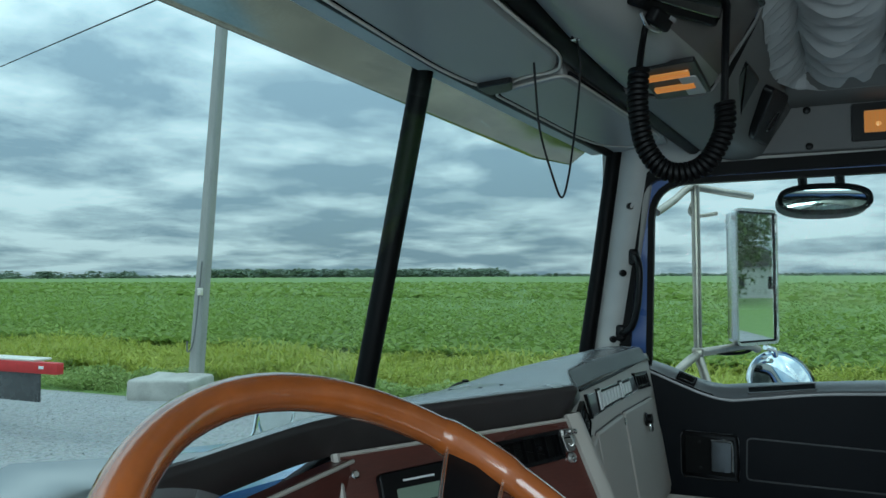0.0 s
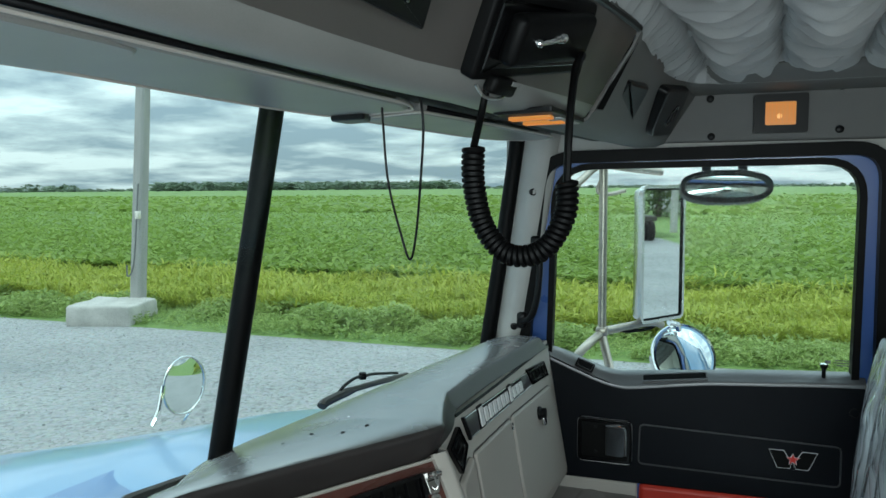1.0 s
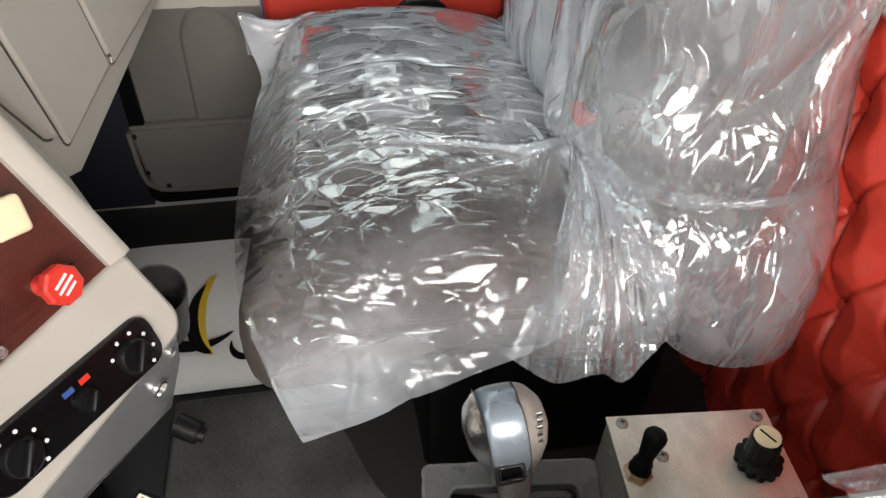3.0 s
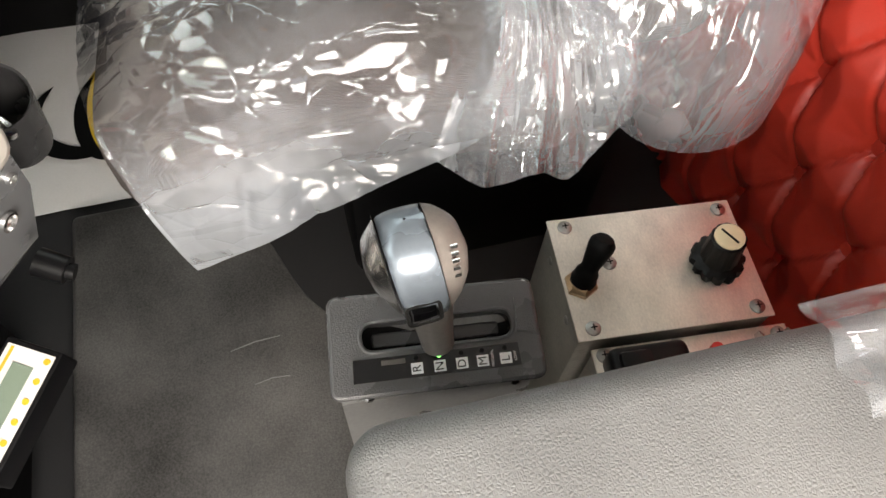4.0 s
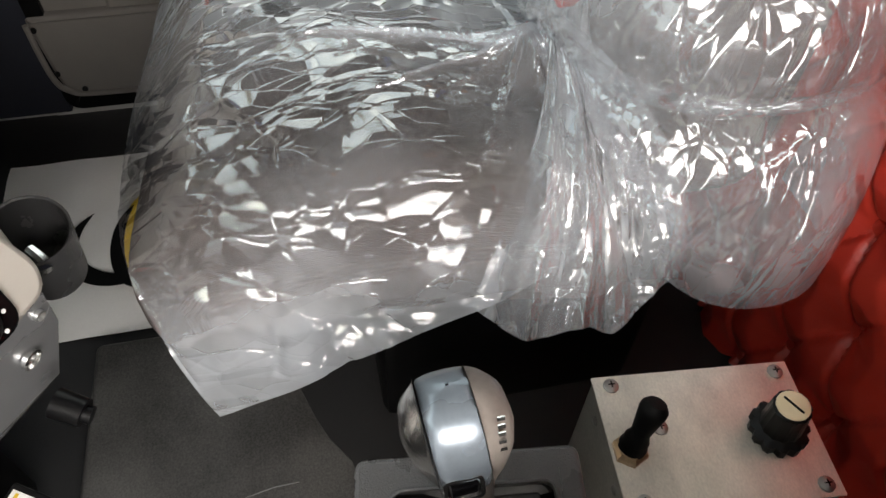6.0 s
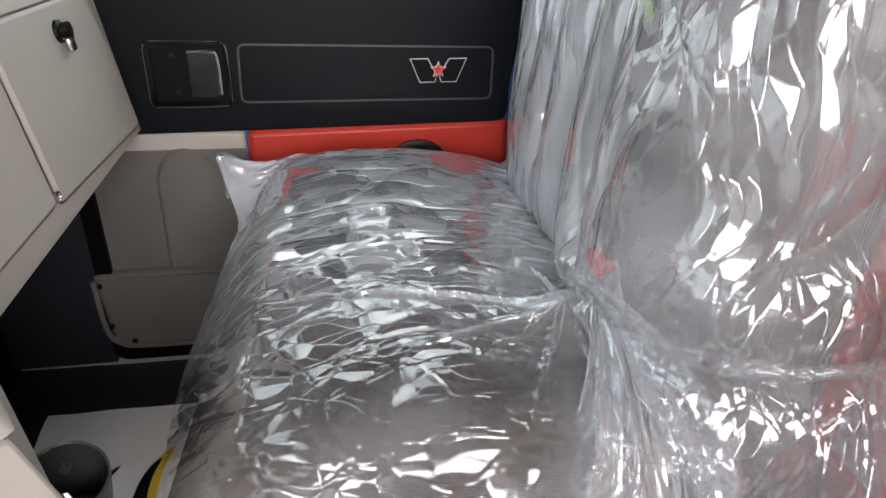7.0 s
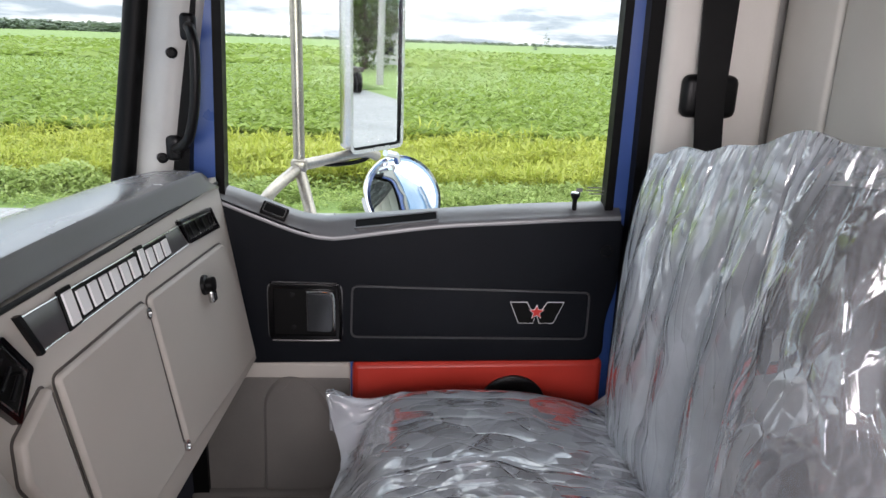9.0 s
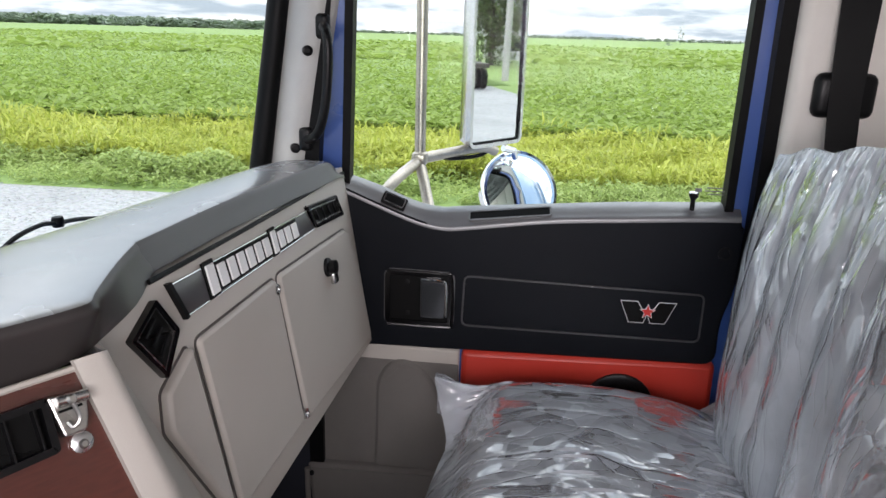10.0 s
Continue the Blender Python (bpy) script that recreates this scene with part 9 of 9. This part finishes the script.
leafy_tree(17.0, -58, 12, 5.2, 1, "leafy green yard tree beside a house")
leafy_tree(31, -66, 12, 4.6, 2, "leafy green yard tree behind a house")
bm = B()
prism(bm, [(6.5, -140, 0.01), (90, -140, 0.01), (60, -36, 0.01), (9.0, -35, 0.01)], (0, 0, 0.03))
solid("lawn", bm, leaf_material("lawn_grass", (0.07, 0.15, 0.02), (0.16, 0.25, 0.04)), "mown green lawn", "lawn", "structure", smooth=False)
hs = thing("house", (23.5, -69, 0), "pale sided house with a dark roof beyond the yard", "house")
bm = B()
box(bm, (23.5, -70, 1.6), (7, 6, 3.2), 0.02)
part("wall", bm, mat("pale_siding", (0.6, 0.6, 0.58), 0.7, var=0.05, bump=0.1), hs)
bm = B()
prism(bm, [(19.7, -66.7, 3.15), (27.3, -66.7, 3.15), (23.5, -66.7, 5.2)], (0, -6.7, 0))
part("roof", bm, mat("dark_shingles", (0.09, 0.085, 0.08), 0.9, var=0.25, scale=6, fine=20, bump=0.5, bumpd=0.01), hs, smooth=False)
for i in range(12):
    bm = B()
    box(bm, (23.5, -66.97, 0.3 + 0.25 * i), (6.98, 0.03, 0.22), 0.0)
    part("siding_board", bm, bpy.data.materials["pale_siding"], hs, smooth=False)
for x in (21.6, 24.8):
    bm = B()
    box(bm, (x, -66.94, 1.7), (1.1, 0.06, 1.2), 0.0)
    part("window", bm, M_GLOSSBLACK, hs, smooth=False)
up2 = thing("utility_pole", (13.0, -38.5, 0), "pale upright utility pole by the lawn", "pole")
bm = B()
tube(bm, [(13.0, -38.5, -0.2), (13.2, -38.5, 9)], [0.22, 0.17], 12)
part("shaft", bm, M_POLE, up2)
# wheels of a parked trailer at the edge of the lawn
pt2 = thing("parked_trailer", (10.2, -33.5, 0), "dark trailer frame on dual wheels at the edge of the lawn", "trailer")
bm = B()
box(bm, (9.3, -33.5, 1.15), (2.2, 3.4, 0.22), 0.03)
part("frame", bm, M_TAUPEDARK, pt2, "dark steel frame")
for x in (10.12, 10.42):
    bm = B()
    lathe(bm, [(0.3, 0.0), (0.48, 0.01), (0.5, 0.05), (0.5, 0.2), (0.48, 0.24), (0.3, 0.25)], 24, Matrix.Translation((x - 0.12, -33.1, 0.5)) @ pose(0, 0, 0, 0, 90, 0))
    ty = part("tyre", bm, M_RUBBER, pt2, "black tyre")
    bm = B()
    lathe(bm, [(0.29, 0.0), (0.29, 0.2), (0.2, 0.22), (0.1, 0.16), (0, 0.16)], 20, Matrix.Translation((x - 0.09, -33.1, 0.5)) @ pose(0, 0, 0, 0, 90, 0))
    part("rim", bm, M_WORNCHROME, ty, "bright steel rim")
